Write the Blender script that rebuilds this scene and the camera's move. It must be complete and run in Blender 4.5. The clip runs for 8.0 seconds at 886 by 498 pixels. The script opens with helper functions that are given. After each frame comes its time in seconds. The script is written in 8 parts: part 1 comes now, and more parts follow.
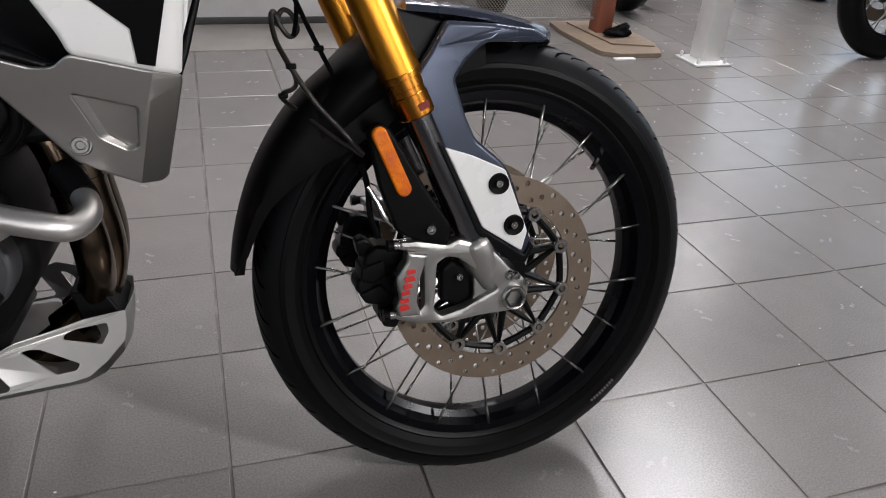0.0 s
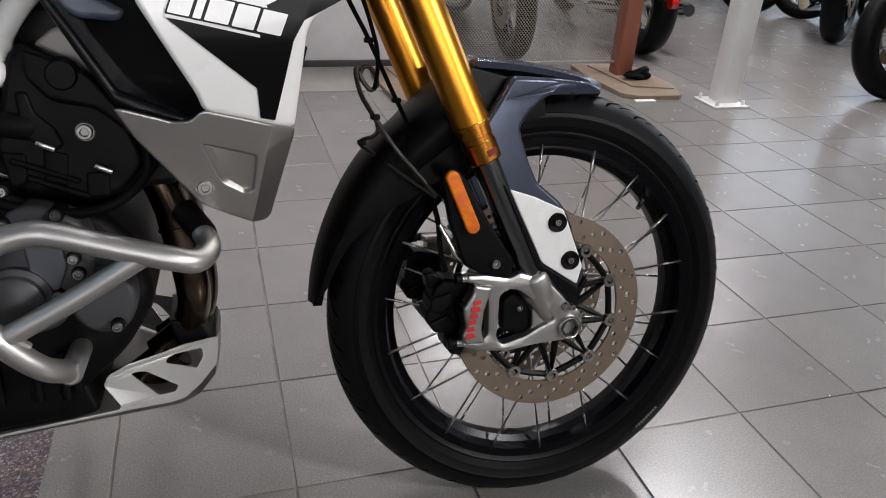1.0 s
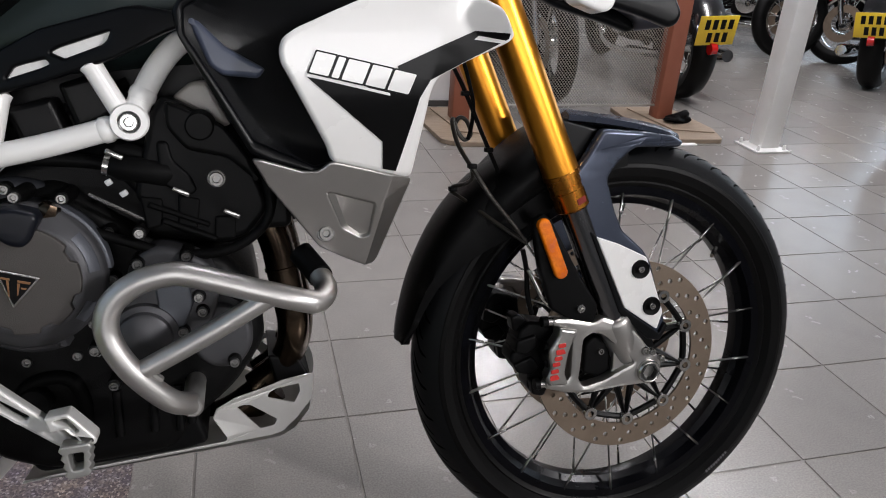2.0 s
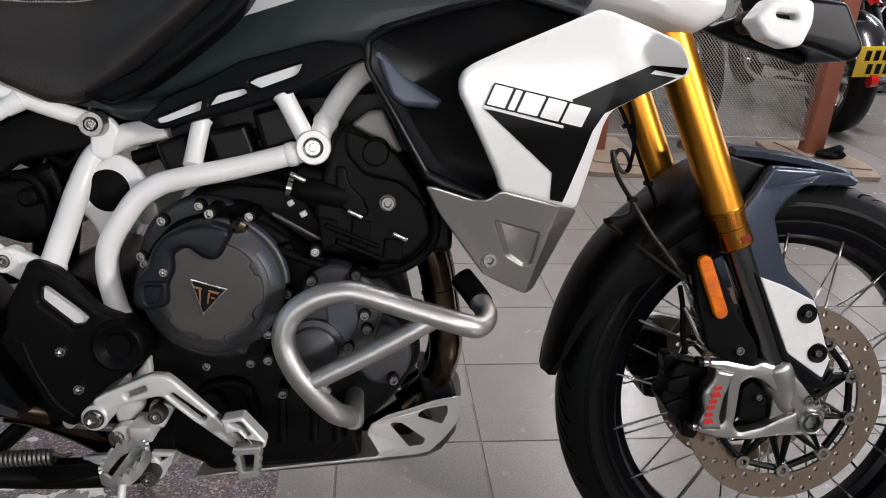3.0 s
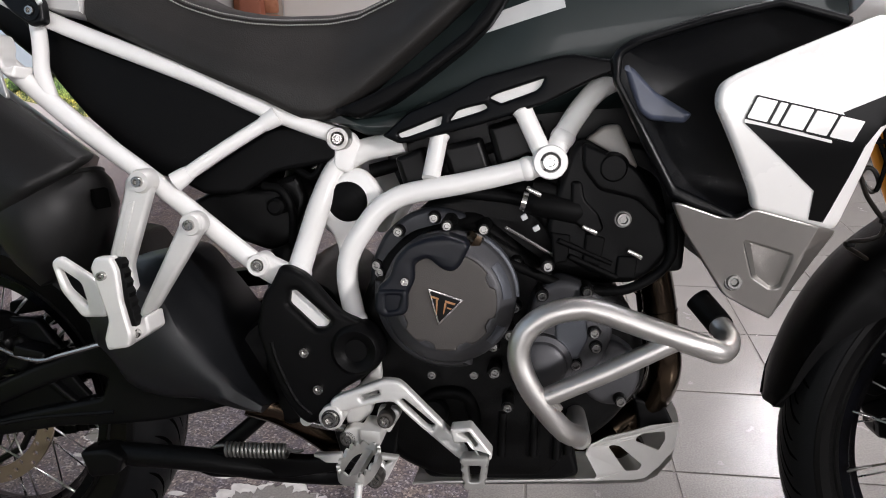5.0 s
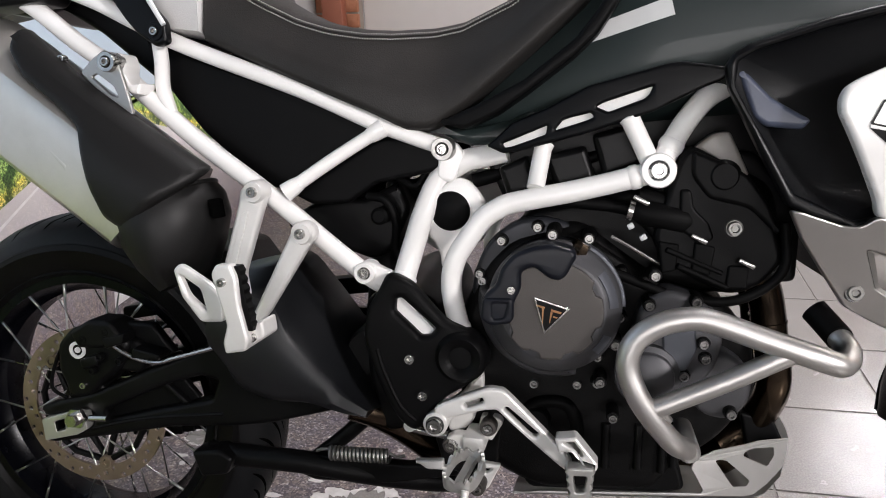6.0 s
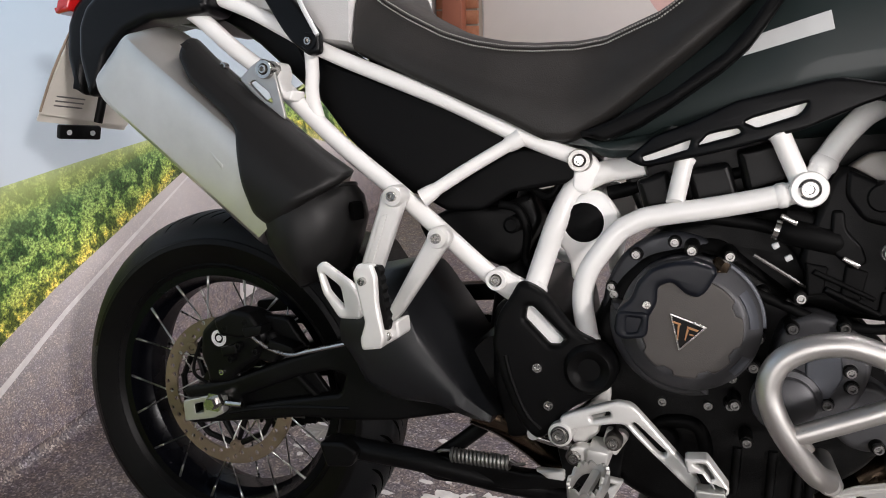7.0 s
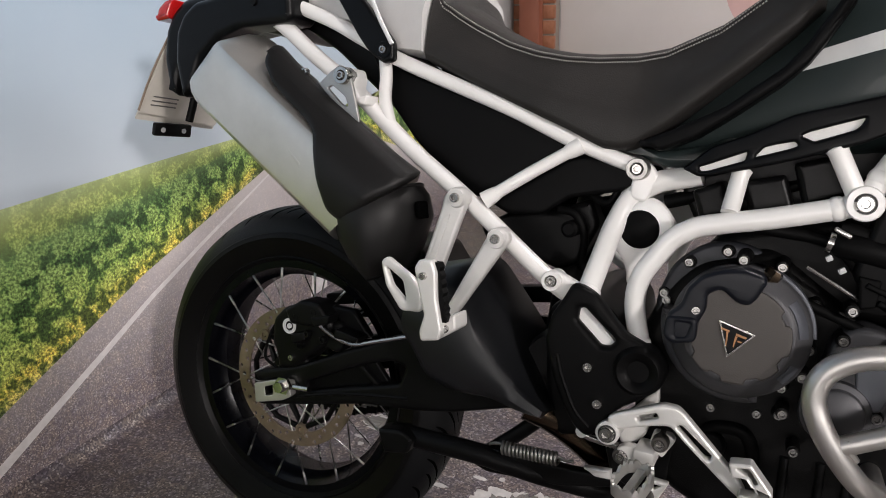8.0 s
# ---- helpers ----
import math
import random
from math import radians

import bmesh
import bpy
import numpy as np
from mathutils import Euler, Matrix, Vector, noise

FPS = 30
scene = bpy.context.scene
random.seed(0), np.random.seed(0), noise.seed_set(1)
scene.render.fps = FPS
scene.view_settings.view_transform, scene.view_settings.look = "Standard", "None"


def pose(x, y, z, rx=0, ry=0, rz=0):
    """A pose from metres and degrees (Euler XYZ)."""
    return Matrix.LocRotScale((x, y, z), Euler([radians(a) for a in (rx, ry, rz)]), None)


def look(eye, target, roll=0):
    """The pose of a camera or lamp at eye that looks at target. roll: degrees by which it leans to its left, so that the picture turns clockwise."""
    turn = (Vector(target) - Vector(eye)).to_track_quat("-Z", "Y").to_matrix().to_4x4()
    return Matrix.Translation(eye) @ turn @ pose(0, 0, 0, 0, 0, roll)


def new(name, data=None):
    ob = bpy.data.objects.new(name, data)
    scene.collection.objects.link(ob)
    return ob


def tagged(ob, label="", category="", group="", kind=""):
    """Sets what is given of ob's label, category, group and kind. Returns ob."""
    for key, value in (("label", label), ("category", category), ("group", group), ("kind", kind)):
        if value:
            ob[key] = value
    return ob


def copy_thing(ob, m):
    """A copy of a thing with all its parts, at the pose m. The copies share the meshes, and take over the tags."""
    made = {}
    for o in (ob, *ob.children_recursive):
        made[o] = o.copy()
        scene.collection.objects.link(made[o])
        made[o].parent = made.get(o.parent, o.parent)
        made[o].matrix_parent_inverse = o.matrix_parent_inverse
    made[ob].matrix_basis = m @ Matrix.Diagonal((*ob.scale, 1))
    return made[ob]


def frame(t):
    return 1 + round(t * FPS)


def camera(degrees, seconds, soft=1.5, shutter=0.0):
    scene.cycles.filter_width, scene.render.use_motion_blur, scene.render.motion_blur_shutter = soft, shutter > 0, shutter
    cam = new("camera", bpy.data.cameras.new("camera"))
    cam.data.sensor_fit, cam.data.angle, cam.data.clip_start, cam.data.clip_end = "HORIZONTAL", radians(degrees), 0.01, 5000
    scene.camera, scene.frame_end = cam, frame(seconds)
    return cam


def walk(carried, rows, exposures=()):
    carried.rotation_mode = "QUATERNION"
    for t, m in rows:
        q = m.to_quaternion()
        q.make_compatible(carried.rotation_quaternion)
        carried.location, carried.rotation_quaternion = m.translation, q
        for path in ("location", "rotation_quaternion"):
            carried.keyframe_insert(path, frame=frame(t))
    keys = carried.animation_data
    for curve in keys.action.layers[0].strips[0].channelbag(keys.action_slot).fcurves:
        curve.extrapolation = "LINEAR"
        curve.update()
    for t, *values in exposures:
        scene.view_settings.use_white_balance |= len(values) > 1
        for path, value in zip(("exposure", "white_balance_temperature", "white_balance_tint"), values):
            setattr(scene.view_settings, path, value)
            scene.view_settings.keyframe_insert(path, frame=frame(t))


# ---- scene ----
cam = camera(62.0, 8.0, 1.0)
EXPOSURE = [(0.0, -0.02, 6380, 10.5), (1.0, -0.02, 6380, 10.5), (2.5, 0.09, 6420, 11), (4.5, 0.32, 6460, 12.5), (6.5, 0.48, 6600, 12.5), (8.0, 0.16, 6760, 12.5)]
PATH = [
    (0, (0.018, -0.908, 0.941), (0.605, 0.743, -0.083), 4.2),
    (0.5, (-0.031, -0.934, 0.960), (0.545, 0.745, -0.025), 4.0),
    (1, (-0.081, -0.960, 0.977), (0.488, 0.747, 0.038), 3.9),
    (1.2, (-0.107, -0.960, 0.986), (0.475, 0.747, 0.054), 4.1),
    (2.3, (-0.204, -0.965, 1.003), (0.236, 0.834, 0.173), 4.0),
    (2.5, (-0.213, -0.962, 1.005), (0.146, 0.859, 0.183), 3.5),
    (3, (-0.238, -0.964, 1.005), (-0.038, 0.887, 0.196), 2.8),
    (3.5, (-0.262, -0.963, 1.001), (-0.196, 0.900, 0.199), 2.1),
    (4, (-0.291, -0.961, 0.999), (-0.332, 0.907, 0.205), 1.4),
    (4.5, (-0.322, -0.959, 0.996), (-0.437, 0.911, 0.215), 0.7),
    (5.8, (-0.373, -0.963, 1.002), (-0.720, 0.888, 0.246), -1.7),
    (6, (-0.384, -0.973, 1.000), (-0.771, 0.875, 0.255), -2.1),
    (6.5, (-0.407, -0.983, 1.001), (-0.931, 0.839, 0.277), -2.3),
    (7, (-0.421, -0.998, 1.003), (-1.075, 0.790, 0.295), -2.3),
    (7.5, (-0.413, -1.019, 1.007), (-1.159, 0.738, 0.315), -2.2),
    (8, (-0.388, -1.040, 1.009), (-1.223, 0.680, 0.328), -1.9),
]
walk(cam, [(t, look(eye, target, roll)) for t, eye, target, roll in PATH], EXPOSURE)

# ---- world and light ----
world = bpy.data.worlds.new("showroom_world")
scene.world = world
world.use_nodes = True
wn, wl = world.node_tree.nodes, world.node_tree.links
sky = wn.new("ShaderNodeTexSky")
sky.sky_type, sky.sun_disc = "NISHITA", False
sky.sun_elevation, sky.sun_rotation = radians(38), radians(120)
wn["Background"].inputs["Strength"].default_value = 0.12
wl.new(sky.outputs["Color"], wn["Background"].inputs["Color"])


def area_lamp(name, eye, target, sx, sy, power, colour):
    data = bpy.data.lights.new(name, "AREA")
    data.shape, data.size, data.size_y, data.energy, data.color = "RECTANGLE", sx, sy, power, colour
    ob = new(name, data)
    ob.matrix_world = look(eye, target)
    return ob


# daylight through the shop window at the far right, and the strip lamps under the ceiling
area_lamp("broad_side_light", (6.9, 4.6, 1.6), (0.0, 1.6, 1.0), 4.8, 2.2, 75, (0.80, 0.90, 1.0))
# broad fill from behind the camera, added with no window known there
area_lamp("broad_side_light", (-0.4, -6.0, 1.25), (-0.4, 0.0, 0.9), 6.0, 2.2, 245, (1.0, 0.98, 0.98))
area_lamp("ceiling_spot", (3.3, -3.3, 2.72), (-1.3, 0.0, 0.75), 0.32, 0.32, 150, (1.0, 0.97, 0.965))
STRIPS = [(0.4, 0.85, 56), (2.7, 1.9, 68), (5.2, 1.9, 14), (1.9, 4.6, 54), (4.6, 4.6, 32)]
for lx, ly, lp in STRIPS:
    area_lamp("strip_light", (lx, ly, 2.83), (lx, ly, 0.0), 0.14, 1.2, lp, (1.0, 0.97, 0.985))


# ---- materials ----
def mat(name, col, rough=0.5, metal=0.0, col2=None, scale=6.0, bump=0.0, bscale=300.0, rvar=0.12, coat=0.0, spec=0.5, bdist=0.001, stretch=None):
    """A surface with two scales of variation: slow stains in colour and gloss, fine grain in relief."""
    m = bpy.data.materials.new(name)
    m.use_nodes = True
    n, l = m.node_tree.nodes, m.node_tree.links
    b = n["Principled BSDF"]
    tc = n.new("ShaderNodeTexCoord")
    src = tc.outputs["Object"]
    if stretch:
        mp = n.new("ShaderNodeMapping")
        mp.inputs["Scale"].default_value = stretch
        l.new(src, mp.inputs["Vector"])
        src = mp.outputs["Vector"]
    a = n.new("ShaderNodeTexNoise")
    a.inputs["Scale"].default_value, a.inputs["Detail"].default_value, a.inputs["Roughness"].default_value = scale, 8, 0.62
    l.new(src, a.inputs["Vector"])
    ramp = n.new("ShaderNodeMapRange")
    ramp.inputs["From Min"].default_value, ramp.inputs["From Max"].default_value = 0.32, 0.68
    l.new(a.outputs["Fac"], ramp.inputs["Value"])
    mix = n.new("ShaderNodeMix")
    mix.data_type = "RGBA"
    c2 = col2 or tuple(min(1.0, c * 0.82) for c in col)
    mix.inputs["A"].default_value, mix.inputs["B"].default_value = (*col, 1), (*c2, 1)
    l.new(ramp.outputs["Result"], mix.inputs["Factor"])
    l.new(mix.outputs["Result"], b.inputs["Base Color"])
    fine = n.new("ShaderNodeTexNoise")
    fine.inputs["Scale"].default_value, fine.inputs["Detail"].default_value = bscale, 4
    l.new(src, fine.inputs["Vector"])
    rr = n.new("ShaderNodeMapRange")
    rr.inputs["To Min"].default_value, rr.inputs["To Max"].default_value = max(0.02, rough - rvar), min(1.0, rough + rvar)
    l.new(a.outputs["Fac"], rr.inputs["Value"])
    l.new(rr.outputs["Result"], b.inputs["Roughness"])
    b.inputs["Metallic"].default_value = metal
    b.inputs["Coat Weight"].default_value = coat
    b.inputs["Specular IOR Level"].default_value = spec
    if bump:
        bp = n.new("ShaderNodeBump")
        bp.inputs["Strength"].default_value, bp.inputs["Distance"].default_value = bump, bdist
        l.new(fine.outputs["Fac"], bp.inputs["Height"])
        l.new(bp.outputs["Normal"], b.inputs["Normal"])
    return m


M_WHITE = mat("white_frame_paint", (0.85, 0.84, 0.82), 0.32, coat=0.3, col2=(0.81, 0.80, 0.78), rvar=0.06)
M_FAIR = mat("white_fairing_paint", (0.84, 0.83, 0.81), 0.28, coat=0.4, col2=(0.81, 0.80, 0.785), rvar=0.05)
M_DECAL = mat("black_decal", (0.003, 0.003, 0.0033), 0.30, rvar=0.05, spec=0.18)
M_PLAST = mat("black_grained_plastic", (0.0025, 0.0025, 0.0027), 0.42, bump=0.25, bscale=900, col2=(0.0030, 0.0030, 0.0032), spec=0.09)
M_SATIN = mat("satin_black_plastic", (0.0021, 0.0023, 0.0029), 0.34, bump=0.08, bscale=1200, rvar=0.06, spec=0.18)
M_GREY = mat("satin_graphite_paint", (0.072, 0.085, 0.120), 0.27, metal=0.65, bump=0.05, bscale=1800, rvar=0.05)
M_TANK = mat("matt_dark_green_paint", (0.0150, 0.0225, 0.0225), 0.42, coat=0.1, rvar=0.05, col2=(0.0130, 0.0200, 0.0198), spec=0.30)
M_STRIPE = mat("pale_grey_decal", (0.62, 0.63, 0.63), 0.4)
M_GOLD = mat("gold_anodised_tube", (0.70, 0.30, 0.032), 0.33, metal=1.0, rvar=0.04, col2=(0.74, 0.31, 0.035))
M_GOLD2 = mat("gold_anodised_foot", (0.48, 0.19, 0.028), 0.28, metal=1.0)
M_CHROME = mat("hard_chromed_leg", (0.20, 0.20, 0.205), 0.20, metal=1.0, rvar=0.05)
M_ALU = mat("sand_cast_aluminium", (0.47, 0.46, 0.44), 0.38, metal=1.0, bump=0.12, bscale=700, rvar=0.08)
M_BRUSH = mat("brushed_aluminium", (0.48, 0.47, 0.455), 0.40, metal=1.0, bump=0.12, bscale=500, rvar=0.10, scale=5, col2=(0.41, 0.40, 0.38))
M_BAR = mat("bead_blasted_tube", (0.66, 0.645, 0.625), 0.42, metal=1.0, bump=0.10, bscale=900, rvar=0.08)
M_SILVER = mat("anodised_silver_bracket", (0.80, 0.79, 0.765), 0.34, metal=0.30, rvar=0.06)
M_SHIELD = mat("moulded_heat_shield", (0.0075, 0.0073, 0.0072), 0.44, bump=0.2, bscale=900, rvar=0.08, spec=0.26)
M_COLLECT = mat("satin_black_steel_box", (0.0085, 0.0092, 0.0108), 0.40, bump=0.12, bscale=700, rvar=0.08, spec=0.42)
M_SCOOPIN = mat("scoop_window_sheen", (0.060, 0.072, 0.108), 0.36, bump=0.08, bscale=1200, rvar=0.06, spec=0.45)
M_STEEL = mat("stainless_bolt", (0.54, 0.53, 0.51), 0.25, metal=1.0)
# near-black steel; the shade of sockets and recesses is in its colour
M_STEELD = mat("socket_shade", (0.05, 0.05, 0.05), 0.5, metal=0.6)
M_SPOKE = mat("stainless_spoke", (0.62, 0.61, 0.59), 0.28, metal=1.0)
M_RIM = mat("black_anodised_rim", (0.0018, 0.0020, 0.0036), 0.26, metal=0.2, coat=0.0, spec=0.18)
M_TYRE = mat("tyre_rubber", (0.0022, 0.0022, 0.0023), 0.42, bump=0.35, bscale=520, col2=(0.0030, 0.0029, 0.0029), scale=9, spec=0.14)
# tread lighter and bluer than the sidewall: window sheen put into its colour
M_CROWN = mat("tread_rubber_sheen", (0.0044, 0.0048, 0.0057), 0.46, bump=0.3, bscale=520, col2=(0.0034, 0.0037, 0.0044), scale=9, spec=0.20)
M_GROOVE_SHADE = mat("groove_shade", (0.0012, 0.0012, 0.0012), 0.95, spec=0.02)
M_DISC = mat("ground_steel_disc", (0.30, 0.235, 0.178), 0.36, metal=0.6, bump=0.15, bscale=350, rvar=0.12, scale=14, col2=(0.22, 0.168, 0.126))
M_BLACK = mat("black_coated_metal", (0.0021, 0.0021, 0.0023), 0.4, bump=0.15, bscale=600, col2=(0.0036, 0.0036, 0.0038), spec=0.14)
M_ENGINE = mat("black_crinkle_engine", (0.0022, 0.0022, 0.0023), 0.42, bump=0.4, bscale=900, col2=(0.0033, 0.0032, 0.0032), spec=0.12)
M_MAG = mat("bronze_grey_engine_cover", (0.075, 0.068, 0.063), 0.46, metal=0.45, bump=0.25, bscale=1100, col2=(0.060, 0.055, 0.051), rvar=0.06)
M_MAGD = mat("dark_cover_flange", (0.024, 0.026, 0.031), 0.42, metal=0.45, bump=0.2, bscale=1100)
M_PIPE = mat("heat_stained_pipe", (0.12, 0.088, 0.060), 0.24, metal=1.0, col2=(0.07, 0.05, 0.036), scale=11, rvar=0.12)
M_RUBBER = mat("black_rubber", (0.0022, 0.0022, 0.0023), 0.55, bump=0.1, spec=0.08, col2=(0.0030, 0.0030, 0.0031))
M_HOSE = mat("braided_hose", (0.030, 0.027, 0.023), 0.35, metal=0.3, bump=0.3, bscale=1500)
M_ORANGE = mat("amber_reflector", (0.88, 0.23, 0.002), 0.25, spec=0.3, bump=0.5, bscale=420, bdist=0.002, col2=(0.55, 0.10, 0.003), scale=60)
M_RED = mat("red_paint", (0.62, 0.025, 0.02), 0.4)
M_REDLENS = mat("red_lens", (0.50, 0.012, 0.012), 0.15, coat=0.8)
M_SEAT = mat("black_seat_vinyl", (0.0230, 0.0212, 0.0200), 0.50, bump=0.45, bscale=520, col2=(0.0125, 0.0117, 0.0110), rvar=0.05, spec=0.26)
M_SEATG = mat("grey_seat_vinyl", (0.56, 0.55, 0.54), 0.55, bump=0.4, bscale=520)
# cover metal again, with the sky's blue reflection mixed into the colour
M_COVER_SHEEN = mat("cast_cover_sky_sheen", (0.105, 0.112, 0.130), 0.42, metal=0.45, bump=0.2, bscale=1100)
M_STITCH = mat("grey_thread", (0.36, 0.345, 0.32), 0.8)
M_TITAN = mat("brushed_silencer_steel", (0.70, 0.675, 0.63), 0.31, metal=0.85, bump=0.12, bscale=420, rvar=0.09, scale=7, col2=(0.58, 0.56, 0.52))
M_ZINC = mat("zinc_spring", (0.20, 0.20, 0.19), 0.48, metal=0.9, bump=0.2, bscale=600)
M_COPPER = mat("bronze_emblem", (0.42, 0.22, 0.11), 0.35, metal=1.0)
M_FIN = mat("radiator_core", (0.020, 0.020, 0.021), 0.6, bump=0.6, bscale=500)

# cover metal again, dimmed for the covers that stand in shade
M_COVER_SHADE = mat("cast_cover_in_shade", (0.066, 0.066, 0.071), 0.45, metal=0.45, bump=0.2, bscale=1100)
M_DULL = mat("dull_plated_steel", (0.26, 0.255, 0.245), 0.42, metal=0.9)
M_COVER = mat("blue_black_protector", (0.0042, 0.0054, 0.0095), 0.38, bump=0.1, bscale=1000, rvar=0.06, spec=0.26)
M_BOLT = mat("zinc_cover_bolt", (0.34, 0.335, 0.325), 0.36, metal=1.0)
M_SKID = mat("bright_sheet_aluminium", (0.60, 0.595, 0.58), 0.42, metal=0.6, bump=0.1, bscale=500, col2=(0.50, 0.495, 0.48), rvar=0.1)
M_NAIL = mat("serrated_steel", (0.60, 0.595, 0.57), 0.34, metal=0.7)

# ---- builders ----
def part(name, bm, material, parent=None, label="", sharp=38.0):
    """Links a bmesh as one mesh object under a thing or a part."""
    bmesh.ops.recalc_face_normals(bm, faces=bm.faces)
    is_plate = bm.faces.layers.int.get("flat") is not None
    me = bpy.data.meshes.new(name)
    bm.to_mesh(me)
    bm.free()
    ob = mesh_part(name, me, material, parent, label, sharp)
    if is_plate:
        wn_mod = ob.modifiers.new("face_normals", "WEIGHTED_NORMAL")
        wn_mod.keep_sharp, wn_mod.weight = True, 80
    return ob


def mesh_part(name, me, material, parent=None, label="", sharp=38.0):
    for p in me.polygons:
        p.use_smooth = True
    if sharp:
        me.set_sharp_from_angle(angle=radians(sharp))
    if material and not me.materials:
        me.materials.append(material)
    ob = new(name, me)
    ob.parent = parent
    if label:
        ob["label"] = label
    return ob


def group(name, parent=None, m=None, label=""):
    ob = new(name)
    ob.empty_display_size = 0.1
    ob.parent = parent
    if m:
        ob.matrix_basis = m
    if label:
        ob["label"] = label
    return ob


def again(ob, m, parent):
    """The same mesh once more, at another pose."""
    c = new(ob.name.split(".")[0], ob.data)
    c.parent, c.matrix_basis = parent, m
    return c


def smooth_path(pts, step=6, closed=False):
    """Catmull-Rom through the points."""
    P = [Vector(p) for p in pts]
    if len(P) < 3:
        return P
    out, n = [], len(P)
    for i in range(n if closed else n - 1):
        if closed:
            a, b, c, d = P[i - 1], P[i], P[(i + 1) % n], P[(i + 2) % n]
        else:
            b, c = P[i], P[i + 1]
            a = P[i - 1] if i else b * 2 - c
            d = P[i + 2] if i + 2 < n else c * 2 - b
        for k in range(step):
            t = k / step
            out.append(0.5 * (2 * b + (c - a) * t + (2 * a - 5 * b + 4 * c - d) * t * t + (3 * b - a - 3 * c + d) * t ** 3))
    if not closed:
        out.append(P[-1])
    return out


def sweep(pts, radius, n=12, bm=None, closed=False, flat=1.0):
    """A round bar along a line of points; radius is a number or a list of the same length."""
    bm = bm or bmesh.new()
    P = [Vector(p) for p in pts]
    rads = radius if isinstance(radius, (list, tuple)) else [radius] * len(P)
    rings, up = [], None
    m = len(P)
    for i, p in enumerate(P):
        if closed:
            d = P[(i + 1) % m] - P[i - 1]
        else:
            d = P[min(i + 1, m - 1)] - P[max(i - 1, 0)]
        d.normalize()
        if up is None:
            up = Vector((0, 1, 0)) if abs(d.y) < 0.9 else Vector((1, 0, 0))
        u = (up - d * up.dot(d)).normalized()
        v = d.cross(u)
        up = u
        rings.append([bm.verts.new(p + (u * math.cos(2 * math.pi * k / n) * flat + v * math.sin(2 * math.pi * k / n)) * rads[i]) for k in range(n)])
    pairs = list(zip(rings, rings[1:])) + ([(rings[-1], rings[0])] if closed else [])
    for a, b in pairs:
        for k in range(n):
            bm.faces.new((a[k], a[(k + 1) % n], b[(k + 1) % n], b[k]))
    if not closed:
        bm.faces.new(rings[0][::-1])
        bm.faces.new(rings[-1])
    return bm


def lathe(profile, n=32, bm=None, centre=(0, 0, 0), closed=False):
    """Turns (radius, y) pairs about the y axis."""
    bm = bm or bmesh.new()
    c = Vector(centre)
    rings = []
    for r, y in profile:
        if r < 1e-6:
            rings.append([bm.verts.new(c + Vector((0, y, 0)))])
        else:
            rings.append([bm.verts.new(c + Vector((r * math.cos(2 * math.pi * k / n), y, r * math.sin(2 * math.pi * k / n)))) for k in range(n)])
    pairs = list(zip(rings, rings[1:])) + ([(rings[-1], rings[0])] if closed else [])
    for a, b in pairs:
        if len(a) == 1 and len(b) == 1:
            continue
        for k in range(n):
            j = (k + 1) % n
            if len(a) == 1:
                bm.faces.new((a[0], b[j], b[k]))
            elif len(b) == 1:
                bm.faces.new((a[k], a[j], b[0]))
            else:
                bm.faces.new((a[k], a[j], b[j], b[k]))
    return bm


def circle2(cx, cz, r, n=10, start=0.0):
    return [(cx + r * math.cos(start + 2 * math.pi * k / n), cz + r * math.sin(start + 2 * math.pi * k / n)) for k in range(n)]


def plate(outlines, y0, y1, bevel=0.0, rounds=2, warp=None):
    """A plate in the x-z plane with holes (outlines after the first), from y0 to y1, its edges rounded."""
    cu = bpy.data.curves.new("outline", "CURVE")
    cu.dimensions, cu.fill_mode = "2D", "BOTH"
    half = abs(y1 - y0) / 2
    bevel = min(bevel, half * 0.98)
    cu.extrude, cu.bevel_depth, cu.bevel_resolution, cu.offset = half - bevel, bevel, rounds, -bevel
    for pts in outlines:
        sp = cu.splines.new("POLY")
        sp.points.add(len(pts) - 1)
        for q, (x, z) in zip(sp.points, pts):
            q.co = (x, z, 0, 1)
        sp.use_cyclic_u = True
    ob = bpy.data.objects.new("outline", cu)
    me = bpy.data.meshes.new_from_object(ob)
    bm = bmesh.new()
    bm.from_mesh(me)
    bpy.data.objects.remove(ob)
    bpy.data.curves.remove(cu)
    bpy.data.meshes.remove(me)
    bmesh.ops.remove_doubles(bm, verts=bm.verts, dist=1e-5)
    bm.faces.layers.int.new("flat")
    mid = (y0 + y1) / 2
    for v in bm.verts:
        v.co = Vector((v.co.x, mid + v.co.z, v.co.y))
        if warp:
            v.co.y += warp(v.co.x, v.co.z)
    return bm


def rounded(pts, r, n=4):
    """An outline with its corners rounded."""
    out, m = [], len(pts)
    for i in range(m):
        a, b, c = Vector(pts[i - 1]), Vector(pts[i]), Vector(pts[(i + 1) % m])
        u, v = a - b, c - b
        d = min(r, u.length * 0.45, v.length * 0.45)
        p, q = b + u.normalized() * d, b + v.normalized() * d
        for k in range(n + 1):
            t = k / n
            w = p * (1 - t) ** 2 + b * 2 * t * (1 - t) + q * t * t
            out.append((w.x, w.y))
    return out


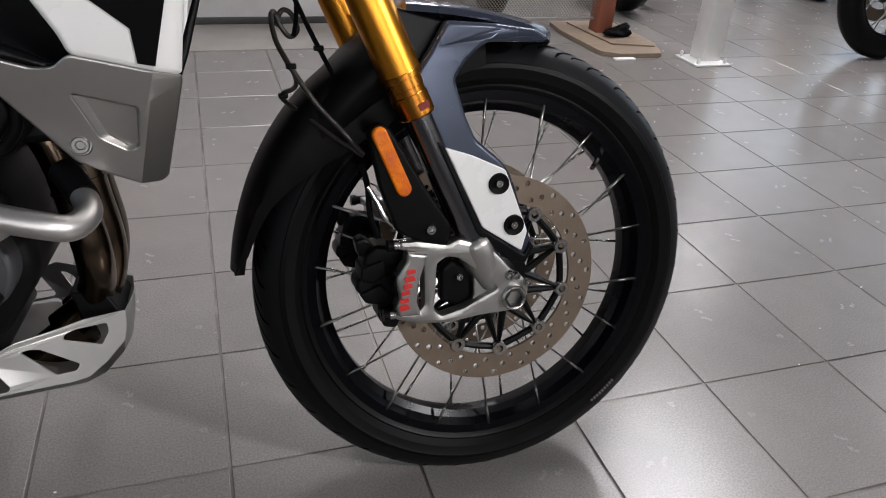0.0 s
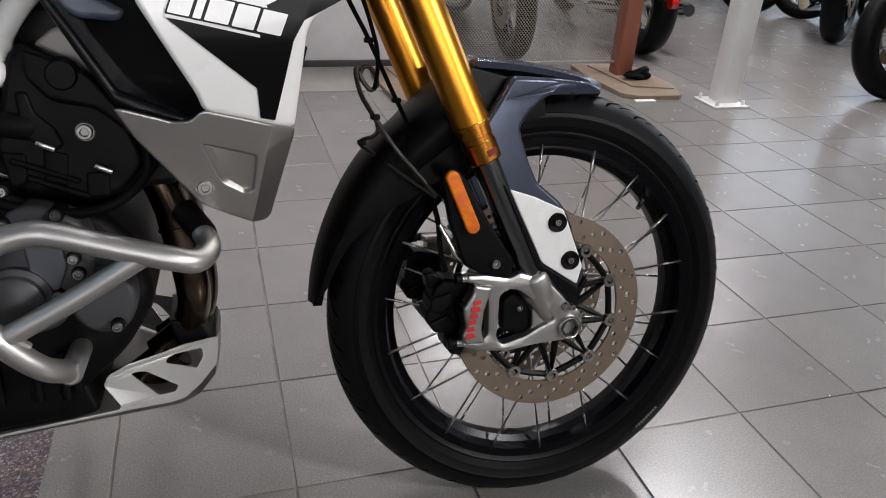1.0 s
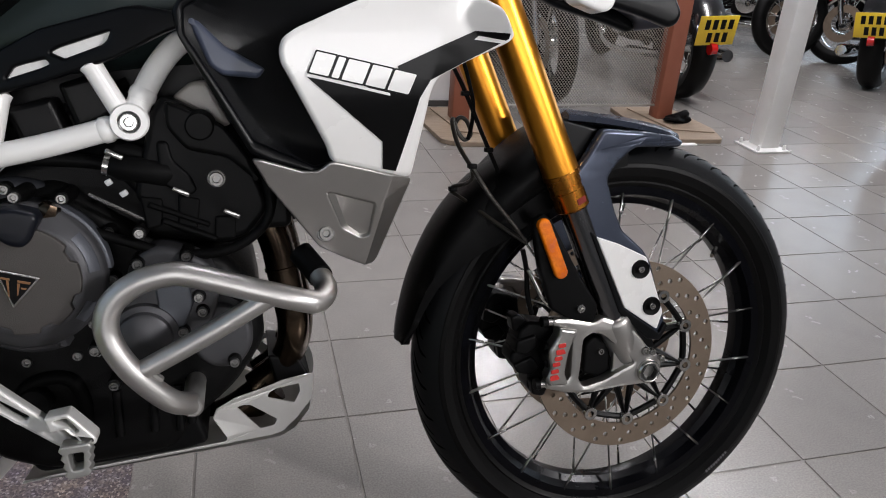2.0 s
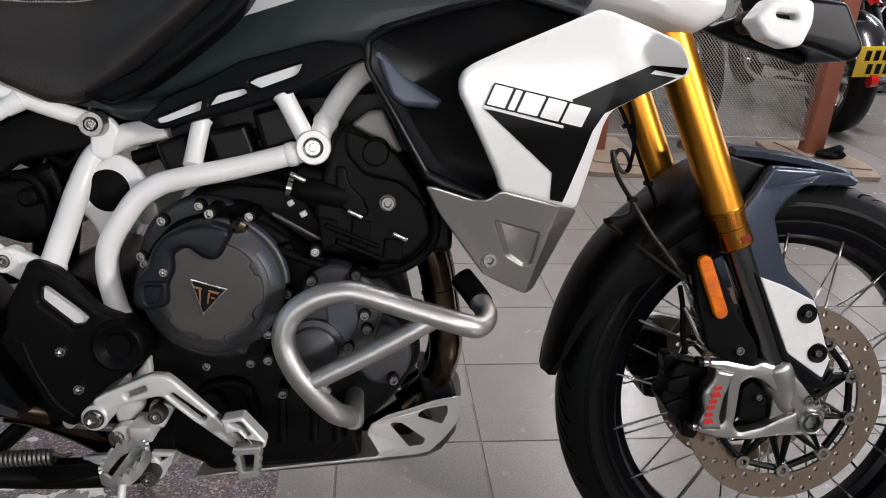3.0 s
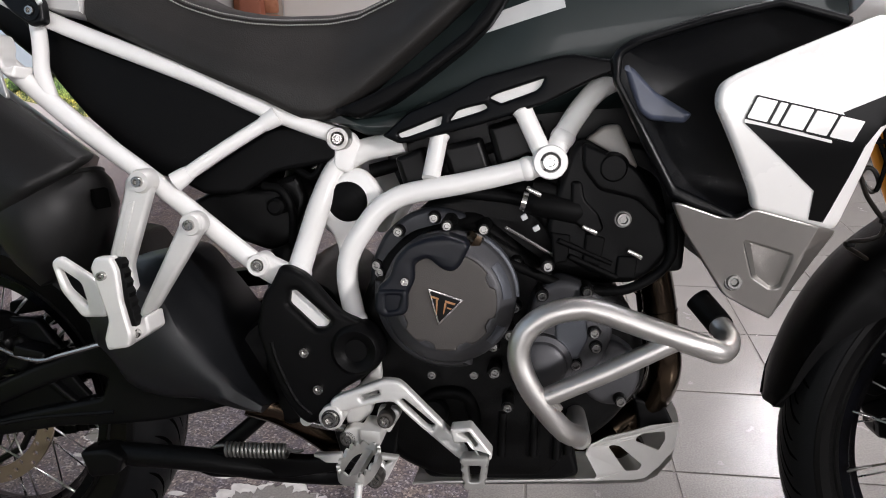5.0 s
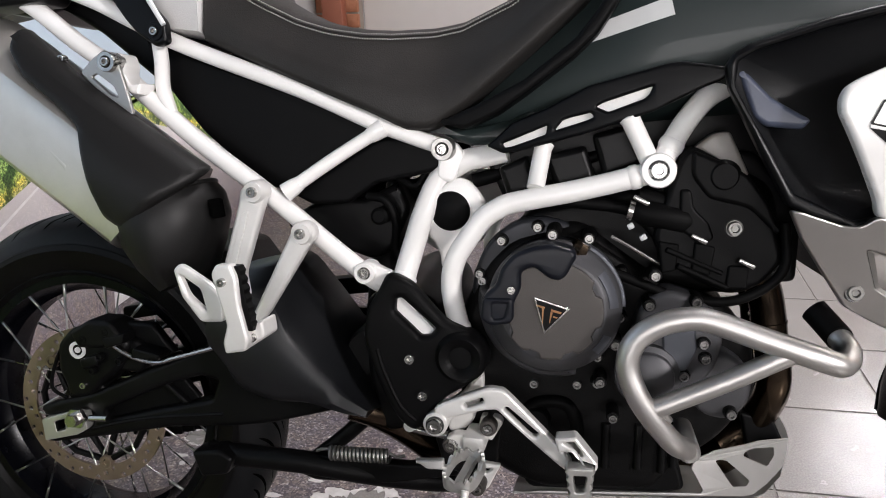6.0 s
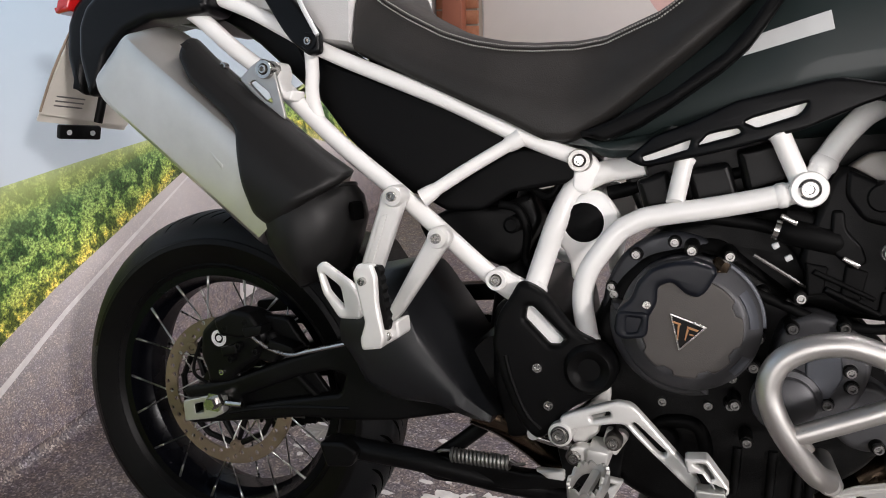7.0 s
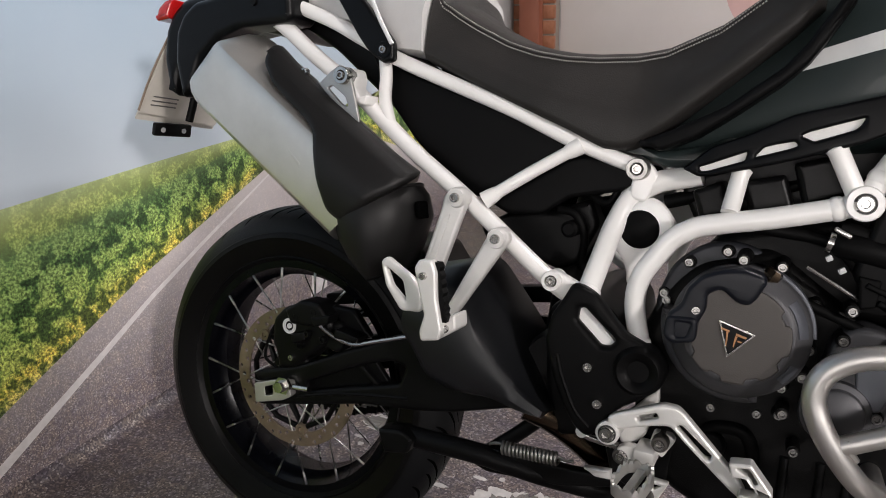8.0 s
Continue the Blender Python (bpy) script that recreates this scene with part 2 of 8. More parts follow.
def loft(sections, bm=None, caps=True):
    """Skins closed rings of equal length."""
    bm = bm or bmesh.new()
    rings = [[bm.verts.new(p) for p in s] for s in sections]
    n = len(rings[0])
    for a, b in zip(rings, rings[1:]):
        for k in range(n):
            bm.faces.new((a[k], a[(k + 1) % n], b[(k + 1) % n], b[k]))
    if caps:
        bm.faces.new(rings[0][::-1])
        bm.faces.new(rings[-1])
    return bm


def box(x0, x1, y0, y1, z0, z1, bevel=0.0, bm=None, seg=2):
    bm = bm or bmesh.new()
    r = bmesh.ops.create_cube(bm, size=1)
    for v in r["verts"]:
        v.co = Vector((x0 if v.co.x < 0 else x1, y0 if v.co.y < 0 else y1, z0 if v.co.z < 0 else z1))
    if bevel:
        es = list({e for v in r["verts"] for e in v.link_edges})
        bmesh.ops.bevel(bm, geom=es, offset=bevel, segments=seg, affect="EDGES", profile=0.5)
    return bm


def interp(table, x):
    """Smooth value from a table of (x, value) in rising x."""
    xs, ys = [a for a, _ in table], [b for _, b in table]
    return float(np.interp(x, xs, ys))


def bolt_mesh(r, h, mat_head=None):
    """A socket-head bolt that looks along -y, with a dark six-sided recess."""
    bm = bmesh.new()
    lathe([(0, 0.004), (r, 0.004), (r, -h * 0.75), (r * 0.88, -h), (r * 0.56, -h)], 18, bm)
    lathe([(r * 0.56, -h), (r * 0.5, -h * 0.35), (0, -h * 0.35)], 6, bm)
    me = bpy.data.meshes.new("bolt")
    bm.to_mesh(me)
    bm.free()
    me.materials.append(mat_head or M_STEEL)
    for p in me.polygons:
        p.use_smooth = True
    me.set_sharp_from_angle(angle=radians(35))
    return me


BOLT_M, BOLT_S, BOLT_L = bolt_mesh(0.0068, 0.006), bolt_mesh(0.0052, 0.006), bolt_mesh(0.010, 0.007)
BOLT_K = bolt_mesh(0.0057, 0.006, M_BOLT)
BOLT_G = bolt_mesh(0.0085, 0.006, M_DULL)
BOLT_D = bolt_mesh(0.006, 0.005, M_BLACK)


def bolt(x, z, y, parent, me=None, turn=0.0):
    ob = new("bolt", me or BOLT_M)
    ob.parent, ob.matrix_basis = parent, pose(x, y, z, 0, turn, 0)
    return ob


def tube(name, pts, r, material, parent, n=14, step=6, label="", flat=1.0):
    return part(name, sweep(smooth_path(pts, step), r, n, flat=flat), material, parent, label)

# ---- the showroom ----
def room_box(name, x0, x1, y0, y1, z0, z1, material, label, category, bevel=0.0, kind="structure"):
    return tagged(part(name, box(x0, x1, y0, y1, z0, z1, bevel), material), label, category, kind=kind)


M_WALL = mat("painted_wall", (0.42, 0.41, 0.40), 0.7, bump=0.2, bscale=90, col2=(0.36, 0.35, 0.345), scale=1.8)
M_WALLD = mat("dark_grey_wall", (0.10, 0.10, 0.105), 0.7, bump=0.2, bscale=90, scale=1.8)
M_CEIL = mat("ceiling_paint", (0.36, 0.36, 0.37), 0.8, scale=2)
M_PANELW = mat("white_stained_panel", (0.66, 0.64, 0.63), 0.5, bump=0.15, bscale=60, col2=(0.54, 0.52, 0.51), scale=4)
M_BASE = mat("dark_skirting", (0.055, 0.053, 0.052), 0.4)
M_STRIP = mat("worn_screed", (0.34, 0.315, 0.285), 0.35, bump=0.2, bscale=120, col2=(0.27, 0.25, 0.225), scale=5)
M_POSTW = mat("white_post_paint", (0.80, 0.79, 0.78), 0.45, bump=0.1, bscale=140, col2=(0.74, 0.73, 0.71))
M_BROWN = mat("red_brown_post_paint", (0.29, 0.095, 0.055), 0.5, bump=0.1, bscale=200, col2=(0.25, 0.08, 0.046))
M_BOARD = mat("worn_plywood", (0.30, 0.225, 0.16), 0.6, bump=0.3, bscale=160, col2=(0.22, 0.165, 0.12), stretch=(2, 12, 8))
M_MESHW = mat("expanded_metal", (0.50, 0.475, 0.44), 0.4, metal=0.5)
M_GROUT = mat("grout", (0.27, 0.25, 0.225), 0.6, bump=0.3, bscale=250, col2=(0.060, 0.052, 0.046), scale=4.5)


def tile_material():
    m = mat("porcelain_tile", (0.235, 0.220, 0.206), 0.25, bump=0.07, bscale=300, col2=(0.205, 0.192, 0.18), scale=7, rvar=0.09, bdist=0.0006)
    n, l = m.node_tree.nodes, m.node_tree.links
    info = n.new("ShaderNodeObjectInfo")
    hsv = n.new("ShaderNodeHueSaturation")
    rng = n.new("ShaderNodeMapRange")
    rng.inputs["To Min"].default_value, rng.inputs["To Max"].default_value = 0.93, 1.07
    l.new(info.outputs["Random"], rng.inputs["Value"])
    l.new(rng.outputs["Result"], hsv.inputs["Value"])
    b = n["Principled BSDF"]
    src = b.inputs["Base Color"].links[0].from_socket
    # fine speckle of the porcelain
    sp = n.new("ShaderNodeTexNoise")
    geo = n.new("ShaderNodeNewGeometry")
    l.new(geo.outputs["Position"], sp.inputs["Vector"])
    sp.inputs["Scale"].default_value, sp.inputs["Detail"].default_value = 270, 4
    mix = n.new("ShaderNodeMix")
    mix.data_type, mix.blend_type = "RGBA", "MULTIPLY"
    mix.inputs["Factor"].default_value = 0.5
    mr = n.new("ShaderNodeMapRange")
    mr.inputs["From Min"].default_value, mr.inputs["From Max"].default_value = 0.35, 0.65
    mr.inputs["To Min"].default_value, mr.inputs["To Max"].default_value = 0.64, 1.24
    l.new(sp.outputs["Fac"], mr.inputs["Value"])
    l.new(src, hsv.inputs["Color"])
    l.new(hsv.outputs["Color"], mix.inputs["A"])
    l.new(mr.outputs["Result"], mix.inputs["B"])
    l.new(mix.outputs["Result"], b.inputs["Base Color"])
    return m


M_TILE = tile_material()
TILE, GAP = 0.3045, 0.0045
X0, X1, Y0R, Y1R, HIGH = -1.80, 7.2, -6.2, 7.4, 2.9
floor = tagged(part("floor", box(X0 - 0.2, X1 + 0.2, Y0R - 0.2, Y1R + 0.2, -0.12, -0.0022), M_GROUT), "grey-beige porcelain tiled showroom floor with dark joints", "floor", kind="structure")
room_box("ceiling", X0 - 0.2, X1 + 0.2, Y0R - 0.2, Y1R + 0.2, HIGH, HIGH + 0.15, M_CEIL, "plain grey painted showroom ceiling with strip lamps", "ceiling")
room_box("wall_west", X0 - 0.18, X0, Y0R - 0.2, Y1R + 0.2, 0, HIGH, M_WALL, "pale painted side wall behind the photo print", "wall")
# unseen added wall, one wide opening over a high sill that shades the floor
for args in ((X0, -1.4, -2.38, -2.2, 0, HIGH), (2.6, X1, -2.38, -2.2, 0, HIGH), (-1.4, 2.6, -2.38, -2.2, 0, 0.86), (-1.4, 2.6, -2.38, -2.2, 2.45, HIGH)):
    room_box("south_light_baffle", *args, M_WALLD, "dark grey painted front wall round a window", "wall")
room_box("wall_far_south", X0, X1, Y0R - 0.18, Y0R, 0, HIGH, M_WALL, "pale wall that closes the room on the south", "wall")
room_box("wall_north", X0, X1, Y1R, Y1R + 0.18, 0, HIGH, M_WALL, "pale painted far wall of the showroom", "wall")
# shop front: wall with one wide window opening
for args in ((X1, X1 + 0.18, Y0R, 2.1, 0, HIGH), (X1, X1 + 0.18, 7.1, Y1R, 0, HIGH), (X1, X1 + 0.18, 2.1, 7.1, 0, 0.35), (X1, X1 + 0.18, 2.1, 7.1, 2.7, HIGH)):
    room_box("wall_east", *args, M_WALL, "pale painted shop-front wall round the window", "wall")
# low partition at the back with its dark skirting and a bare strip of floor before it
room_box("wall_back", X0, 0.95, 2.90, 3.02, 0, HIGH, M_PANELW, "white stained partition wall with a dark skirting", "wall")
room_box("baseboard", X0, 0.96, 2.880, 2.899, 0.0, 0.035, M_BASE, "thin dark skirting strip along the partition", "skirting", 0.004)
room_box("floor_strip", X0 + 0.4, 0.96, 2.43, 2.879, -0.002, 0.004, M_STRIP, "worn bare strip of screed before the partition", "floor strip", 0.001)

# ---- the motorcycle: root, wheels, fork ----
LEAN_DEG, BASE_Y = 12.5, -0.076
bike = group("motorcycle", None, pose(0, BASE_Y, 0, -LEAN_DEG, 0, 0))
tagged(bike, "white and black adventure motorcycle with gold fork on its stand", "motorcycle")
FRONT, REAR = (0.405, 0.0, 0.347), (-1.185, 0.0, 0.320)


def spoke_mesh(rh, yh, rr, yr, turn, radius=0.0016):
    a = radians(turn)
    p = Vector((rh, yh, 0))
    q = Vector((rr * math.cos(a), yr, rr * math.sin(a)))
    d = q - p
    bm = sweep([p, p + d * 0.86], radius, 6)
    sweep([p + d * 0.86, p + d * 0.87, q], [radius, 0.0023, 0.0024], 6, bm)
    me = bpy.data.meshes.new("spoke")
    bm.to_mesh(me)
    bm.free()
    me.materials.append(M_SPOKE)
    for f in me.polygons:
        f.use_smooth = True
    return me


def wheel(name, centre, R, w, rim, rimw, hub_r, offset, groove_n, label):
    g = group(name, bike, pose(*centre), label)
    H = R - rim
    prof = [(rim - 0.002, -rimw * 0.92), (rim + 0.004, -rimw * 1.10), (rim + 0.007, -rimw * 1.155), (rim + 0.010, -rimw * 1.11), (rim + H * 0.26, -w * 0.93), (rim + H * 0.42, -w), (rim + H * 0.445, -w * 1.018), (rim + H * 0.47, -w * 1.003),
            (rim + H * 0.50, -w * 0.990), (rim + H * 0.53, -w * 0.975), (rim + H * 0.545, -w * 0.950), (R - H * 0.27, -w * 0.80), (R - H * 0.12, -w * 0.56), (R - H * 0.03, -w * 0.28), (R, 0)]
    prof = prof + [(r, -y) for r, y in prof[-2::-1]]
    part("tyre", lathe(prof, 160, closed=True), M_TYRE, g, "black road tyre with diagonal tread grooves", sharp=24)
    part("tread", lathe([(r + 0.0004, y) for r, y in prof[10:-10]], 160), M_CROWN, g, "tread band of the tyre, window sheen in its colour", sharp=24)
    # tread grooves, as narrow strips laid on the crown, their shade painted black
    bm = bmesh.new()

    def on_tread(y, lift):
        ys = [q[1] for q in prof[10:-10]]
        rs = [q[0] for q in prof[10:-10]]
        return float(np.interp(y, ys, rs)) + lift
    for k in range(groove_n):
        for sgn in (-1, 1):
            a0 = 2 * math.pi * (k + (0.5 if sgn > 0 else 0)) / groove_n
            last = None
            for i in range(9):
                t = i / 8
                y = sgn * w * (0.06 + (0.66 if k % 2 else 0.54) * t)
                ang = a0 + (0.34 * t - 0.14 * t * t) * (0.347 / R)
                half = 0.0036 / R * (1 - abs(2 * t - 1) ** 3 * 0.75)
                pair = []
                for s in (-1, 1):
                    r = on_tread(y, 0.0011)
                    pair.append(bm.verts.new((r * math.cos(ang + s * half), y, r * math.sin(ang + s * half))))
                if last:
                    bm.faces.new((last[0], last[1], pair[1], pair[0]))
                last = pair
    part("groove_shade_strip", bm, M_GROOVE_SHADE, g)["kind"] = "stuff"
    # rim with its outer flanges, to which the spokes are laced
    rp = [(rim + 0.004, -rimw), (rim + 0.004, -rimw * 0.90), (rim - 0.004, -rimw * 0.82), (rim - 0.008, -rimw * 0.45), (rim - 0.008, rimw * 0.45), (rim - 0.004, rimw * 0.82), (rim + 0.004, rimw * 0.9), (rim + 0.004, rimw),
          (rim - 0.013, rimw * 0.98), (rim - 0.016, rimw * 0.80), (rim - 0.020, rimw * 0.55), (rim - 0.030, rimw * 0.35), (rim - 0.031, 0), (rim - 0.030, -rimw * 0.35), (rim - 0.020, -rimw * 0.55), (rim - 0.016, -rimw * 0.80), (rim - 0.013, -rimw * 0.98)]
    part("rim", lathe(rp, 112, closed=True), M_RIM, g, "black anodised rim", sharp=30)
    part("hub", lathe([(0.0, -0.062), (0.026, -0.062), (hub_r, -0.052), (hub_r, -0.042), (0.030, -0.034), (0.026, 0.0), (0.030, 0.034), (hub_r, 0.042), (hub_r, 0.052), (0.026, 0.062), (0.0, 0.062)], 36), M_BLACK, g)
    for sgn in (-1, 1):
        for j, turn in enumerate((52, -52)):
            me = spoke_mesh(hub_r - 0.004, sgn * 0.046, rim - 0.010, sgn * rimw * 0.93, turn)
            for k in range(9):
                ob = new("spoke", me)
                ob.parent = g
                ob.matrix_basis = pose(0, 0, 0, 0, offset + 40 * k + 20 * j - turn * -1 + (10 if sgn > 0 else 0), 0)
    return g


front_wheel = wheel("front_wheel", FRONT, 0.347, 0.046, 0.274, 0.031, 0.044, 8.5, 76, "black spoked front wheel with twin brake discs")
rear_wheel = wheel("rear_wheel", REAR, 0.322, 0.076, 0.222, 0.055, 0.052, 0.0, 60, "black spoked rear wheel with a single brake disc")

# valve and small pale bars of lettering on the tyre walls
tube("valve_stem", [(0.195, -0.006, 0.167), (0.180, -0.016, 0.154), (0.172, -0.024, 0.150)], 0.004, M_STEEL, front_wheel, 8)


def wall_mark(parent, r, y, a0, a1, n, material):
    bm = bmesh.new()
    for k in range(n):
        a, b = radians(a0 + (a1 - a0) * k / n), radians(a0 + (a1 - a0) * (k + 0.62) / n)
        v = [bm.verts.new((q * math.cos(t), y, q * math.sin(t))) for q, t in ((r, a), (r + 0.006, a), (r + 0.006, b), (r, b))]
        bm.faces.new(v)
    part("sidewall_mark", bm, material, parent, "pale lettering worn off the tyre wall")


M_MARK = mat("tyre_mark", (0.16, 0.16, 0.16), 0.7)
M_MARK2 = mat("faint_tyre_mark", (0.035, 0.035, 0.035), 0.7)
wall_mark(front_wheel, 0.303, -0.0474, -53, -43, 9, M_MARK)
wall_mark(rear_wheel, 0.268, -0.0772, 168, 182, 9, M_MARK2)


def brake_disc(parent, y, r0, r1, rows, tabs, carrier_r, start, bobbin_paint=None):
    """A drilled disc on a black spider with steel bobbins."""
    holes = []
    n = rows * 3
    for k in range(n):
        rr = r0 + (r1 - r0) * (0.78, 0.50, 0.24)[k % 3]
        a = 2 * math.pi * k / n
        holes.append(circle2(rr * math.cos(a), rr * math.sin(a), 0.0040, 8))
    inner = []
    for k in range(180):
        a = 2 * math.pi * k / 180
        tab = max(0.0, math.cos(tabs * (a - start))) ** 8
        inner.append(((r0 - 0.010 * tab) * math.cos(a), (r0 - 0.010 * tab) * math.sin(a)))
    d = part("brake_disc", plate([circle2(0, 0, r1, 96), inner] + holes, y - 0.0025, y + 0.0025, 0.0006, 0), M_DISC, parent, "drilled ground-steel brake disc")
    for k in range(tabs):
        bm = bmesh.new()
        a = start + 2 * math.pi * k / tabs
        e = Vector(((r0 - 0.007) * math.cos(a), y + 0.004, (r0 - 0.007) * math.sin(a)))
        ends = []
        for s in (-1, 1):
            b = a + s * math.pi / tabs * 0.95
            ends.append(Vector((carrier_r * math.cos(b), y + 0.008, carrier_r * math.sin(b))))
        sweep([ends[0], ends[0] * 0.5 + e * 0.5, e, ends[1] * 0.5 + e * 0.5, ends[1]], [0.0065, 0.0052, 0.0062, 0.0052, 0.0065], 8, bm)
        part("carrier_arm", bm, M_BLACK, parent)
        b2 = a + 2 * math.pi / tabs
        mid = (a + b2) / 2
        part("carrier_rim", sweep([e, Vector((r0 * 0.91 * math.cos(mid), y + 0.005, r0 * 0.91 * math.sin(mid))), Vector(((r0 - 0.007) * math.cos(b2), y + 0.004, (r0 - 0.007) * math.sin(b2)))], [0.0056, 0.0054, 0.0056], 8), M_BLACK, parent)
    bm = bmesh.new()
    lathe([(carrier_r * 0.62, y + 0.014), (carrier_r * 1.06, y + 0.012), (carrier_r * 1.06, y + 0.002), (carrier_r * 0.62, y + 0.004)], 40, bm, closed=True)
    part("disc_carrier", bm, M_BLACK, parent)
    bm = lathe([(0.0055, 0.0), (0.0055, -0.0055), (0.0105, -0.0055), (0.0118, -0.0035), (0.0118, 0.005), (0.0055, 0.005)], 20, closed=True)
    me = None
    for k in range(tabs):
        a = start + 2 * math.pi * k / tabs
        m = pose((r0 - 0.007) * math.cos(a), y, (r0 - 0.007) * math.sin(a))
        if me is None:
            first = part("bobbin", bm, bobbin_paint or M_STEEL, parent)
            first.matrix_basis = m
            me = first
        else:
            again(me, m, parent)
    return d


brake_disc(front_wheel, -0.060, 0.120, 0.160, 20, 10, 0.050, radians(22.4))
brake_disc(front_wheel, 0.062, 0.130, 0.160, 20, 10, 0.050, radians(5))
brake_disc(rear_wheel, -0.048, 0.108, 0.134, 16, 5, 0.050, radians(-80), M_DISC)

# fork: gold upper tubes, chromed legs, cast feet
FORK_TOP, FORK_MID = (0.170, -0.105, 0.854), (0.264, -0.105, 0.634)
axis = (Vector(FORK_TOP) - Vector(FORK_MID)).normalized()
fork = group("front_fork", bike, None, "gold upside-down fork with chromed lower legs")
RED_BADGE = mat("red_fork_badge", (0.20, 0.014, 0.007), 0.4)
for sgn in (1, -1):
    m0 = Vector((FORK_MID[0], FORK_MID[1] * sgn, FORK_MID[2]))
    up = axis
    part("upper_tube", sweep([m0 + up * 0.024, m0 + up * 0.40], 0.0268, 48), M_GOLD, fork)
    part("tube_end", sweep([m0 + up * 0.026, m0 + up * 0.025, m0 + up * 0.019, m0 + up * 0.018, m0 + up * 0.006, m0 + up * 0.005, m0 - up * 0.002, m0 - up * 0.003, m0 - up * 0.030, m0 - up * 0.033],
                             [0.0268, 0.0280, 0.0280, 0.0258, 0.0258, 0.0250, 0.0250, 0.0260, 0.0260, 0.0235], 48), M_GOLD2, fork, "turned gold seal holder", 25)
    part("lower_leg", sweep([m0 - up * 0.26, m0 - up * 0.030], 0.0215, 32), M_CHROME, fork, "dark chromed fork leg")

badge = plate([rounded([(-0.0075, -0.0045), (0.0075, -0.0045), (0.0075, 0.0045), (-0.0075, 0.0045)], 0.001)], -0.0006, 0.0006)
bd = part("badge", badge, RED_BADGE, fork, "small red badge")
bd.matrix_basis = pose(FORK_MID[0] + 0.0070 + axis.x * -0.017, FORK_MID[1] - 0.0252, FORK_MID[2] - axis.z * 0.017, 0, -math.degrees(math.atan2(-axis.x, axis.z)), 14)

FOOT = [(0.242, 0.443), (0.270, 0.442), (0.309, 0.433), (0.325, 0.440), (0.371, 0.423), (0.391, 0.402), (0.404, 0.385), (0.421, 0.373), (0.430, 0.360), (0.429, 0.340), (0.419, 0.326), (0.400, 0.324), (0.356, 0.323), (0.312, 0.318), (0.270, 0.322), (0.234, 0.333), (0.234, 0.345), (0.266, 0.342), (0.275, 0.349), (0.275, 0.407), (0.270, 0.419), (0.266, 0.426), (0.242, 0.431)]
HOLE = rounded([(0.295, 0.407), (0.309, 0.415), (0.325, 0.411), (0.352, 0.389), (0.382, 0.361), (0.355, 0.350), (0.334, 0.339), (0.299, 0.331), (0.290, 0.342), (0.292, 0.357)], 0.005)
for sgn in (-1, 1):
    ys = (-0.129, -0.106) if sgn < 0 else (0.106, 0.129)
    part("fork_foot", plate([rounded(FOOT, 0.005), HOLE], ys[0], ys[1], 0.0062, 1), M_ALU, fork, "cast aluminium fork foot with an open web")
    m0 = Vector((FORK_MID[0], FORK_MID[1] * -sgn, FORK_MID[2]))
    base = m0 - axis * 0.238
    part("foot_web", plate([rounded([(0.349, 0.396), (0.393, 0.362), (0.394, 0.334), (0.342, 0.330), (0.350, 0.352)], 0.003)], sgn * 0.115 - 0.004, sgn * 0.115 + 0.004, 0.002), M_ALU, fork)
    part("leg_clamp", sweep([base - axis * 0.078, base - axis * 0.070, base - axis * 0.052, base - axis * 0.02, base + axis * 0.010, base + axis * 0.018, base + axis * 0.021], [0.008, 0.014, 0.0215, 0.0275, 0.0285, 0.0272, 0.0225], 28), M_ALU, fork, "", 60)
    ax = (FRONT[0], sgn * 0.121, FRONT[2])
    part("axle_end", lathe([(0.0, -0.0060), (0.0120, -0.0060), (0.0128, -0.0150), (0.0165, -0.0160), (0.0185, -0.014), (0.0185, 0.012), (0, 0.012)] if sgn < 0 else [(0, 0.02), (0.0185, 0.02), (0.0185, -0.01), (0, -0.01)], 24, None, ax), M_STEEL, fork, "steel axle end with a hexagon socket")
hexa = lathe([(0.0150, -0.0162), (0.0122, -0.0164), (0.0118, -0.0070), (0.0, -0.0065)], 6, None, (FRONT[0], -0.121, FRONT[2]))
part("hex_socket", hexa, M_STEELD, fork)
part("axle", lathe([(0, -0.11), (0.012, -0.11), (0.012, 0.11), (0, 0.11)], 20, None, FRONT), M_BLACK, fork)
for q in (FOOT[6], FOOT[7]):
    bolt(q[0] + 0.004, q[1] - 0.006, -0.131, fork, BOLT_S)
bolt(0.398, 0.380, -0.128, fork, BOLT_M)
part("sensor_cover", plate([rounded([(0.304, 0.345), (0.305, 0.392), (0.322, 0.405), (0.348, 0.388), (0.350, 0.345), (0.330, 0.336)], 0.006)], -0.112, -0.092, 0.005), M_BLACK, fork, "black cover behind the open web")
bolt(0.330, 0.380, -0.112, fork, BOLT_S)

# front calipers
cal_out = rounded([(0.252, 0.430), (0.281, 0.424), (0.275, 0.408), (0.268, 0.388), (0.264, 0.358), (0.270, 0.338), (0.239, 0.339), (0.234, 0.352), (0.241, 0.368), (0.237, 0.381), (0.236, 0.395), (0.244, 0.407), (0.250, 0.416)], 0.003)
REAR_HALF = rounded([(0.203, 0.419), (0.218, 0.432), (0.239, 0.428), (0.258, 0.422), (0.262, 0.387), (0.262, 0.347), (0.250, 0.317), (0.229, 0.310), (0.218, 0.325), (0.218, 0.347), (0.200, 0.358), (0.188, 0.370), (0.190, 0.384), (0.200, 0.389), (0.199, 0.402)], 0.005)
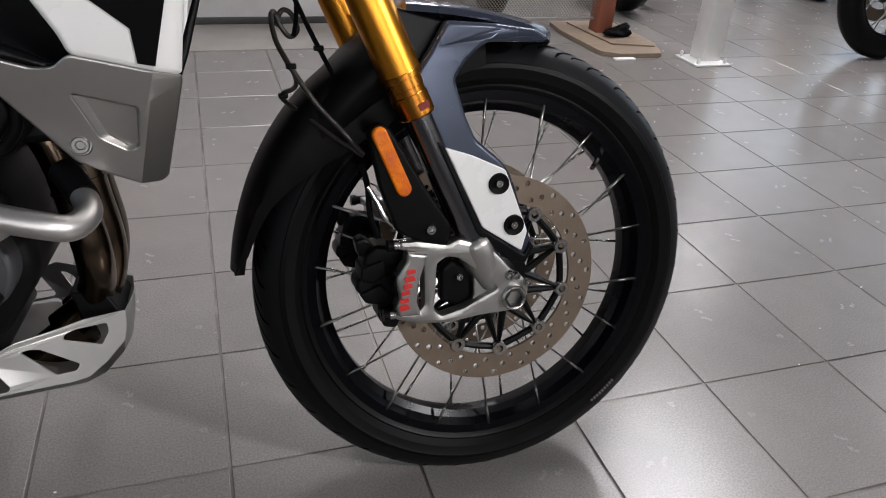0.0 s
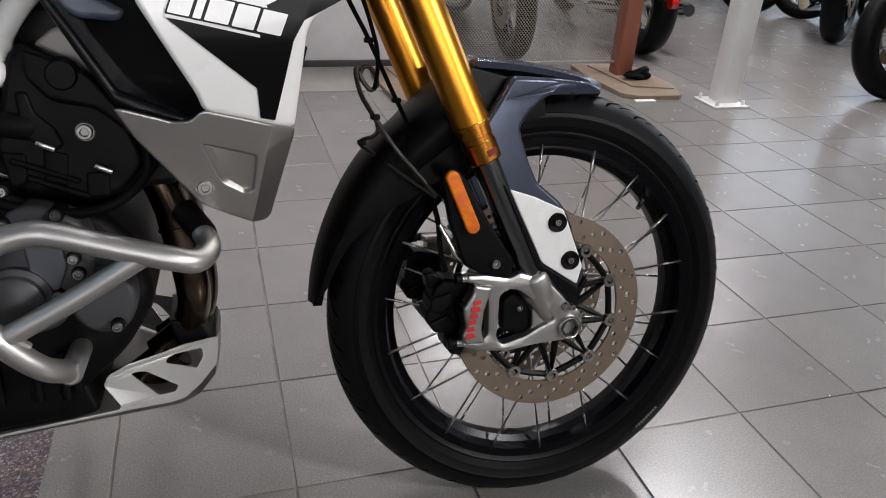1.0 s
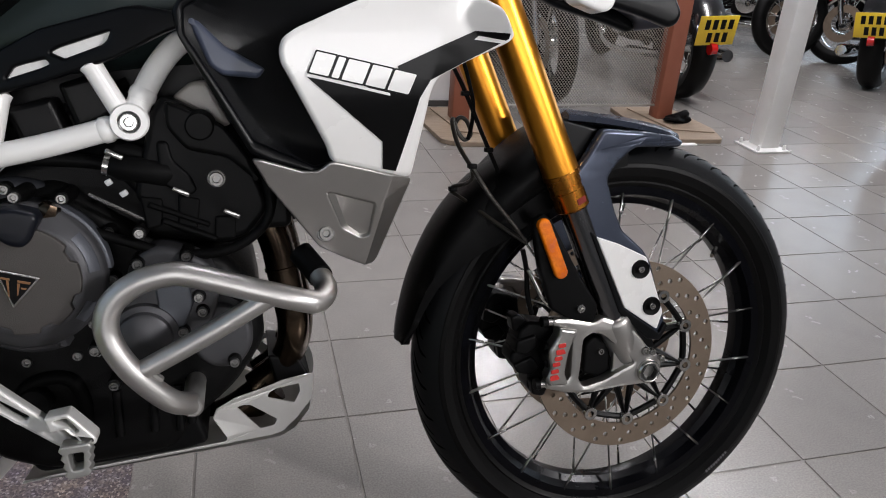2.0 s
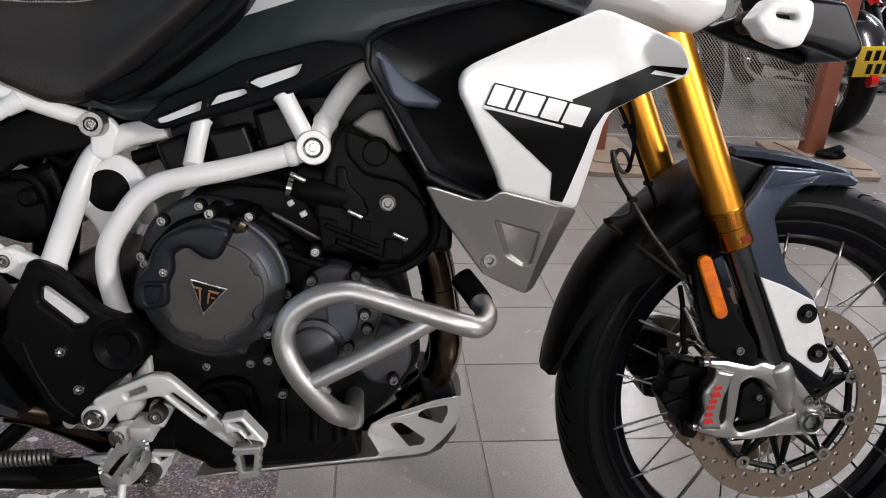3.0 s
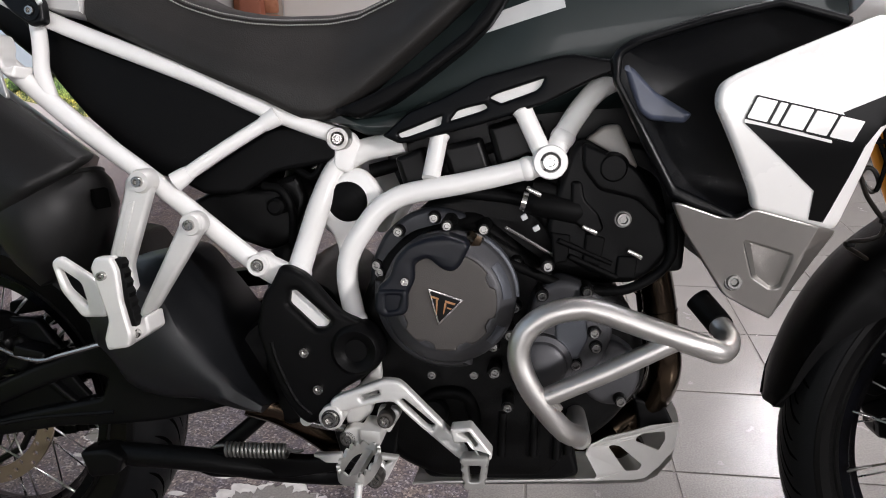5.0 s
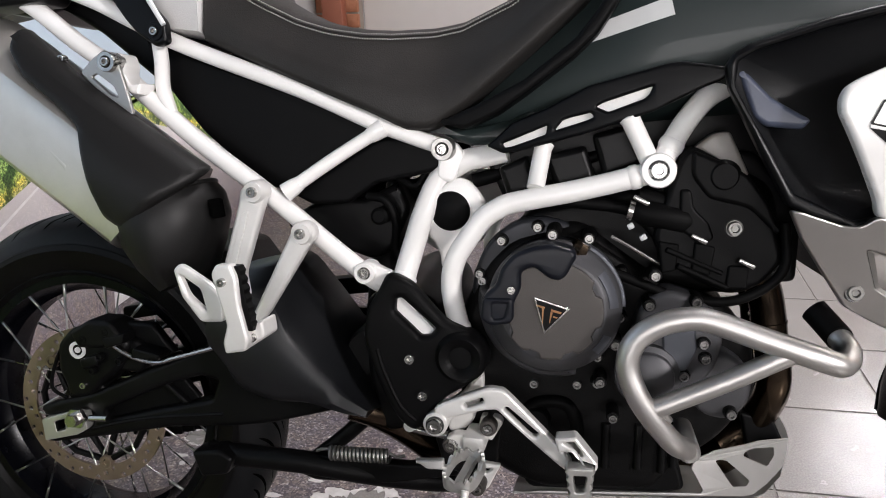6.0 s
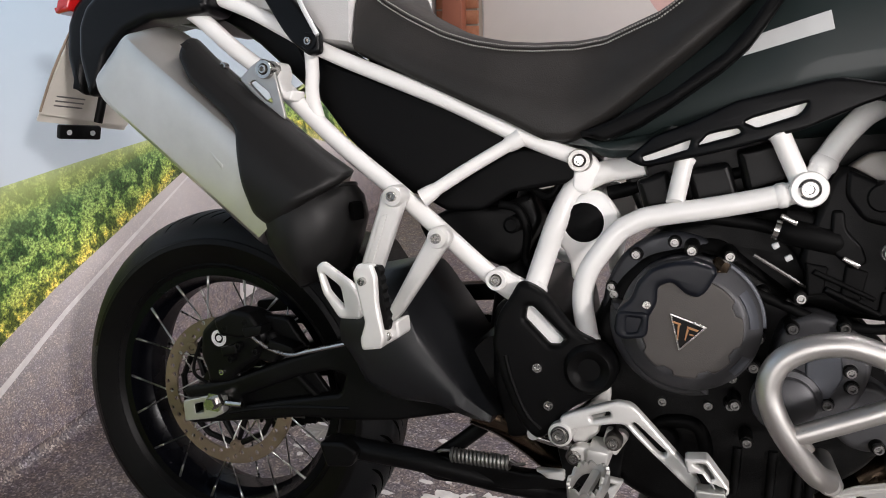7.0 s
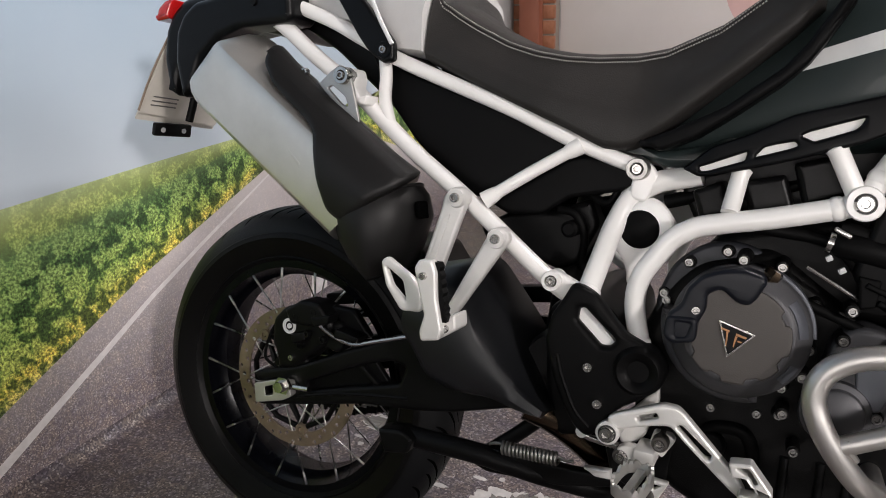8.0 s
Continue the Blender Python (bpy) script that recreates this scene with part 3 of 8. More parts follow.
LOBES = (([(0.192, 0.436), (0.203, 0.441), (0.215, 0.432), (0.216, 0.412), (0.196, 0.414)], -0.088, -0.062), ([(0.196, 0.404), (0.226, 0.412), (0.232, 0.392), (0.212, 0.380), (0.194, 0.386)], -0.106, -0.060), ([(0.192, 0.366), (0.222, 0.378), (0.236, 0.360), (0.224, 0.346), (0.200, 0.352)], -0.104, -0.060), ([(0.234, 0.404), (0.250, 0.398), (0.254, 0.368), (0.240, 0.362), (0.232, 0.380)], -0.124, -0.080), ([(0.218, 0.340), (0.236, 0.346), (0.250, 0.334), (0.240, 0.314), (0.222, 0.318)], -0.112, -0.060))
for sgn in (-1, 1):
    cal = group("front_caliper", bike, None, "radial four-piston front brake caliper with red lettering")
    y = -0.135 if sgn < 0 else 0.113
    far = 0.0 if sgn < 0 else 0.155
    part("body", plate([cal_out], y, y + 0.026, 0.005, 3), M_ALU, cal)
    part("rear_half", plate([REAR_HALF], far - 0.100, far - 0.055, 0.006, 2), M_BLACK, cal, "black rear half with pistons")
    for q, y0, y1 in LOBES:
        part("casting_lobe", plate([rounded(q, 0.004)], far + y0, far + y1, 0.0035, 2), M_BLACK, cal)
    part("piston_cap", lathe([(0, -0.004), (0.009, -0.004), (0.012, 0.0), (0.012, 0.02), (0, 0.02)], 24, None, (0.243, far - 0.126, 0.386)), M_BLACK, cal)
    for q in [(0.242, 0.437), (0.234, 0.339)]:
        part("mount_bolt", sweep([(q[0] - 0.006, y + 0.015, q[1]), (q[0] + 0.030, y + 0.015, q[1] - 0.002)], [0.0070, 0.0070], 14), M_STEEL if sgn < 0 else M_BLACK, cal)
        part("bolt_cap", sweep([(q[0] - 0.014, y + 0.015, q[1]), (q[0] - 0.006, y + 0.015, q[1])], [0.0085, 0.0090], 14), M_BLACK, cal)
    if sgn < 0:
        # red maker's mark, drawn as a row of plain rounded blocks
        marks = [(0.243, 0.353), (0.244, 0.363), (0.246, 0.374), (0.249, 0.383), (0.251, 0.393), (0.254, 0.403)]
        for i, (mx, mz) in enumerate(marks):
            h = 0.0040 if i in (0, 4) else 0.0032
            bm = plate([rounded([(-0.0062, -h), (0.0062 + (0.003 if i in (0, 4) else 0), -h), (0.0062, h), (-0.0062, h)], 0.0025)], -0.0009, 0.0009, 0.0004, 1)
            ob = part("mark", bm, M_RED, cal, "red lettering block")
            ob.matrix_basis = pose(mx + 0.002, y - 0.0005, mz, 0, -8, 0)

# front mudguard: black rear shell over the tyre, graphite side arms and beak, white plates
guard = group("front_mudguard", bike, None, "two-part front mudguard, black shell with graphite beak and white side plates")
FX, FZ = FRONT[0], FRONT[2]
secs = []
for k in range(30):
    a = radians(180 - 6.0 - k * 2.76)
    f = k / 39
    ro = 0.375 + 0.010 * math.sin(f * math.pi) * (1 if f > 0.35 else f / 0.35)
    ri = interp([(0, 0.369), (0.05, 0.358), (0.16, 0.345), (0.34, 0.300), (0.46, 0.285), (0.62, 0.300), (1, 0.340)], f)
    w = interp([(0, 0.030), (0.05, 0.052), (0.3, 0.068), (1, 0.066)], f)
    def at(y, r):
        return (FX + r * math.cos(a), y, FZ + r * math.sin(a))
    outer = [(-w, ri), (-w * 1.02, (ri + ro) / 2), (-w * 0.95, ro - 0.016), (-w * 0.72, ro - 0.005), (-w * 0.35, ro), (0, ro + 0.002), (w * 0.35, ro), (w * 0.72, ro - 0.005), (w * 0.95, ro - 0.016), (w * 1.02, (ri + ro) / 2), (w, ri)]
    inner = [(y * 0.94, r - 0.0035 if abs(y) < w * 0.9 else r) for y, r in outer[::-1]]
    secs.append([at(y, r) for y, r in outer + inner])
part("rear_shell", loft(secs), M_PLAST, guard, "matt black rear shell", 75)
hump = []
for k in range(11):
    f = k / 10
    x, z = 0.155 + 0.175 * f, 0.615 + 0.105 * math.sin(f * 1.75) - 0.01 * f
    w, h = 0.070 + 0.020 * math.sin(math.pi * f), 0.050
    hump.append([(x, w * math.cos(t) * (abs(math.cos(t)) ** -0.35 if abs(math.cos(t)) > 0.02 else 1), z - 0.03 + h * math.sin(t)) for t in [2 * math.pi * j / 20 for j in range(20)]])
part("fork_brace_cover", loft(hump), M_PLAST, guard)
arm = [(0.311, 0.719), (0.291, 0.686), (0.276, 0.664), (0.261, 0.641), (0.271, 0.618), (0.299, 0.568), (0.320, 0.523), (0.351, 0.449), (0.371, 0.434), (0.427, 0.397), (0.434, 0.422), (0.403, 0.516), (0.389, 0.538), (0.351, 0.570), (0.337, 0.600), (0.322, 0.647), (0.334, 0.667), (0.354, 0.685), (0.367, 0.692), (0.420, 0.690), (0.460, 0.688), (0.467, 0.696), (0.443, 0.706), (0.380, 0.714)]
for sgn in (-1, 1):
    ys = (-0.122, -0.100) if sgn < 0 else (0.100, 0.122)
    wf = (lambda x, z: 0.045 * max(0.0, (x - 0.36) / 0.12) ** 1.3 * (1 if z > 0.62 else 0)) if sgn < 0 else (lambda x, z: -0.045 * max(0.0, (x - 0.36) / 0.12) ** 1.3 * (1 if z > 0.62 else 0))
    part("side_arm", plate([rounded(arm, 0.006, 3)], ys[0], ys[1], 0.006, 2, wf), M_GREY, guard, "satin graphite side arm")
    wh = rounded([(0.305, 0.564), (0.343, 0.551), (0.390, 0.529), (0.424, 0.441), (0.416, 0.413), (0.358, 0.452)], 0.004)
    y = -0.129 if sgn < 0 else 0.123
    part("side_plate", plate([wh], y, y + 0.006, 0.002, 2), M_FAIR, guard, "glossy white side plate")
    for q in [(0.380, 0.511), (0.403, 0.452)]:
        part("bolt_cup", lathe([(0.0150, 0.0015 * -sgn), (0.0138, 0.0035 * sgn), (0.0095, 0.0018 * sgn), (0, 0.0015 * sgn)], 24, None, (q[0], y if sgn < 0 else y + 0.006, q[1])), M_RUBBER, guard)
        if sgn < 0:
            bolt(q[0] - 0.001, q[1] + 0.001, y - 0.001, guard, BOLT_S)
part("arm_edge", plate([rounded([(0.295, 0.572), (0.306, 0.565), (0.358, 0.450), (0.421, 0.406), (0.431, 0.424), (0.436, 0.416), (0.423, 0.394), (0.403, 0.398), (0.350, 0.445)], 0.003)], -0.1275, -0.112, 0.002), M_SATIN, guard, "black edge strip beside the white plate")
# beak: a shallow hollow blade over the tyre
bk = []
for k in range(13):
    f = k / 12
    x = 0.265 + 0.235 * f
    z = 0.742 - 0.014 * f - 0.030 * f * f
    w = interp([(0, 0.100), (0.3, 0.108), (0.7, 0.085), (0.92, 0.045), (1, 0.018)], f)
    d = 0.012 * (1 - 0.5 * f)
    bk.append([(x, -w, z - 0.012), (x, -w * 1.02, z - 0.004), (x, -w * 0.88, z + 0.002), (x, -w * 0.62, z - d * 0.6), (x, -w * 0.3, z - d * 0.2), (x, 0, z + 0.004), (x, w * 0.3, z - d * 0.2), (x, w * 0.62, z - d * 0.6), (x, w * 0.88, z + 0.002), (x, w * 1.02, z - 0.004), (x, w, z - 0.012), (x, w * 0.5, z - 0.018), (x, 0, z - 0.014), (x, -w * 0.5, z - 0.018)])
part("beak", loft(bk), M_GREY, guard, "satin graphite beak over the tyre", sharp=50)
part("inner_cheek", plate([rounded([(0.249, 0.735), (0.315, 0.718), (0.297, 0.685), (0.281, 0.663), (0.267, 0.641), (0.252, 0.676)], 0.006)], -0.100, -0.086, 0.005), M_SATIN, guard)
# reflector bracket
brk = group("reflector_bracket", bike, None, "black hose bracket with an amber reflector")
part("bracket", plate([rounded([(0.205, 0.590), (0.222, 0.601), (0.235, 0.591), (0.279, 0.514), (0.316, 0.458), (0.310, 0.430), (0.273, 0.438), (0.239, 0.457), (0.218, 0.519)], 0.008)], -0.128, -0.112, 0.005), M_PLAST, brk)
rf = [(0.219, 0.586), (0.248, 0.516)]
dx, dz = rf[1][0] - rf[0][0], rf[1][1] - rf[0][1]
ln = math.hypot(dx, dz)
nx, nz = -dz / ln, dx / ln
cap = []
for k in range(21):
    t = math.pi * k / 20
    cap.append((rf[0][0] - dx / ln * math.sin(t) * 0.0098 + nx * math.cos(t) * 0.0098, rf[0][1] - dz / ln * math.sin(t) * 0.0098 + nz * math.cos(t) * 0.0098))
for k in range(21):
    t = math.pi * k / 20
    cap.append((rf[1][0] + dx / ln * math.sin(t) * 0.0098 - nx * math.cos(t) * 0.0098, rf[1][1] + dz / ln * math.sin(t) * 0.0098 - nz * math.cos(t) * 0.0098))
part("reflector", plate([cap], -0.140, -0.129, 0.003, 3), M_ORANGE, brk, "amber reflector")
bx, bz = 0.285, 0.457
bolt(bx, bz, -0.128, brk, BOLT_M)
part("sensor_box", plate([rounded([(0.270, 0.512), (0.289, 0.499), (0.313, 0.454), (0.297, 0.447), (0.278, 0.480)], 0.004)], -0.110, -0.085, 0.004), M_BLACK, brk)

# hoses in front
tube("brake_hose", [(0.113, -0.030, 0.712), (0.122, -0.030, 0.730), (0.133, -0.032, 0.727), (0.140, -0.034, 0.708), (0.130, -0.036, 0.699), (0.119, -0.034, 0.712), (0.112, -0.036, 0.729), (0.106, -0.055, 0.722), (0.108, -0.075, 0.697), (0.116, -0.095, 0.676), (0.122, -0.105, 0.664), (0.147, -0.115, 0.624), (0.178, -0.112, 0.588), (0.203, -0.110, 0.558)], 0.0033, M_HOSE, bike, 10, 8, "braided brake hose")
tube("brake_hose", [(0.122, -0.100, 0.668), (0.129, -0.080, 0.648), (0.128, -0.050, 0.636), (0.119, -0.020, 0.628), (0.117, -0.015, 0.620), (0.128, -0.040, 0.611), (0.165, -0.085, 0.582), (0.203, -0.110, 0.556)], 0.0032, M_HOSE, bike, 10, 8)
tube("cable", [(0.085, -0.040, 0.860), (0.103, -0.045, 0.815), (0.121, -0.050, 0.778), (0.135, -0.050, 0.748), (0.154, -0.050, 0.705), (0.180, -0.050, 0.650)], 0.0032, M_RUBBER, bike, 8, 6)
tube("cable", [(0.110, -0.040, 0.850), (0.124, -0.045, 0.810), (0.132, -0.050, 0.779), (0.138, -0.050, 0.751), (0.138, -0.045, 0.722), (0.134, -0.040, 0.700)], 0.0030, M_RUBBER, bike, 8, 6)
for tx, ty, tz in ((0.126, -0.050, 0.766), (0.163, -0.050, 0.685), (0.121, -0.104, 0.668), (0.118, -0.018, 0.624)):
    part("cable_tie", box(tx - 0.006, tx + 0.006, ty - 0.006, ty + 0.006, tz - 0.0035, tz + 0.0035, 0.0015), M_RUBBER, bike)
tube("brake_pipe", [(0.207, -0.110, 0.516), (0.218, -0.115, 0.494), (0.226, -0.118, 0.476), (0.241, -0.115, 0.462), (0.252, -0.110, 0.466)], 0.0036, M_STEEL, bike, 8, 6, "bent steel brake pipe")
tube("brake_pipe", [(0.222, -0.105, 0.514), (0.236, -0.110, 0.492), (0.240, -0.112, 0.473), (0.250, -0.112, 0.462)], 0.0032, M_STEEL, bike, 8, 6)
tube("cable", [(0.202, -0.100, 0.544), (0.209, -0.100, 0.514), (0.210, -0.105, 0.477), (0.220, -0.100, 0.444)], 0.0040, M_RUBBER, bike, 8, 6)

# ---- frame, engine, crash bar, skid plate, foot controls ----
frame_part = group("frame", bike, None, "white powder-coated trellis frame and bolt-on subframe")


def collar(name, p, d, r, h, material, parent):
    """A weld collar round a tube."""
    p, d = Vector(p), Vector(d).normalized()
    return part(name, sweep([p - d * h, p - d * h * 0.5, p + d * h * 0.5, p + d * h], [r * 0.94, r * 1.06, r * 1.06, r * 0.94], 18), material, parent)


RAIL_UP = [(-1.196, -0.152, 0.998), (-1.154, -0.155, 0.984), (-1.064, -0.157, 0.953), (-1.006, -0.157, 0.926), (-0.925, -0.157, 0.889), (-0.760, -0.152, 0.830), (-0.675, -0.148, 0.794), (-0.615, -0.143, 0.772), (-0.571, -0.135, 0.758)]
RAIL_LOW = [(-1.190, -0.158, 0.967), (-1.141, -0.162, 0.939), (-1.081, -0.167, 0.896), (-1.015, -0.170, 0.854), (-0.971, -0.172, 0.819), (-0.898, -0.176, 0.762), (-0.819, -0.178, 0.708), (-0.771, -0.180, 0.673), (-0.667, -0.185, 0.596), (-0.622, -0.180, 0.571)]
CROSS = [(-0.773, -0.178, 0.699), (-0.714, -0.165, 0.741), (-0.653, -0.152, 0.781)]
UPRIGHT = [(-0.962, -0.158, 0.902), (-0.955, -0.164, 0.865), (-0.951, -0.170, 0.831), (-0.937, -0.174, 0.792)]
MAIN_A = [(-0.490, -0.125, 0.754), (-0.519, -0.122, 0.747), (-0.548, -0.120, 0.739), (-0.580, -0.120, 0.716), (-0.597, -0.134, 0.677), (-0.605, -0.157, 0.638), (-0.613, -0.190, 0.589)]
MAIN_B = [(-0.539, -0.190, 0.530), (-0.550, -0.190, 0.580), (-0.546, -0.190, 0.617), (-0.528, -0.188, 0.649), (-0.512, -0.186, 0.671), (-0.494, -0.185, 0.684), (-0.472, -0.184, 0.693), (-0.399, -0.184, 0.709), (-0.331, -0.186, 0.727), (-0.304, -0.186, 0.736)]
MAIN_C = [(-0.304, -0.186, 0.736), (-0.291, -0.182, 0.765), (-0.274, -0.176, 0.795), (-0.252, -0.168, 0.821), (-0.226, -0.155, 0.837)]
for sgn in (1, -1):
    fl = [lambda P: P, lambda P: [(x, -y, z) for x, y, z in P]][sgn < 0]
    tube("upper_rail", fl(RAIL_UP), 0.0110, M_WHITE, frame_part, 16)
    tube("lower_rail", fl(RAIL_LOW), 0.0125, M_WHITE, frame_part, 16)
    tube("cross_tube", fl(CROSS), 0.0092, M_WHITE, frame_part, 14)
    tube("upright", fl(UPRIGHT), 0.0100, M_WHITE, frame_part, 14)
    tube("main_tube", fl(MAIN_A), 0.0150, M_WHITE, frame_part, 18)
    tube("main_tube", fl(MAIN_B), 0.0134, M_WHITE, frame_part, 18)
    tube("main_tube", fl(MAIN_C), 0.0134, M_WHITE, frame_part, 18)
    part("strut", sweep(fl([(-0.448, -0.184, 0.711), (-0.442, -0.160, 0.757), (-0.441, -0.158, 0.763), (-0.441, -0.157, 0.766)]), [0.0112, 0.0112, 0.0130, 0.0085], 18), M_WHITE, frame_part, "", 60)
    part("strut", sweep(fl([(-0.315, -0.186, 0.747), (-0.338, -0.188, 0.792), (-0.341, -0.188, 0.797), (-0.342, -0.188, 0.800)]), [0.0115, 0.0115, 0.0132, 0.0085], 18), M_WHITE, frame_part, "", 60)
for P, i, r in ((MAIN_B, 8, 0.0134), (MAIN_C, 1, 0.0134), (MAIN_B, 0, 0.0134), (MAIN_A, 6, 0.0150)):
    a, b = Vector(P[i]), Vector(P[i - 1] if i else P[1])
    collar("weld_collar", a, b - a, r * 1.06, 0.007, M_WHITE, frame_part)
for p, d in ((CROSS[0], Vector(CROSS[1]) - Vector(CROSS[0])), (CROSS[2], Vector(CROSS[1]) - Vector(CROSS[2]))):
    part("weld_gusset", sweep([Vector(p) - d.normalized() * 0.004, Vector(p) + d.normalized() * 0.010, Vector(p) + d.normalized() * 0.018], [0.0128, 0.0116, 0.0100], 16), M_WHITE, frame_part)


def boss(x, y, z, r, depth, parent, material=None, b=None, ring=True):
    material = material or M_WHITE
    part("bolt_boss", lathe([(0, 0.0), (r, 0.0), (r, -depth + 0.002), (r * 0.93, -depth), (r * 0.60, -depth), (r * 0.58, -depth + 0.006), (0, -depth + 0.007)], 32, None, (x, y, z)), material, parent)
    part("boss_shade", lathe([(0, 0.0), (r * 0.575, 0.0), (r * 0.575, 0.001), (0, 0.001)], 28, None, (x, y - depth + 0.0055, z)), M_STEELD, parent)
    bolt(x, z, y - depth + 0.003, parent, b or bolt_mesh(r * 0.47, 0.006))


bx, bz = -0.305, 0.736
boss(bx, -0.176, bz, 0.0205, 0.028, frame_part)
boss(-0.571, -0.128, 0.756, 0.0150, 0.028, frame_part, M_BRUSH)
bx, bz = -0.662, 0.598
boss(bx, -0.170, bz, 0.0140, 0.034, frame_part, M_WHITE)
part("rail_lug", plate([rounded([(-0.683, 0.606), (-0.659, 0.613), (-0.614, 0.594), (-0.596, 0.569), (-0.619, 0.562), (-0.656, 0.584)], 0.006)], -0.197, -0.178, 0.005), M_WHITE, frame_part)
part("subframe_lug", plate([rounded([(-0.577, 0.764), (-0.558, 0.766), (-0.544, 0.747), (-0.559, 0.710), (-0.582, 0.716), (-0.580, 0.746)], 0.008)], -0.135, -0.118, 0.004), M_WHITE, frame_part)
# pivot plate with its black round cap
PV = rounded([(-0.592, 0.645), (-0.580, 0.690), (-0.565, 0.710), (-0.546, 0.719), (-0.532, 0.715), (-0.520, 0.704), (-0.507, 0.685), (-0.508, 0.671), (-0.530, 0.634), (-0.548, 0.595), (-0.567, 0.594), (-0.569, 0.616), (-0.579, 0.635)], 0.012)
for sgn in (-1, 1):
    part("pivot_plate", plate([[(x - 0.008, z) for x, z in PV]], sgn * 0.126 - 0.008, sgn * 0.126 + 0.008, 0.006), M_WHITE, frame_part)
px_, pz_ = -0.563, 0.674
part("pivot_cap", lathe([(0, -0.140), (0.009, -0.140), (0.014, -0.1385), (0.0175, -0.137), (0.0225, -0.137), (0.0265, -0.134), (0.0265, -0.120), (0, -0.120)], 32, None, (px_, 0, pz_)), M_RUBBER, frame_part, "round black pivot cap")
part("engine_spar", plate([rounded([(-0.679, 0.553), (-0.632, 0.578), (-0.578, 0.556), (-0.559, 0.478), (-0.596, 0.378), (-0.652, 0.359), (-0.674, 0.440)], 0.02)], -0.15, 0.15, 0.01), M_BLACK, frame_part)

engine = group("engine", bike, None, "black three-cylinder engine with bronze-grey side covers")
CASE = rounded([(-0.551, 0.519), (-0.517, 0.610), (-0.481, 0.649), (-0.394, 0.673), (-0.328, 0.625), (-0.287, 0.597), (-0.218, 0.577), (-0.180, 0.534), (-0.168, 0.459), (-0.209, 0.398), (-0.259, 0.356), (-0.287, 0.316), (-0.432, 0.305), (-0.494, 0.331), (-0.541, 0.409)], 0.02)
part("crankcase", plate([CASE], -0.165, 0.165, 0.02, 2), M_ENGINE, engine)
HEAD = rounded([(-0.486, 0.652), (-0.441, 0.691), (-0.346, 0.715), (-0.296, 0.728), (-0.254, 0.761), (-0.166, 0.721), (-0.141, 0.626), (-0.186, 0.580), (-0.290, 0.583), (-0.396, 0.640)], 0.02)
part("cylinder_head", plate([HEAD], -0.150, 0.150, 0.02, 2), M_ENGINE, engine)
part("side_shield", plate([rounded([(-0.282, 0.752), (-0.269, 0.766), (-0.231, 0.747), (-0.200, 0.725), (-0.170, 0.671), (-0.159, 0.634), (-0.183, 0.603), (-0.216, 0.593), (-0.255, 0.606), (-0.290, 0.626), (-0.308, 0.653), (-0.296, 0.701)], 0.012)], -0.196, -0.150, 0.008), M_PLAST, engine, "black side shield over the cylinder head")
part("shield_ledge", plate([rounded([(-0.269, 0.761), (-0.246, 0.752), (-0.205, 0.732), (-0.176, 0.691), (-0.168, 0.663), (-0.203, 0.695), (-0.247, 0.704), (-0.268, 0.730)], 0.008)], -0.202, -0.190, 0.005, 2), M_PLAST, engine)
part("shield_ledge", plate([rounded([(-0.280, 0.715), (-0.267, 0.715), (-0.263, 0.693), (-0.245, 0.676), (-0.238, 0.657), (-0.254, 0.649), (-0.278, 0.669)], 0.006)], -0.200, -0.190, 0.004, 2), M_PLAST, engine)
part("shield_boss", lathe([(0, -0.004), (0.014, -0.004), (0.019, 0.001), (0.019, 0.01), (0, 0.01)], 28, None, (-0.232, -0.200, 0.731)), M_PLAST, engine)
for q in ([(-0.291, 0.647), (-0.226, 0.620), (-0.228, 0.615), (-0.294, 0.641)], [(-0.277, 0.628), (-0.218, 0.603), (-0.222, 0.598), (-0.280, 0.622)]):
    part("shield_bar", plate([rounded(q, 0.002)], -0.204, -0.192, 0.003), M_RUBBER, engine)
bx, bz = -0.217, 0.671
part("shield_washer", lathe([(0, -0.002), (0.0095, -0.002), (0.0110, 0.004), (0, 0.004)], 24, None, (bx, -0.197, bz)), M_DULL, engine)
bolt(bx, bz, -0.199, engine, BOLT_G)
part("fan_shroud", plate([rounded([(-0.263, 0.762), (-0.241, 0.780), (-0.223, 0.782), (-0.198, 0.731), (-0.205, 0.728)], 0.006)], -0.165, -0.140, 0.005), M_STRIP, engine, "pale beige heat shield")
part("airbox", plate([rounded([(-0.518, 0.738), (-0.444, 0.781), (-0.300, 0.845), (-0.222, 0.854), (-0.141, 0.807), (-0.126, 0.699), (-0.177, 0.690), (-0.294, 0.694), (-0.488, 0.677)], 0.01)], -0.118, 0.118, 0.008), M_BLACK, engine, "black airbox behind the frame")
part("head_filler", plate([rounded([(-0.255, 0.769), (-0.184, 0.756), (-0.130, 0.687), (-0.130, 0.599), (-0.174, 0.597), (-0.237, 0.698)], 0.01)], -0.140, 0.140, 0.008), M_BLACK, engine)
# hoses and small fittings over the head
part("ignition_plug", sweep([Vector((p[0], -0.19, p[1])) for p in [(-0.333, 0.688), (-0.326, 0.687), (-0.322, 0.686), (-0.271, 0.677), (-0.264, 0.676)]], [0.010, 0.013, 0.015, 0.015, 0.010], 16), M_RUBBER, engine)
part("ignition_plug", sweep([Vector((p[0], -0.18, p[1])) for p in [(-0.325, 0.704), (-0.296, 0.698), (-0.254, 0.690)]], 0.010, 14), M_RUBBER, engine)
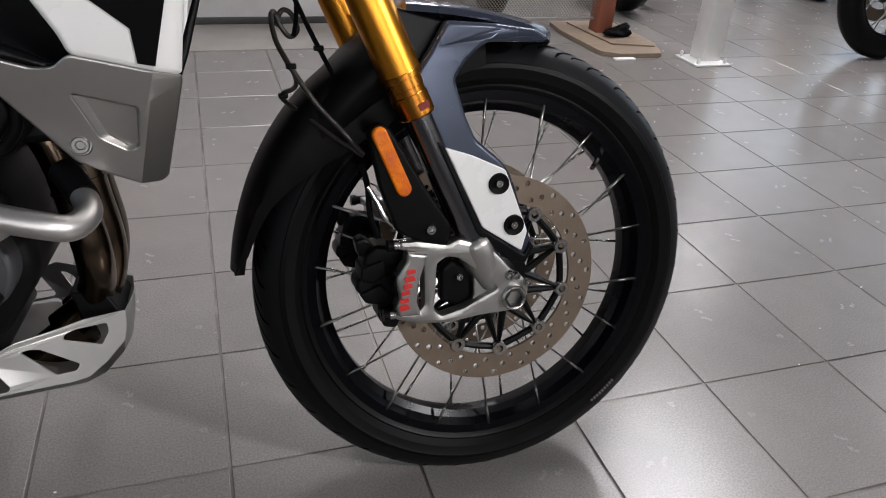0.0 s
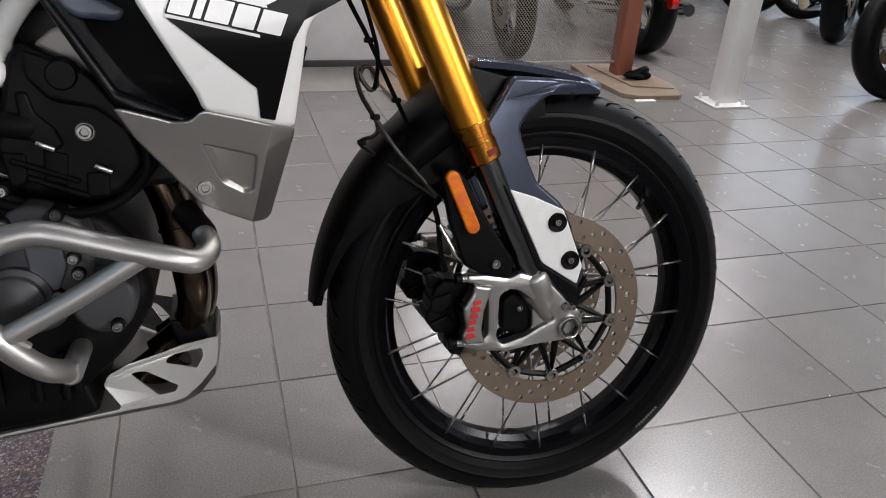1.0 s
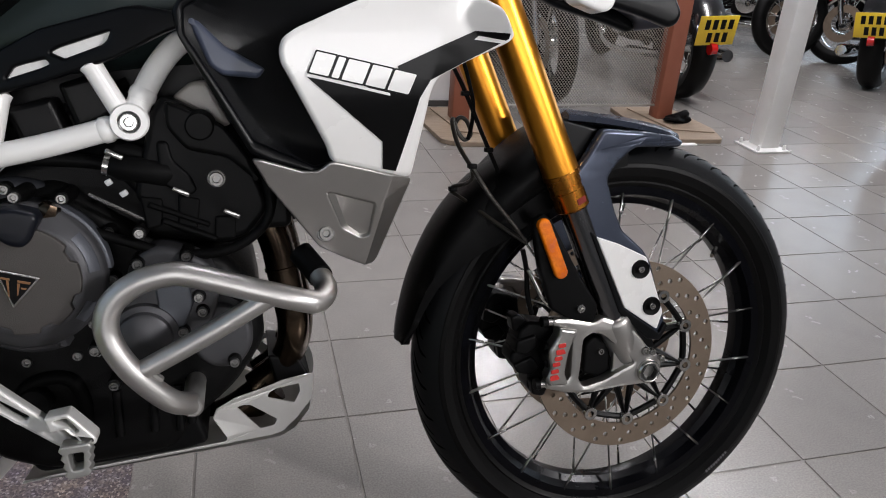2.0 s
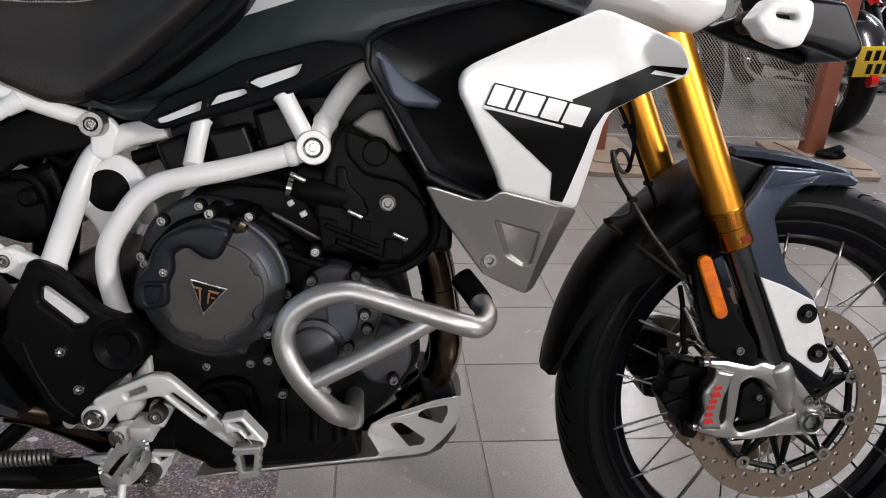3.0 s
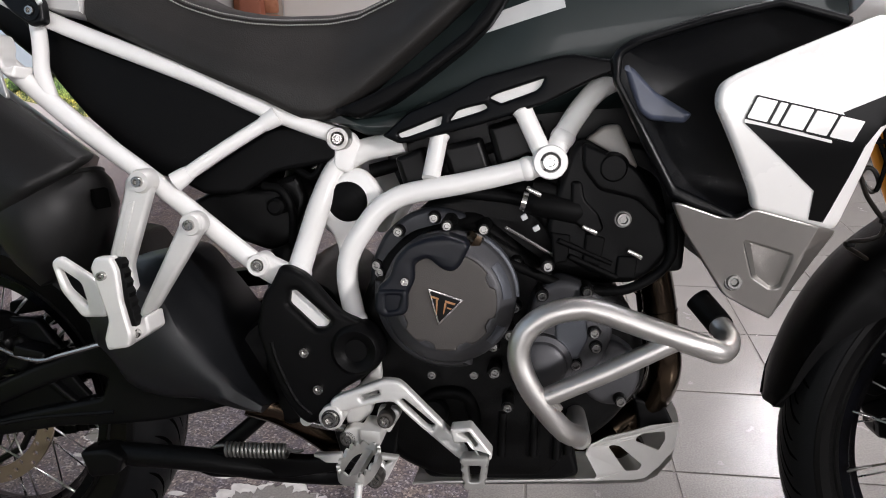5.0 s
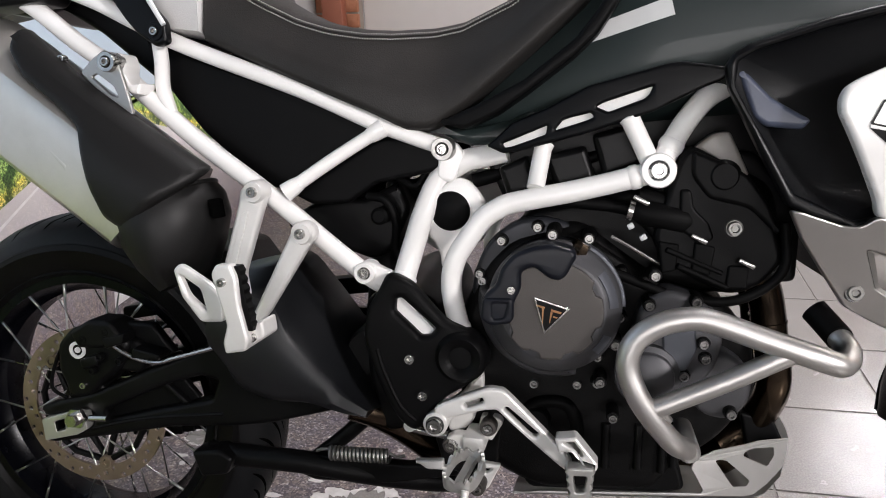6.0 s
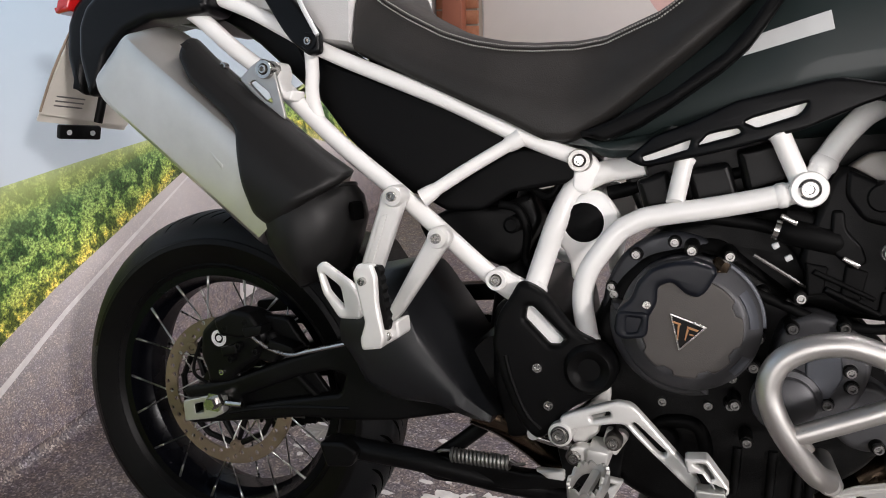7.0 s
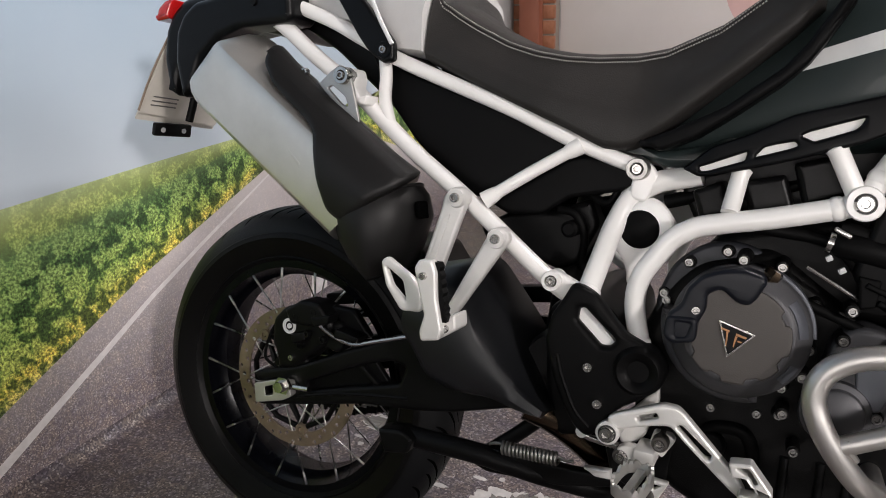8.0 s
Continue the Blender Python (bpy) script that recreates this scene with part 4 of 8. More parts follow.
tube("clip_wire", [(x, -0.19, z) for x, z in [(-0.355, 0.656), (-0.326, 0.640), (-0.296, 0.623)]], 0.0026, M_STEEL, engine, 8, 3)
for x, z in [(-0.256, 0.658), (-0.202, 0.631), (-0.323, 0.701)]:
    cp = part("clip", box(-0.010, 0.010, -0.004, 0.004, -0.0028, 0.0028, 0.0015), M_STEEL, engine)
    cp.matrix_basis = pose(x, -0.203, z, 0, 27, 0)
# two bright highlights over the head, put in as pale blocks
for x, z, w in [(-0.333, 0.669, 0.0038), (-0.318, 0.656, 0.0042)]:
    cp = part("head_glint", box(-w, w, -0.003, 0.003, -0.0035, 0.0035, 0.0015), M_STRIPE, engine, "pale block for a bright highlight")
    cp.matrix_basis = pose(x, -0.192, z, 0, -30, 0)
part("plug_band", sweep([Vector((-0.337, -0.19, 0.6885)), Vector((-0.331, -0.19, 0.687))], [0.0125, 0.0125], 16), M_STEEL, engine, "bright band round the plug")
for q in ([(-0.301, 0.653), (-0.277, 0.650), (-0.279, 0.618), (-0.296, 0.614)], [(-0.260, 0.654), (-0.236, 0.648), (-0.241, 0.613), (-0.262, 0.619)], [(-0.221, 0.627), (-0.197, 0.628), (-0.199, 0.600), (-0.223, 0.599)]):
    part("connector", plate([rounded(q, 0.003)], -0.200, -0.170, 0.003), M_RUBBER, engine)
tube("harness", [(x, -0.195, z) for x, z in [(-0.431, 0.632), (-0.390, 0.627), (-0.327, 0.604), (-0.271, 0.585), (-0.216, 0.584), (-0.177, 0.603), (-0.158, 0.631), (-0.162, 0.679)]], 0.006, M_RUBBER, engine, 10, 6)
tube("harness", [(x, -0.175, z) for x, z in [(-0.498, 0.683), (-0.449, 0.695), (-0.393, 0.694), (-0.330, 0.685), (-0.294, 0.651)]], 0.008, M_RUBBER, engine, 10, 6)
tube("harness", [(x, -0.112, z) for x, z in [(-0.536, 0.713), (-0.479, 0.729), (-0.422, 0.737), (-0.367, 0.752), (-0.313, 0.778)]], 0.010, M_RUBBER, engine, 10, 6)
for q, y in (([(-0.440, 0.750), (-0.390, 0.762), (-0.374, 0.716), (-0.425, 0.707)], -0.14), ([(-0.383, 0.776), (-0.334, 0.791), (-0.311, 0.746), (-0.367, 0.723)], -0.14), ([(-0.498, 0.734), (-0.461, 0.749), (-0.446, 0.707), (-0.483, 0.691)], -0.14)):
    part("throttle_body", plate([rounded(q, 0.006)], y - 0.02, y + 0.10, 0.008), M_BLACK, engine)

# clutch cover: dark outer flange, bronze-grey disc, triangular badge
cx, cz = -0.420, 0.571
FL = rounded([(-0.529, 0.550), (-0.528, 0.595), (-0.510, 0.640), (-0.474, 0.668), (-0.438, 0.675), (-0.397, 0.664), (-0.361, 0.631), (-0.336, 0.597), (-0.331, 0.546), (-0.346, 0.494), (-0.377, 0.452), (-0.433, 0.448), (-0.485, 0.477), (-0.511, 0.506)], 0.02)
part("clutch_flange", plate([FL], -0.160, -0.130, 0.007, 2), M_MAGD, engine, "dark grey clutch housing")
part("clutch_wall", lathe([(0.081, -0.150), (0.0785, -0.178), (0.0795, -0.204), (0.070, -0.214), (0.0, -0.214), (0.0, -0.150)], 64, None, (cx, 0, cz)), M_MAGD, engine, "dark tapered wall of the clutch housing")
part("clutch_cover", lathe([(0, -0.232), (0.056, -0.2350), (0.061, -0.2350), (0.063, -0.2335), (0.0775, -0.2225), (0.0805, -0.2185), (0.0815, -0.2050), (0, -0.2050)], 96, None, (cx, 0, cz)), M_COVER_SHADE, engine, "bronze-grey clutch cover")
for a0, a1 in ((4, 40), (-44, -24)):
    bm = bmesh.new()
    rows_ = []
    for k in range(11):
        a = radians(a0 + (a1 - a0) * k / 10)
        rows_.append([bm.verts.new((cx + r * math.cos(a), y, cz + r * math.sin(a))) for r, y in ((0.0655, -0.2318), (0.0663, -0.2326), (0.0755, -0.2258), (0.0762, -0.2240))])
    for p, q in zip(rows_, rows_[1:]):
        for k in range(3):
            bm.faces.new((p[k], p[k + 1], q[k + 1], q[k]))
    part("cover_panel", bm, M_COVER_SHEEN, engine, "blue-grey let-in panel, sky sheen in its colour")
face = []
for k in range(144):
    a = math.degrees(2 * math.pi * k / 144)
    n = 0.0
    for c in (28, 88, 150, 205, 248, 292, 335):
        dd = (a - c + 180) % 360 - 180
        n = max(n, min(1.0, max(0.0, (9 - abs(dd)) / 2.5)))
    r = 0.0592 - 0.0058 * n
    face.append((cx + r * math.cos(radians(a)), cz + r * math.sin(radians(a))))
part("clutch_face", plate([face], -0.2415, -0.2300, 0.0022, 1), M_MAG, engine)
def arc_plate(r0, r1, a0, a1, y0, y1, bevel):
    """A plate in the shape of a ring's sector round the clutch."""
    turns = [radians(a0 + (a1 - a0) * k / 24) for k in range(25)]
    return plate([[(cx + r1 * math.cos(a), cz + r1 * math.sin(a)) for a in turns] + [(cx + r0 * math.cos(a), cz + r0 * math.sin(a)) for a in turns[::-1]]], y0, y1, bevel, 2)


part("clutch_step", arc_plate(0.0790, 0.0850, 2, 72, -0.2100, -0.1900, 0.002), M_COVER_SHEEN, engine, "cast rim of the clutch housing, sky sheen in its colour")
part("clutch_bowl", arc_plate(0.0700, 0.0950, 172, 288, -0.2040, -0.1500, 0.012), M_COVER_SHADE, engine, "lower bowl of the clutch housing, shade in its colour")
# black protector over the upper rear of the cover
part("cover_guard", plate([rounded([(-0.487, 0.601), (-0.482, 0.621), (-0.467, 0.639), (-0.444, 0.649), (-0.422, 0.653), (-0.399, 0.647), (-0.394, 0.639), (-0.405, 0.616), (-0.413, 0.609), (-0.425, 0.611), (-0.443, 0.625), (-0.458, 0.618), (-0.457, 0.598), (-0.465, 0.581), (-0.467, 0.564), (-0.477, 0.553), (-0.495, 0.556), (-0.503, 0.570), (-0.502, 0.587)], 0.006)], -0.250, -0.215, 0.006), M_COVER, engine, "blue-black protector round the cover")
part("cover_guard_lug", plate([rounded([(-0.502, 0.586), (-0.465, 0.588), (-0.465, 0.557), (-0.492, 0.551), (-0.504, 0.559)], 0.008), rounded([(-0.490, 0.579), (-0.473, 0.579), (-0.477, 0.563), (-0.489, 0.561)], 0.003)], -0.252, -0.236, 0.004), M_COVER, engine)
for x, z in [(-0.468, 0.597)]:
    bolt(x, z, -0.2495, engine, BOLT_S)
part("filler_cap", sweep([Vector((x, -0.215, z)) for x, z in [(-0.399, 0.629), (-0.396, 0.634), (-0.391, 0.643), (-0.387, 0.650)]], [0.010, 0.0125, 0.0125, 0.009], 8), M_PIPE, engine, "bronze filler plug")
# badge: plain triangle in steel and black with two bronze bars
tri = [(-0.443, 0.589), (-0.399, 0.576), (-0.429, 0.543)]
part("badge_rim", plate([rounded(tri, 0.003)], -0.2445, -0.239, 0.001), M_STEEL, engine, "polished triangular badge")
ccx, ccz = sum(p[0] for p in tri) / 3, sum(p[1] for p in tri) / 3
inn = [(ccx + (x - ccx) * 0.82, ccz + (z - ccz) * 0.82) for x, z in tri]
part("badge_field", plate([rounded(inn, 0.002)], -0.2452, -0.2440, 0.0003), M_DECAL, engine)
for q in ([(-0.4385, 0.5800), (-0.4285, 0.5772), (-0.4290, 0.5752), (-0.4380, 0.5775)], [(-0.4322, 0.5755), (-0.4300, 0.5750), (-0.4305, 0.5570), (-0.4318, 0.5590)], [(-0.4215, 0.5750), (-0.4090, 0.5718), (-0.4105, 0.5696), (-0.4215, 0.5725)], [(-0.4220, 0.5715), (-0.4195, 0.5710), (-0.4225, 0.5580), (-0.4235, 0.5590)], [(-0.4190, 0.5668), (-0.4135, 0.5655), (-0.4145, 0.5640), (-0.4190, 0.5650)]):
    part("badge_bar", plate([q], -0.2458, -0.2450), M_COPPER, engine)
for x, z, y in [(-0.445, 0.661, -0.170), (-0.490, 0.642, -0.170), (-0.381, 0.653, -0.200), (-0.340, 0.609, -0.180), (-0.518, 0.597, -0.165), (-0.514, 0.588, -0.165), (-0.340, 0.553, -0.180), (-0.365, 0.501, -0.180), (-0.389, 0.458, -0.166), (-0.444, 0.455, -0.166), (-0.364, 0.466, -0.180), (-0.424, 0.658, -0.214)]:
    part("bolt_seat", lathe([(0, 0.0), (0.0068, 0.0), (0.0086, 0.008), (0.0098, 0.060), (0, 0.060)], 18, None, (x, y + 0.002, z)), M_ENGINE, engine)
    bolt(x, z, y + 0.002, engine, BOLT_K)
# front side cover with its round cap
AC = rounded([(-0.318, 0.579), (-0.289, 0.598), (-0.257, 0.590), (-0.229, 0.572), (-0.220, 0.536), (-0.229, 0.500), (-0.252, 0.473), (-0.268, 0.453), (-0.307, 0.444), (-0.336, 0.465), (-0.332, 0.510), (-0.325, 0.546)], 0.014)
part("alternator_cover", plate([AC], -0.205, -0.150, 0.008, 2), M_COVER_SHADE, engine, "grey front side cover, shade in its colour")
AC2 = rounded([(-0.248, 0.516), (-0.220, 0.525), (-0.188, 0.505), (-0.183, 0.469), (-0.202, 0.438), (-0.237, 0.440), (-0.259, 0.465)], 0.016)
part("water_pump_cover", plate([AC2], -0.200, -0.150, 0.008, 2), M_COVER_SHADE, engine)
part("cover_pad", plate([rounded([(-0.293, 0.563), (-0.276, 0.575), (-0.256, 0.561), (-0.250, 0.526), (-0.264, 0.495), (-0.288, 0.509)], 0.006)], -0.2095, -0.200, 0.003, 2), M_COVER_SHEEN, engine, "blue-grey raised pad")
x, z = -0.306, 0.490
part("timing_cap", lathe([(0, -0.224), (0.026, -0.224), (0.030, -0.221), (0.0315, -0.214), (0.038, -0.212), (0.040, -0.204), (0, -0.200)], 40, None, (x, 0, z)), M_COVER_SHADE, engine)
for x, z in [(-0.303, 0.613), (-0.308, 0.577), (-0.255, 0.584), (-0.244, 0.534), (-0.241, 0.516), (-0.264, 0.493), (-0.345, 0.526), (-0.361, 0.478), (-0.344, 0.434), (-0.208, 0.450)]:
    part("bolt_seat", lathe([(0, -0.004), (0.0072, -0.004), (0.0082, 0.0), (0.0082, 0.03), (0, 0.03)], 18, None, (x, -0.206, z)), M_ENGINE, engine)
    bolt(x, z, -0.209, engine, BOLT_K)
# sump with its ribs and studs
for q in [(-0.350, 0.380), (-0.309, 0.382), (-0.279, 0.380), (-0.265, 0.388)]:
    part("sump_stud", sweep([(q[0], -0.168, q[1] - 0.030), (q[0], -0.168, q[1] + 0.030)], 0.0055, 12), M_BLACK, engine)
part("sump", plate([rounded([(-0.479, 0.356), (-0.259, 0.368), (-0.246, 0.322), (-0.280, 0.314), (-0.448, 0.305)], 0.01)], -0.158, 0.158, 0.008), M_BLACK, engine)
x, z = -0.440, 0.406
part("selector_cap", lathe([(0, -0.178), (0.016, -0.178), (0.020, -0.172), (0.020, -0.150), (0, -0.15)], 28, None, (x, 0, z)), M_BLACK, engine)
tube("coolant_hose", [(x, -0.165, z) for x, z in [(-0.462, 0.403), (-0.440, 0.428), (-0.402, 0.430), (-0.387, 0.399), (-0.390, 0.360)]], 0.009, M_RUBBER, engine, 12, 6)

# three header pipes, stained by heat
for dy, dxk in ((-0.070, -0.004), (-0.010, 0.006), (0.055, 0.004)):
    tube("header_pipe", [(x + dxk, dy * (1.0 if z > 0.45 else max(0.45, 1.0 - 7.0 * (0.45 - z))), z) for x, z in [(-0.186, 0.628), (-0.160, 0.604), (-0.144, 0.565), (-0.133, 0.505), (-0.125, 0.449), (-0.129, 0.405), (-0.147, 0.367), (-0.182, 0.340)]], 0.0225, M_PIPE, engine, 22, 8, "heat-stained exhaust header pipe")
    collar("weld_ring", (-0.1375 + dxk, dy, 0.530), (0.011, 0, -0.060), 0.0228, 0.003, M_PIPE, engine)
tube("collector_pipe", [(-0.160, -0.030, 0.342), (-0.192, -0.030, 0.317), (-0.225, -0.030, 0.298), (-0.292, -0.030, 0.280)], 0.028, M_PIPE, engine, 20, 6)
# linkage pipe under the swingarm pivot
tube("link_pipe", [(-0.700, -0.140, 0.397), (-0.664, -0.130, 0.383), (-0.623, -0.110, 0.352), (-0.572, -0.090, 0.307)], 0.024, M_PIPE, engine, 20, 6, "heat-stained link pipe")

radiator = group("radiator", bike, None, "black radiator behind the fork")
part("core", box(-0.090, -0.055, -0.150, 0.150, 0.60, 0.83, 0.004), M_FIN, radiator)
part("side_tank", box(-0.094, -0.050, -0.172, -0.150, 0.59, 0.84, 0.008), M_BLACK, radiator)
part("side_tank", box(-0.094, -0.050, 0.150, 0.172, 0.59, 0.84, 0.008), M_BLACK, radiator)
part("shroud", plate([rounded([(0.023, 0.759), (0.030, 0.759), (0.018, 0.720), (0.008, 0.688), (-0.005, 0.656), (-0.019, 0.612), (-0.027, 0.611), (-0.010, 0.668), (0.009, 0.720)], 0.003)], -0.168, -0.150, 0.003), M_SATIN, radiator)

# crash bar
bar = group("crash_bar", bike, None, "bead-blasted tubular engine guard")
B1 = [(-0.257, -0.235, 0.412), (-0.277, -0.262, 0.430), (-0.302, -0.275, 0.460), (-0.323, -0.280, 0.492), (-0.334, -0.280, 0.524), (-0.327, -0.280, 0.552), (-0.303, -0.280, 0.572), (-0.272, -0.280, 0.581), (-0.247, -0.280, 0.579), (-0.194, -0.282, 0.563), (-0.137, -0.284, 0.546), (-0.113, -0.275, 0.539), (-0.100, -0.250, 0.545), (-0.106, -0.225, 0.558), (-0.117, -0.210, 0.571)]
BL = [(-0.301, -0.276, 0.475), (-0.228, -0.278, 0.513), (-0.177, -0.281, 0.543), (-0.161, -0.282, 0.552)]
for sgn in (1, -1):
    fl = [lambda P: P, lambda P: [(x, -y, z) for x, y, z in P]][sgn < 0]
    tube("guard_tube", fl(B1), 0.0132, M_BAR, bar, 20, 8)
    tube("brace_tube", fl(BL), 0.0114, M_BAR, bar, 18, 4)
    tube("rubber_end", fl([(-0.1045, -0.230, 0.5555), (-0.106, -0.225, 0.558), (-0.117, -0.210, 0.571), (-0.125, -0.200, 0.580)]), 0.0150, M_RUBBER, bar, 18, 4)
    tube("weld_bead", fl([(-0.296, -0.282, 0.486), (-0.292, -0.280, 0.472), (-0.285, -0.272, 0.461)]), 0.0042, M_BAR, bar, 8, 4)
    e = fl([B1[0]])[0]
    part("tab", lathe([(0, -0.012), (0.010, -0.012), (0.013, -0.008), (0.0125, 0.070), (0, 0.070)] if sgn > 0 else [(0, 0.012), (0.0125, 0.012), (0.0125, -0.07), (0, -0.07)], 24, None, e), M_BAR, bar)

# skid plate: folded sheet with two cut-outs on each cheek
skid = group("skid_plate", bike, None, "folded aluminium skid plate with cut-outs")
CHEEK = rounded([(-0.241, 0.354), (-0.235, 0.367), (-0.214, 0.375), (-0.173, 0.374), (-0.148, 0.375), (-0.103, 0.369), (-0.104, 0.347), (-0.108, 0.329), (-0.13, 0.31), (-0.151, 0.299), (-0.168, 0.301), (-0.223, 0.316), (-0.47, 0.294), (-0.432, 0.301), (-0.227, 0.32), (-0.224, 0.324)], 0.003)
C1 = rounded([(-0.21, 0.361), (-0.203, 0.361), (-0.193, 0.357), (-0.158, 0.321), (-0.162, 0.314), (-0.182, 0.318)], 0.003)
C2 = rounded([(-0.17, 0.358), (-0.168, 0.364), (-0.157, 0.366), (-0.125, 0.361), (-0.124, 0.349), (-0.133, 0.335)], 0.003)


def skid_taper(x, z=0.0):
    """How far the cheek runs inwards towards the nose."""
    return 0.72 * max(0.0, x + 0.225)


for sgn in (-1, 1):
    part("cheek", plate([CHEEK, C1, C2], sgn * 0.1535 - 0.002, sgn * 0.1535 + 0.002, 0.0012, 1, (lambda x, z: skid_taper(x)) if sgn < 0 else (lambda x, z: -skid_taper(x))), M_SKID, skid)
prow = [(-0.104, 0.37), (-0.106, 0.34), (-0.111, 0.315), (-0.133, 0.296), (-0.155, 0.293), (-0.223, 0.311), (-0.279, 0.308), (-0.47, 0.293)]
bm = bmesh.new()
rows = []
for x, z in prow:
    w = 0.154 - skid_taper(x)
    rows.append([bm.verts.new((x + 0.006 * (1 - (k / 4) ** 2), w * k / 4, z)) for k in range(-4, 5)])
for a, b in zip(rows, rows[1:]):
    for k in range(8):
        bm.faces.new((a[k], a[k + 1], b[k + 1], b[k]))
bmesh.ops.solidify(bm, geom=bm.faces[:], thickness=0.003)
part("belly", bm, M_SKID, skid)
part("front_mount", plate([rounded([(-0.166, 0.398), (-0.122, 0.389), (-0.105, 0.356), (-0.155, 0.346)], 0.004)], -0.060, 0.060, 0.004), M_BLACK, skid, "black mount behind the nose of the plate")

# heel guard, side plate, foot peg, brake pedal
foot = group("foot_controls", bike, None, "right foot peg with brake pedal and black heel guard")
HG = rounded([(-0.629, 0.602), (-0.615, 0.601), (-0.596, 0.592), (-0.554, 0.546), (-0.526, 0.535), (-0.505, 0.522), (-0.498, 0.501), (-0.505, 0.479), (-0.526, 0.462), (-0.551, 0.446), (-0.564, 0.431), (-0.574, 0.410), (-0.592, 0.396), (-0.610, 0.408), (-0.624, 0.429), (-0.645, 0.472), (-0.660, 0.519), (-0.654, 0.556), (-0.639, 0.581)], 0.010)
SLOT = rounded([(-0.616, 0.570), (-0.609, 0.572), (-0.565, 0.535), (-0.572, 0.526), (-0.584, 0.525), (-0.6175, 0.555)], 0.003)
part("heel_guard", plate([HG, SLOT], -0.220, -0.196, 0.008, 3), M_PLAST, foot, "black moulded heel guard")
tube("guard_edge", [(x, -0.219, z) for x, z in [(-0.640, 0.505), (-0.631, 0.476), (-0.610, 0.433), (-0.589, 0.413)]], 0.0035, M_PLAST, foot, 8, 4)
x, z = -0.532, 0.501
part("guard_dome", lathe([(0, -0.224), (0.014, -0.224), (0.018, -0.228), (0.026, -0.230), (0.031, -0.226), (0.034, -0.214), (0.034, -0.195), (0, -0.195)], 40, None, (x, 0, z)), M_PLAST, foot)
part("slot_liner", plate([[(-0.627, 0.570), (-0.609, 0.571), (-0.563, 0.527), (-0.574, 0.514), (-0.596, 0.516), (-0.624, 0.548)]], -0.208, -0.198, 0.001), M_FAIR, foot, "white frame seen through the slot")
for x, z in [(-0.597, 0.495), (-0.580, 0.448)]:
    bolt(x, z, -0.220, foot, BOLT_M)
part("hanger", plate([rounded([(-0.557, 0.415), (-0.509, 0.475), (-0.507, 0.454), (-0.520, 0.404), (-0.541, 0.382), (-0.553, 0.388)], 0.005)], -0.184, -0.170, 0.004), M_SILVER, foot, "cast aluminium footrest hanger")
part("hanger_lug", plate([rounded([(-0.509, 0.416), (-0.486, 0.415), (-0.480, 0.408), (-0.495, 0.381), (-0.504, 0.387), (-0.513, 0.399)], 0.004)], -0.192, -0.176, 0.003), M_SILVER, foot)
part("peg_lug", plate([rounded([(-0.552, 0.388), (-0.542, 0.394), (-0.509, 0.395), (-0.520, 0.375), (-0.527, 0.364), (-0.541, 0.367), (-0.549, 0.374)], 0.003)], -0.208, -0.190, 0.003), M_SILVER, foot)
part("lower_lug", plate([rounded([(-0.513, 0.348), (-0.483, 0.346), (-0.499, 0.312), (-0.509, 0.307), (-0.520, 0.316), (-0.515, 0.331)], 0.003), rounded([(-0.508, 0.340), (-0.493, 0.340), (-0.502, 0.333)], 0.001)], -0.186, -0.174, 0.003), M_SILVER, foot)
part("lower_lug", plate([rounded([(-0.602, 0.337), (-0.562, 0.341), (-0.561, 0.327), (-0.584, 0.326)], 0.003)], -0.176, -0.164, 0.003), M_SILVER, foot)
part("hanger_web", plate([rounded([(-0.583, 0.392), (-0.508, 0.456), (-0.480, 0.410), (-0.489, 0.338), (-0.512, 0.306), (-0.564, 0.329)], 0.01)], -0.166, -0.120, 0.006), M_BLACK, foot)
PED = rounded([(-0.565, 0.435), (-0.552, 0.443), (-0.496, 0.467), (-0.478, 0.466), (-0.468, 0.458), (-0.400, 0.392), (-0.390, 0.377), (-0.394, 0.365), (-0.407, 0.373), (-0.467, 0.422), (-0.485, 0.439), (-0.503, 0.436), (-0.553, 0.420), (-0.563, 0.424)], 0.005)
PS1 = rounded([(-0.528, 0.443), (-0.503, 0.453), (-0.501, 0.446), (-0.524, 0.437)], 0.003)
PS2 = rounded([(-0.478, 0.441), (-0.472, 0.444), (-0.432, 0.412), (-0.435, 0.407), (-0.442, 0.408)], 0.003)
part("brake_pedal", plate([PED, PS1, PS2], -0.228, -0.212, 0.004, 2), M_SILVER, foot, "forged silver brake pedal")
part("pedal_step", plate([rounded([(-0.412, 0.418), (-0.387, 0.422), (-0.360, 0.390), (-0.361, 0.382), (-0.374, 0.380), (-0.389, 0.405), (-0.407, 0.400)], 0.003), rounded([(-0.403, 0.414), (-0.389, 0.416), (-0.377, 0.400), (-0.382, 0.397), (-0.389, 0.406)], 0.002)], -0.252, -0.226, 0.003), M_SILVER, foot)
q = [(-0.397, 0.387), (-0.365, 0.389), (-0.369, 0.350), (-0.391, 0.347)]
tr0, tr1, tr2, tr3 = [Vector(p) for p in q]
ring_o = [tr0.lerp(tr1, f) for f in (0.15, 0.5, 0.85)]
for k in range(9):
    ring_o.append(tr1.lerp(tr2, k / 8) + Vector((0.0022 if k % 2 else -0.001, 0)))
ring_o += [tr2.lerp(tr3, f) for f in (0.3, 0.7)]
for k in range(9):
    ring_o.append(tr3.lerp(tr0, k / 8) + Vector((-0.0022 if k % 2 else 0.001, 0)))
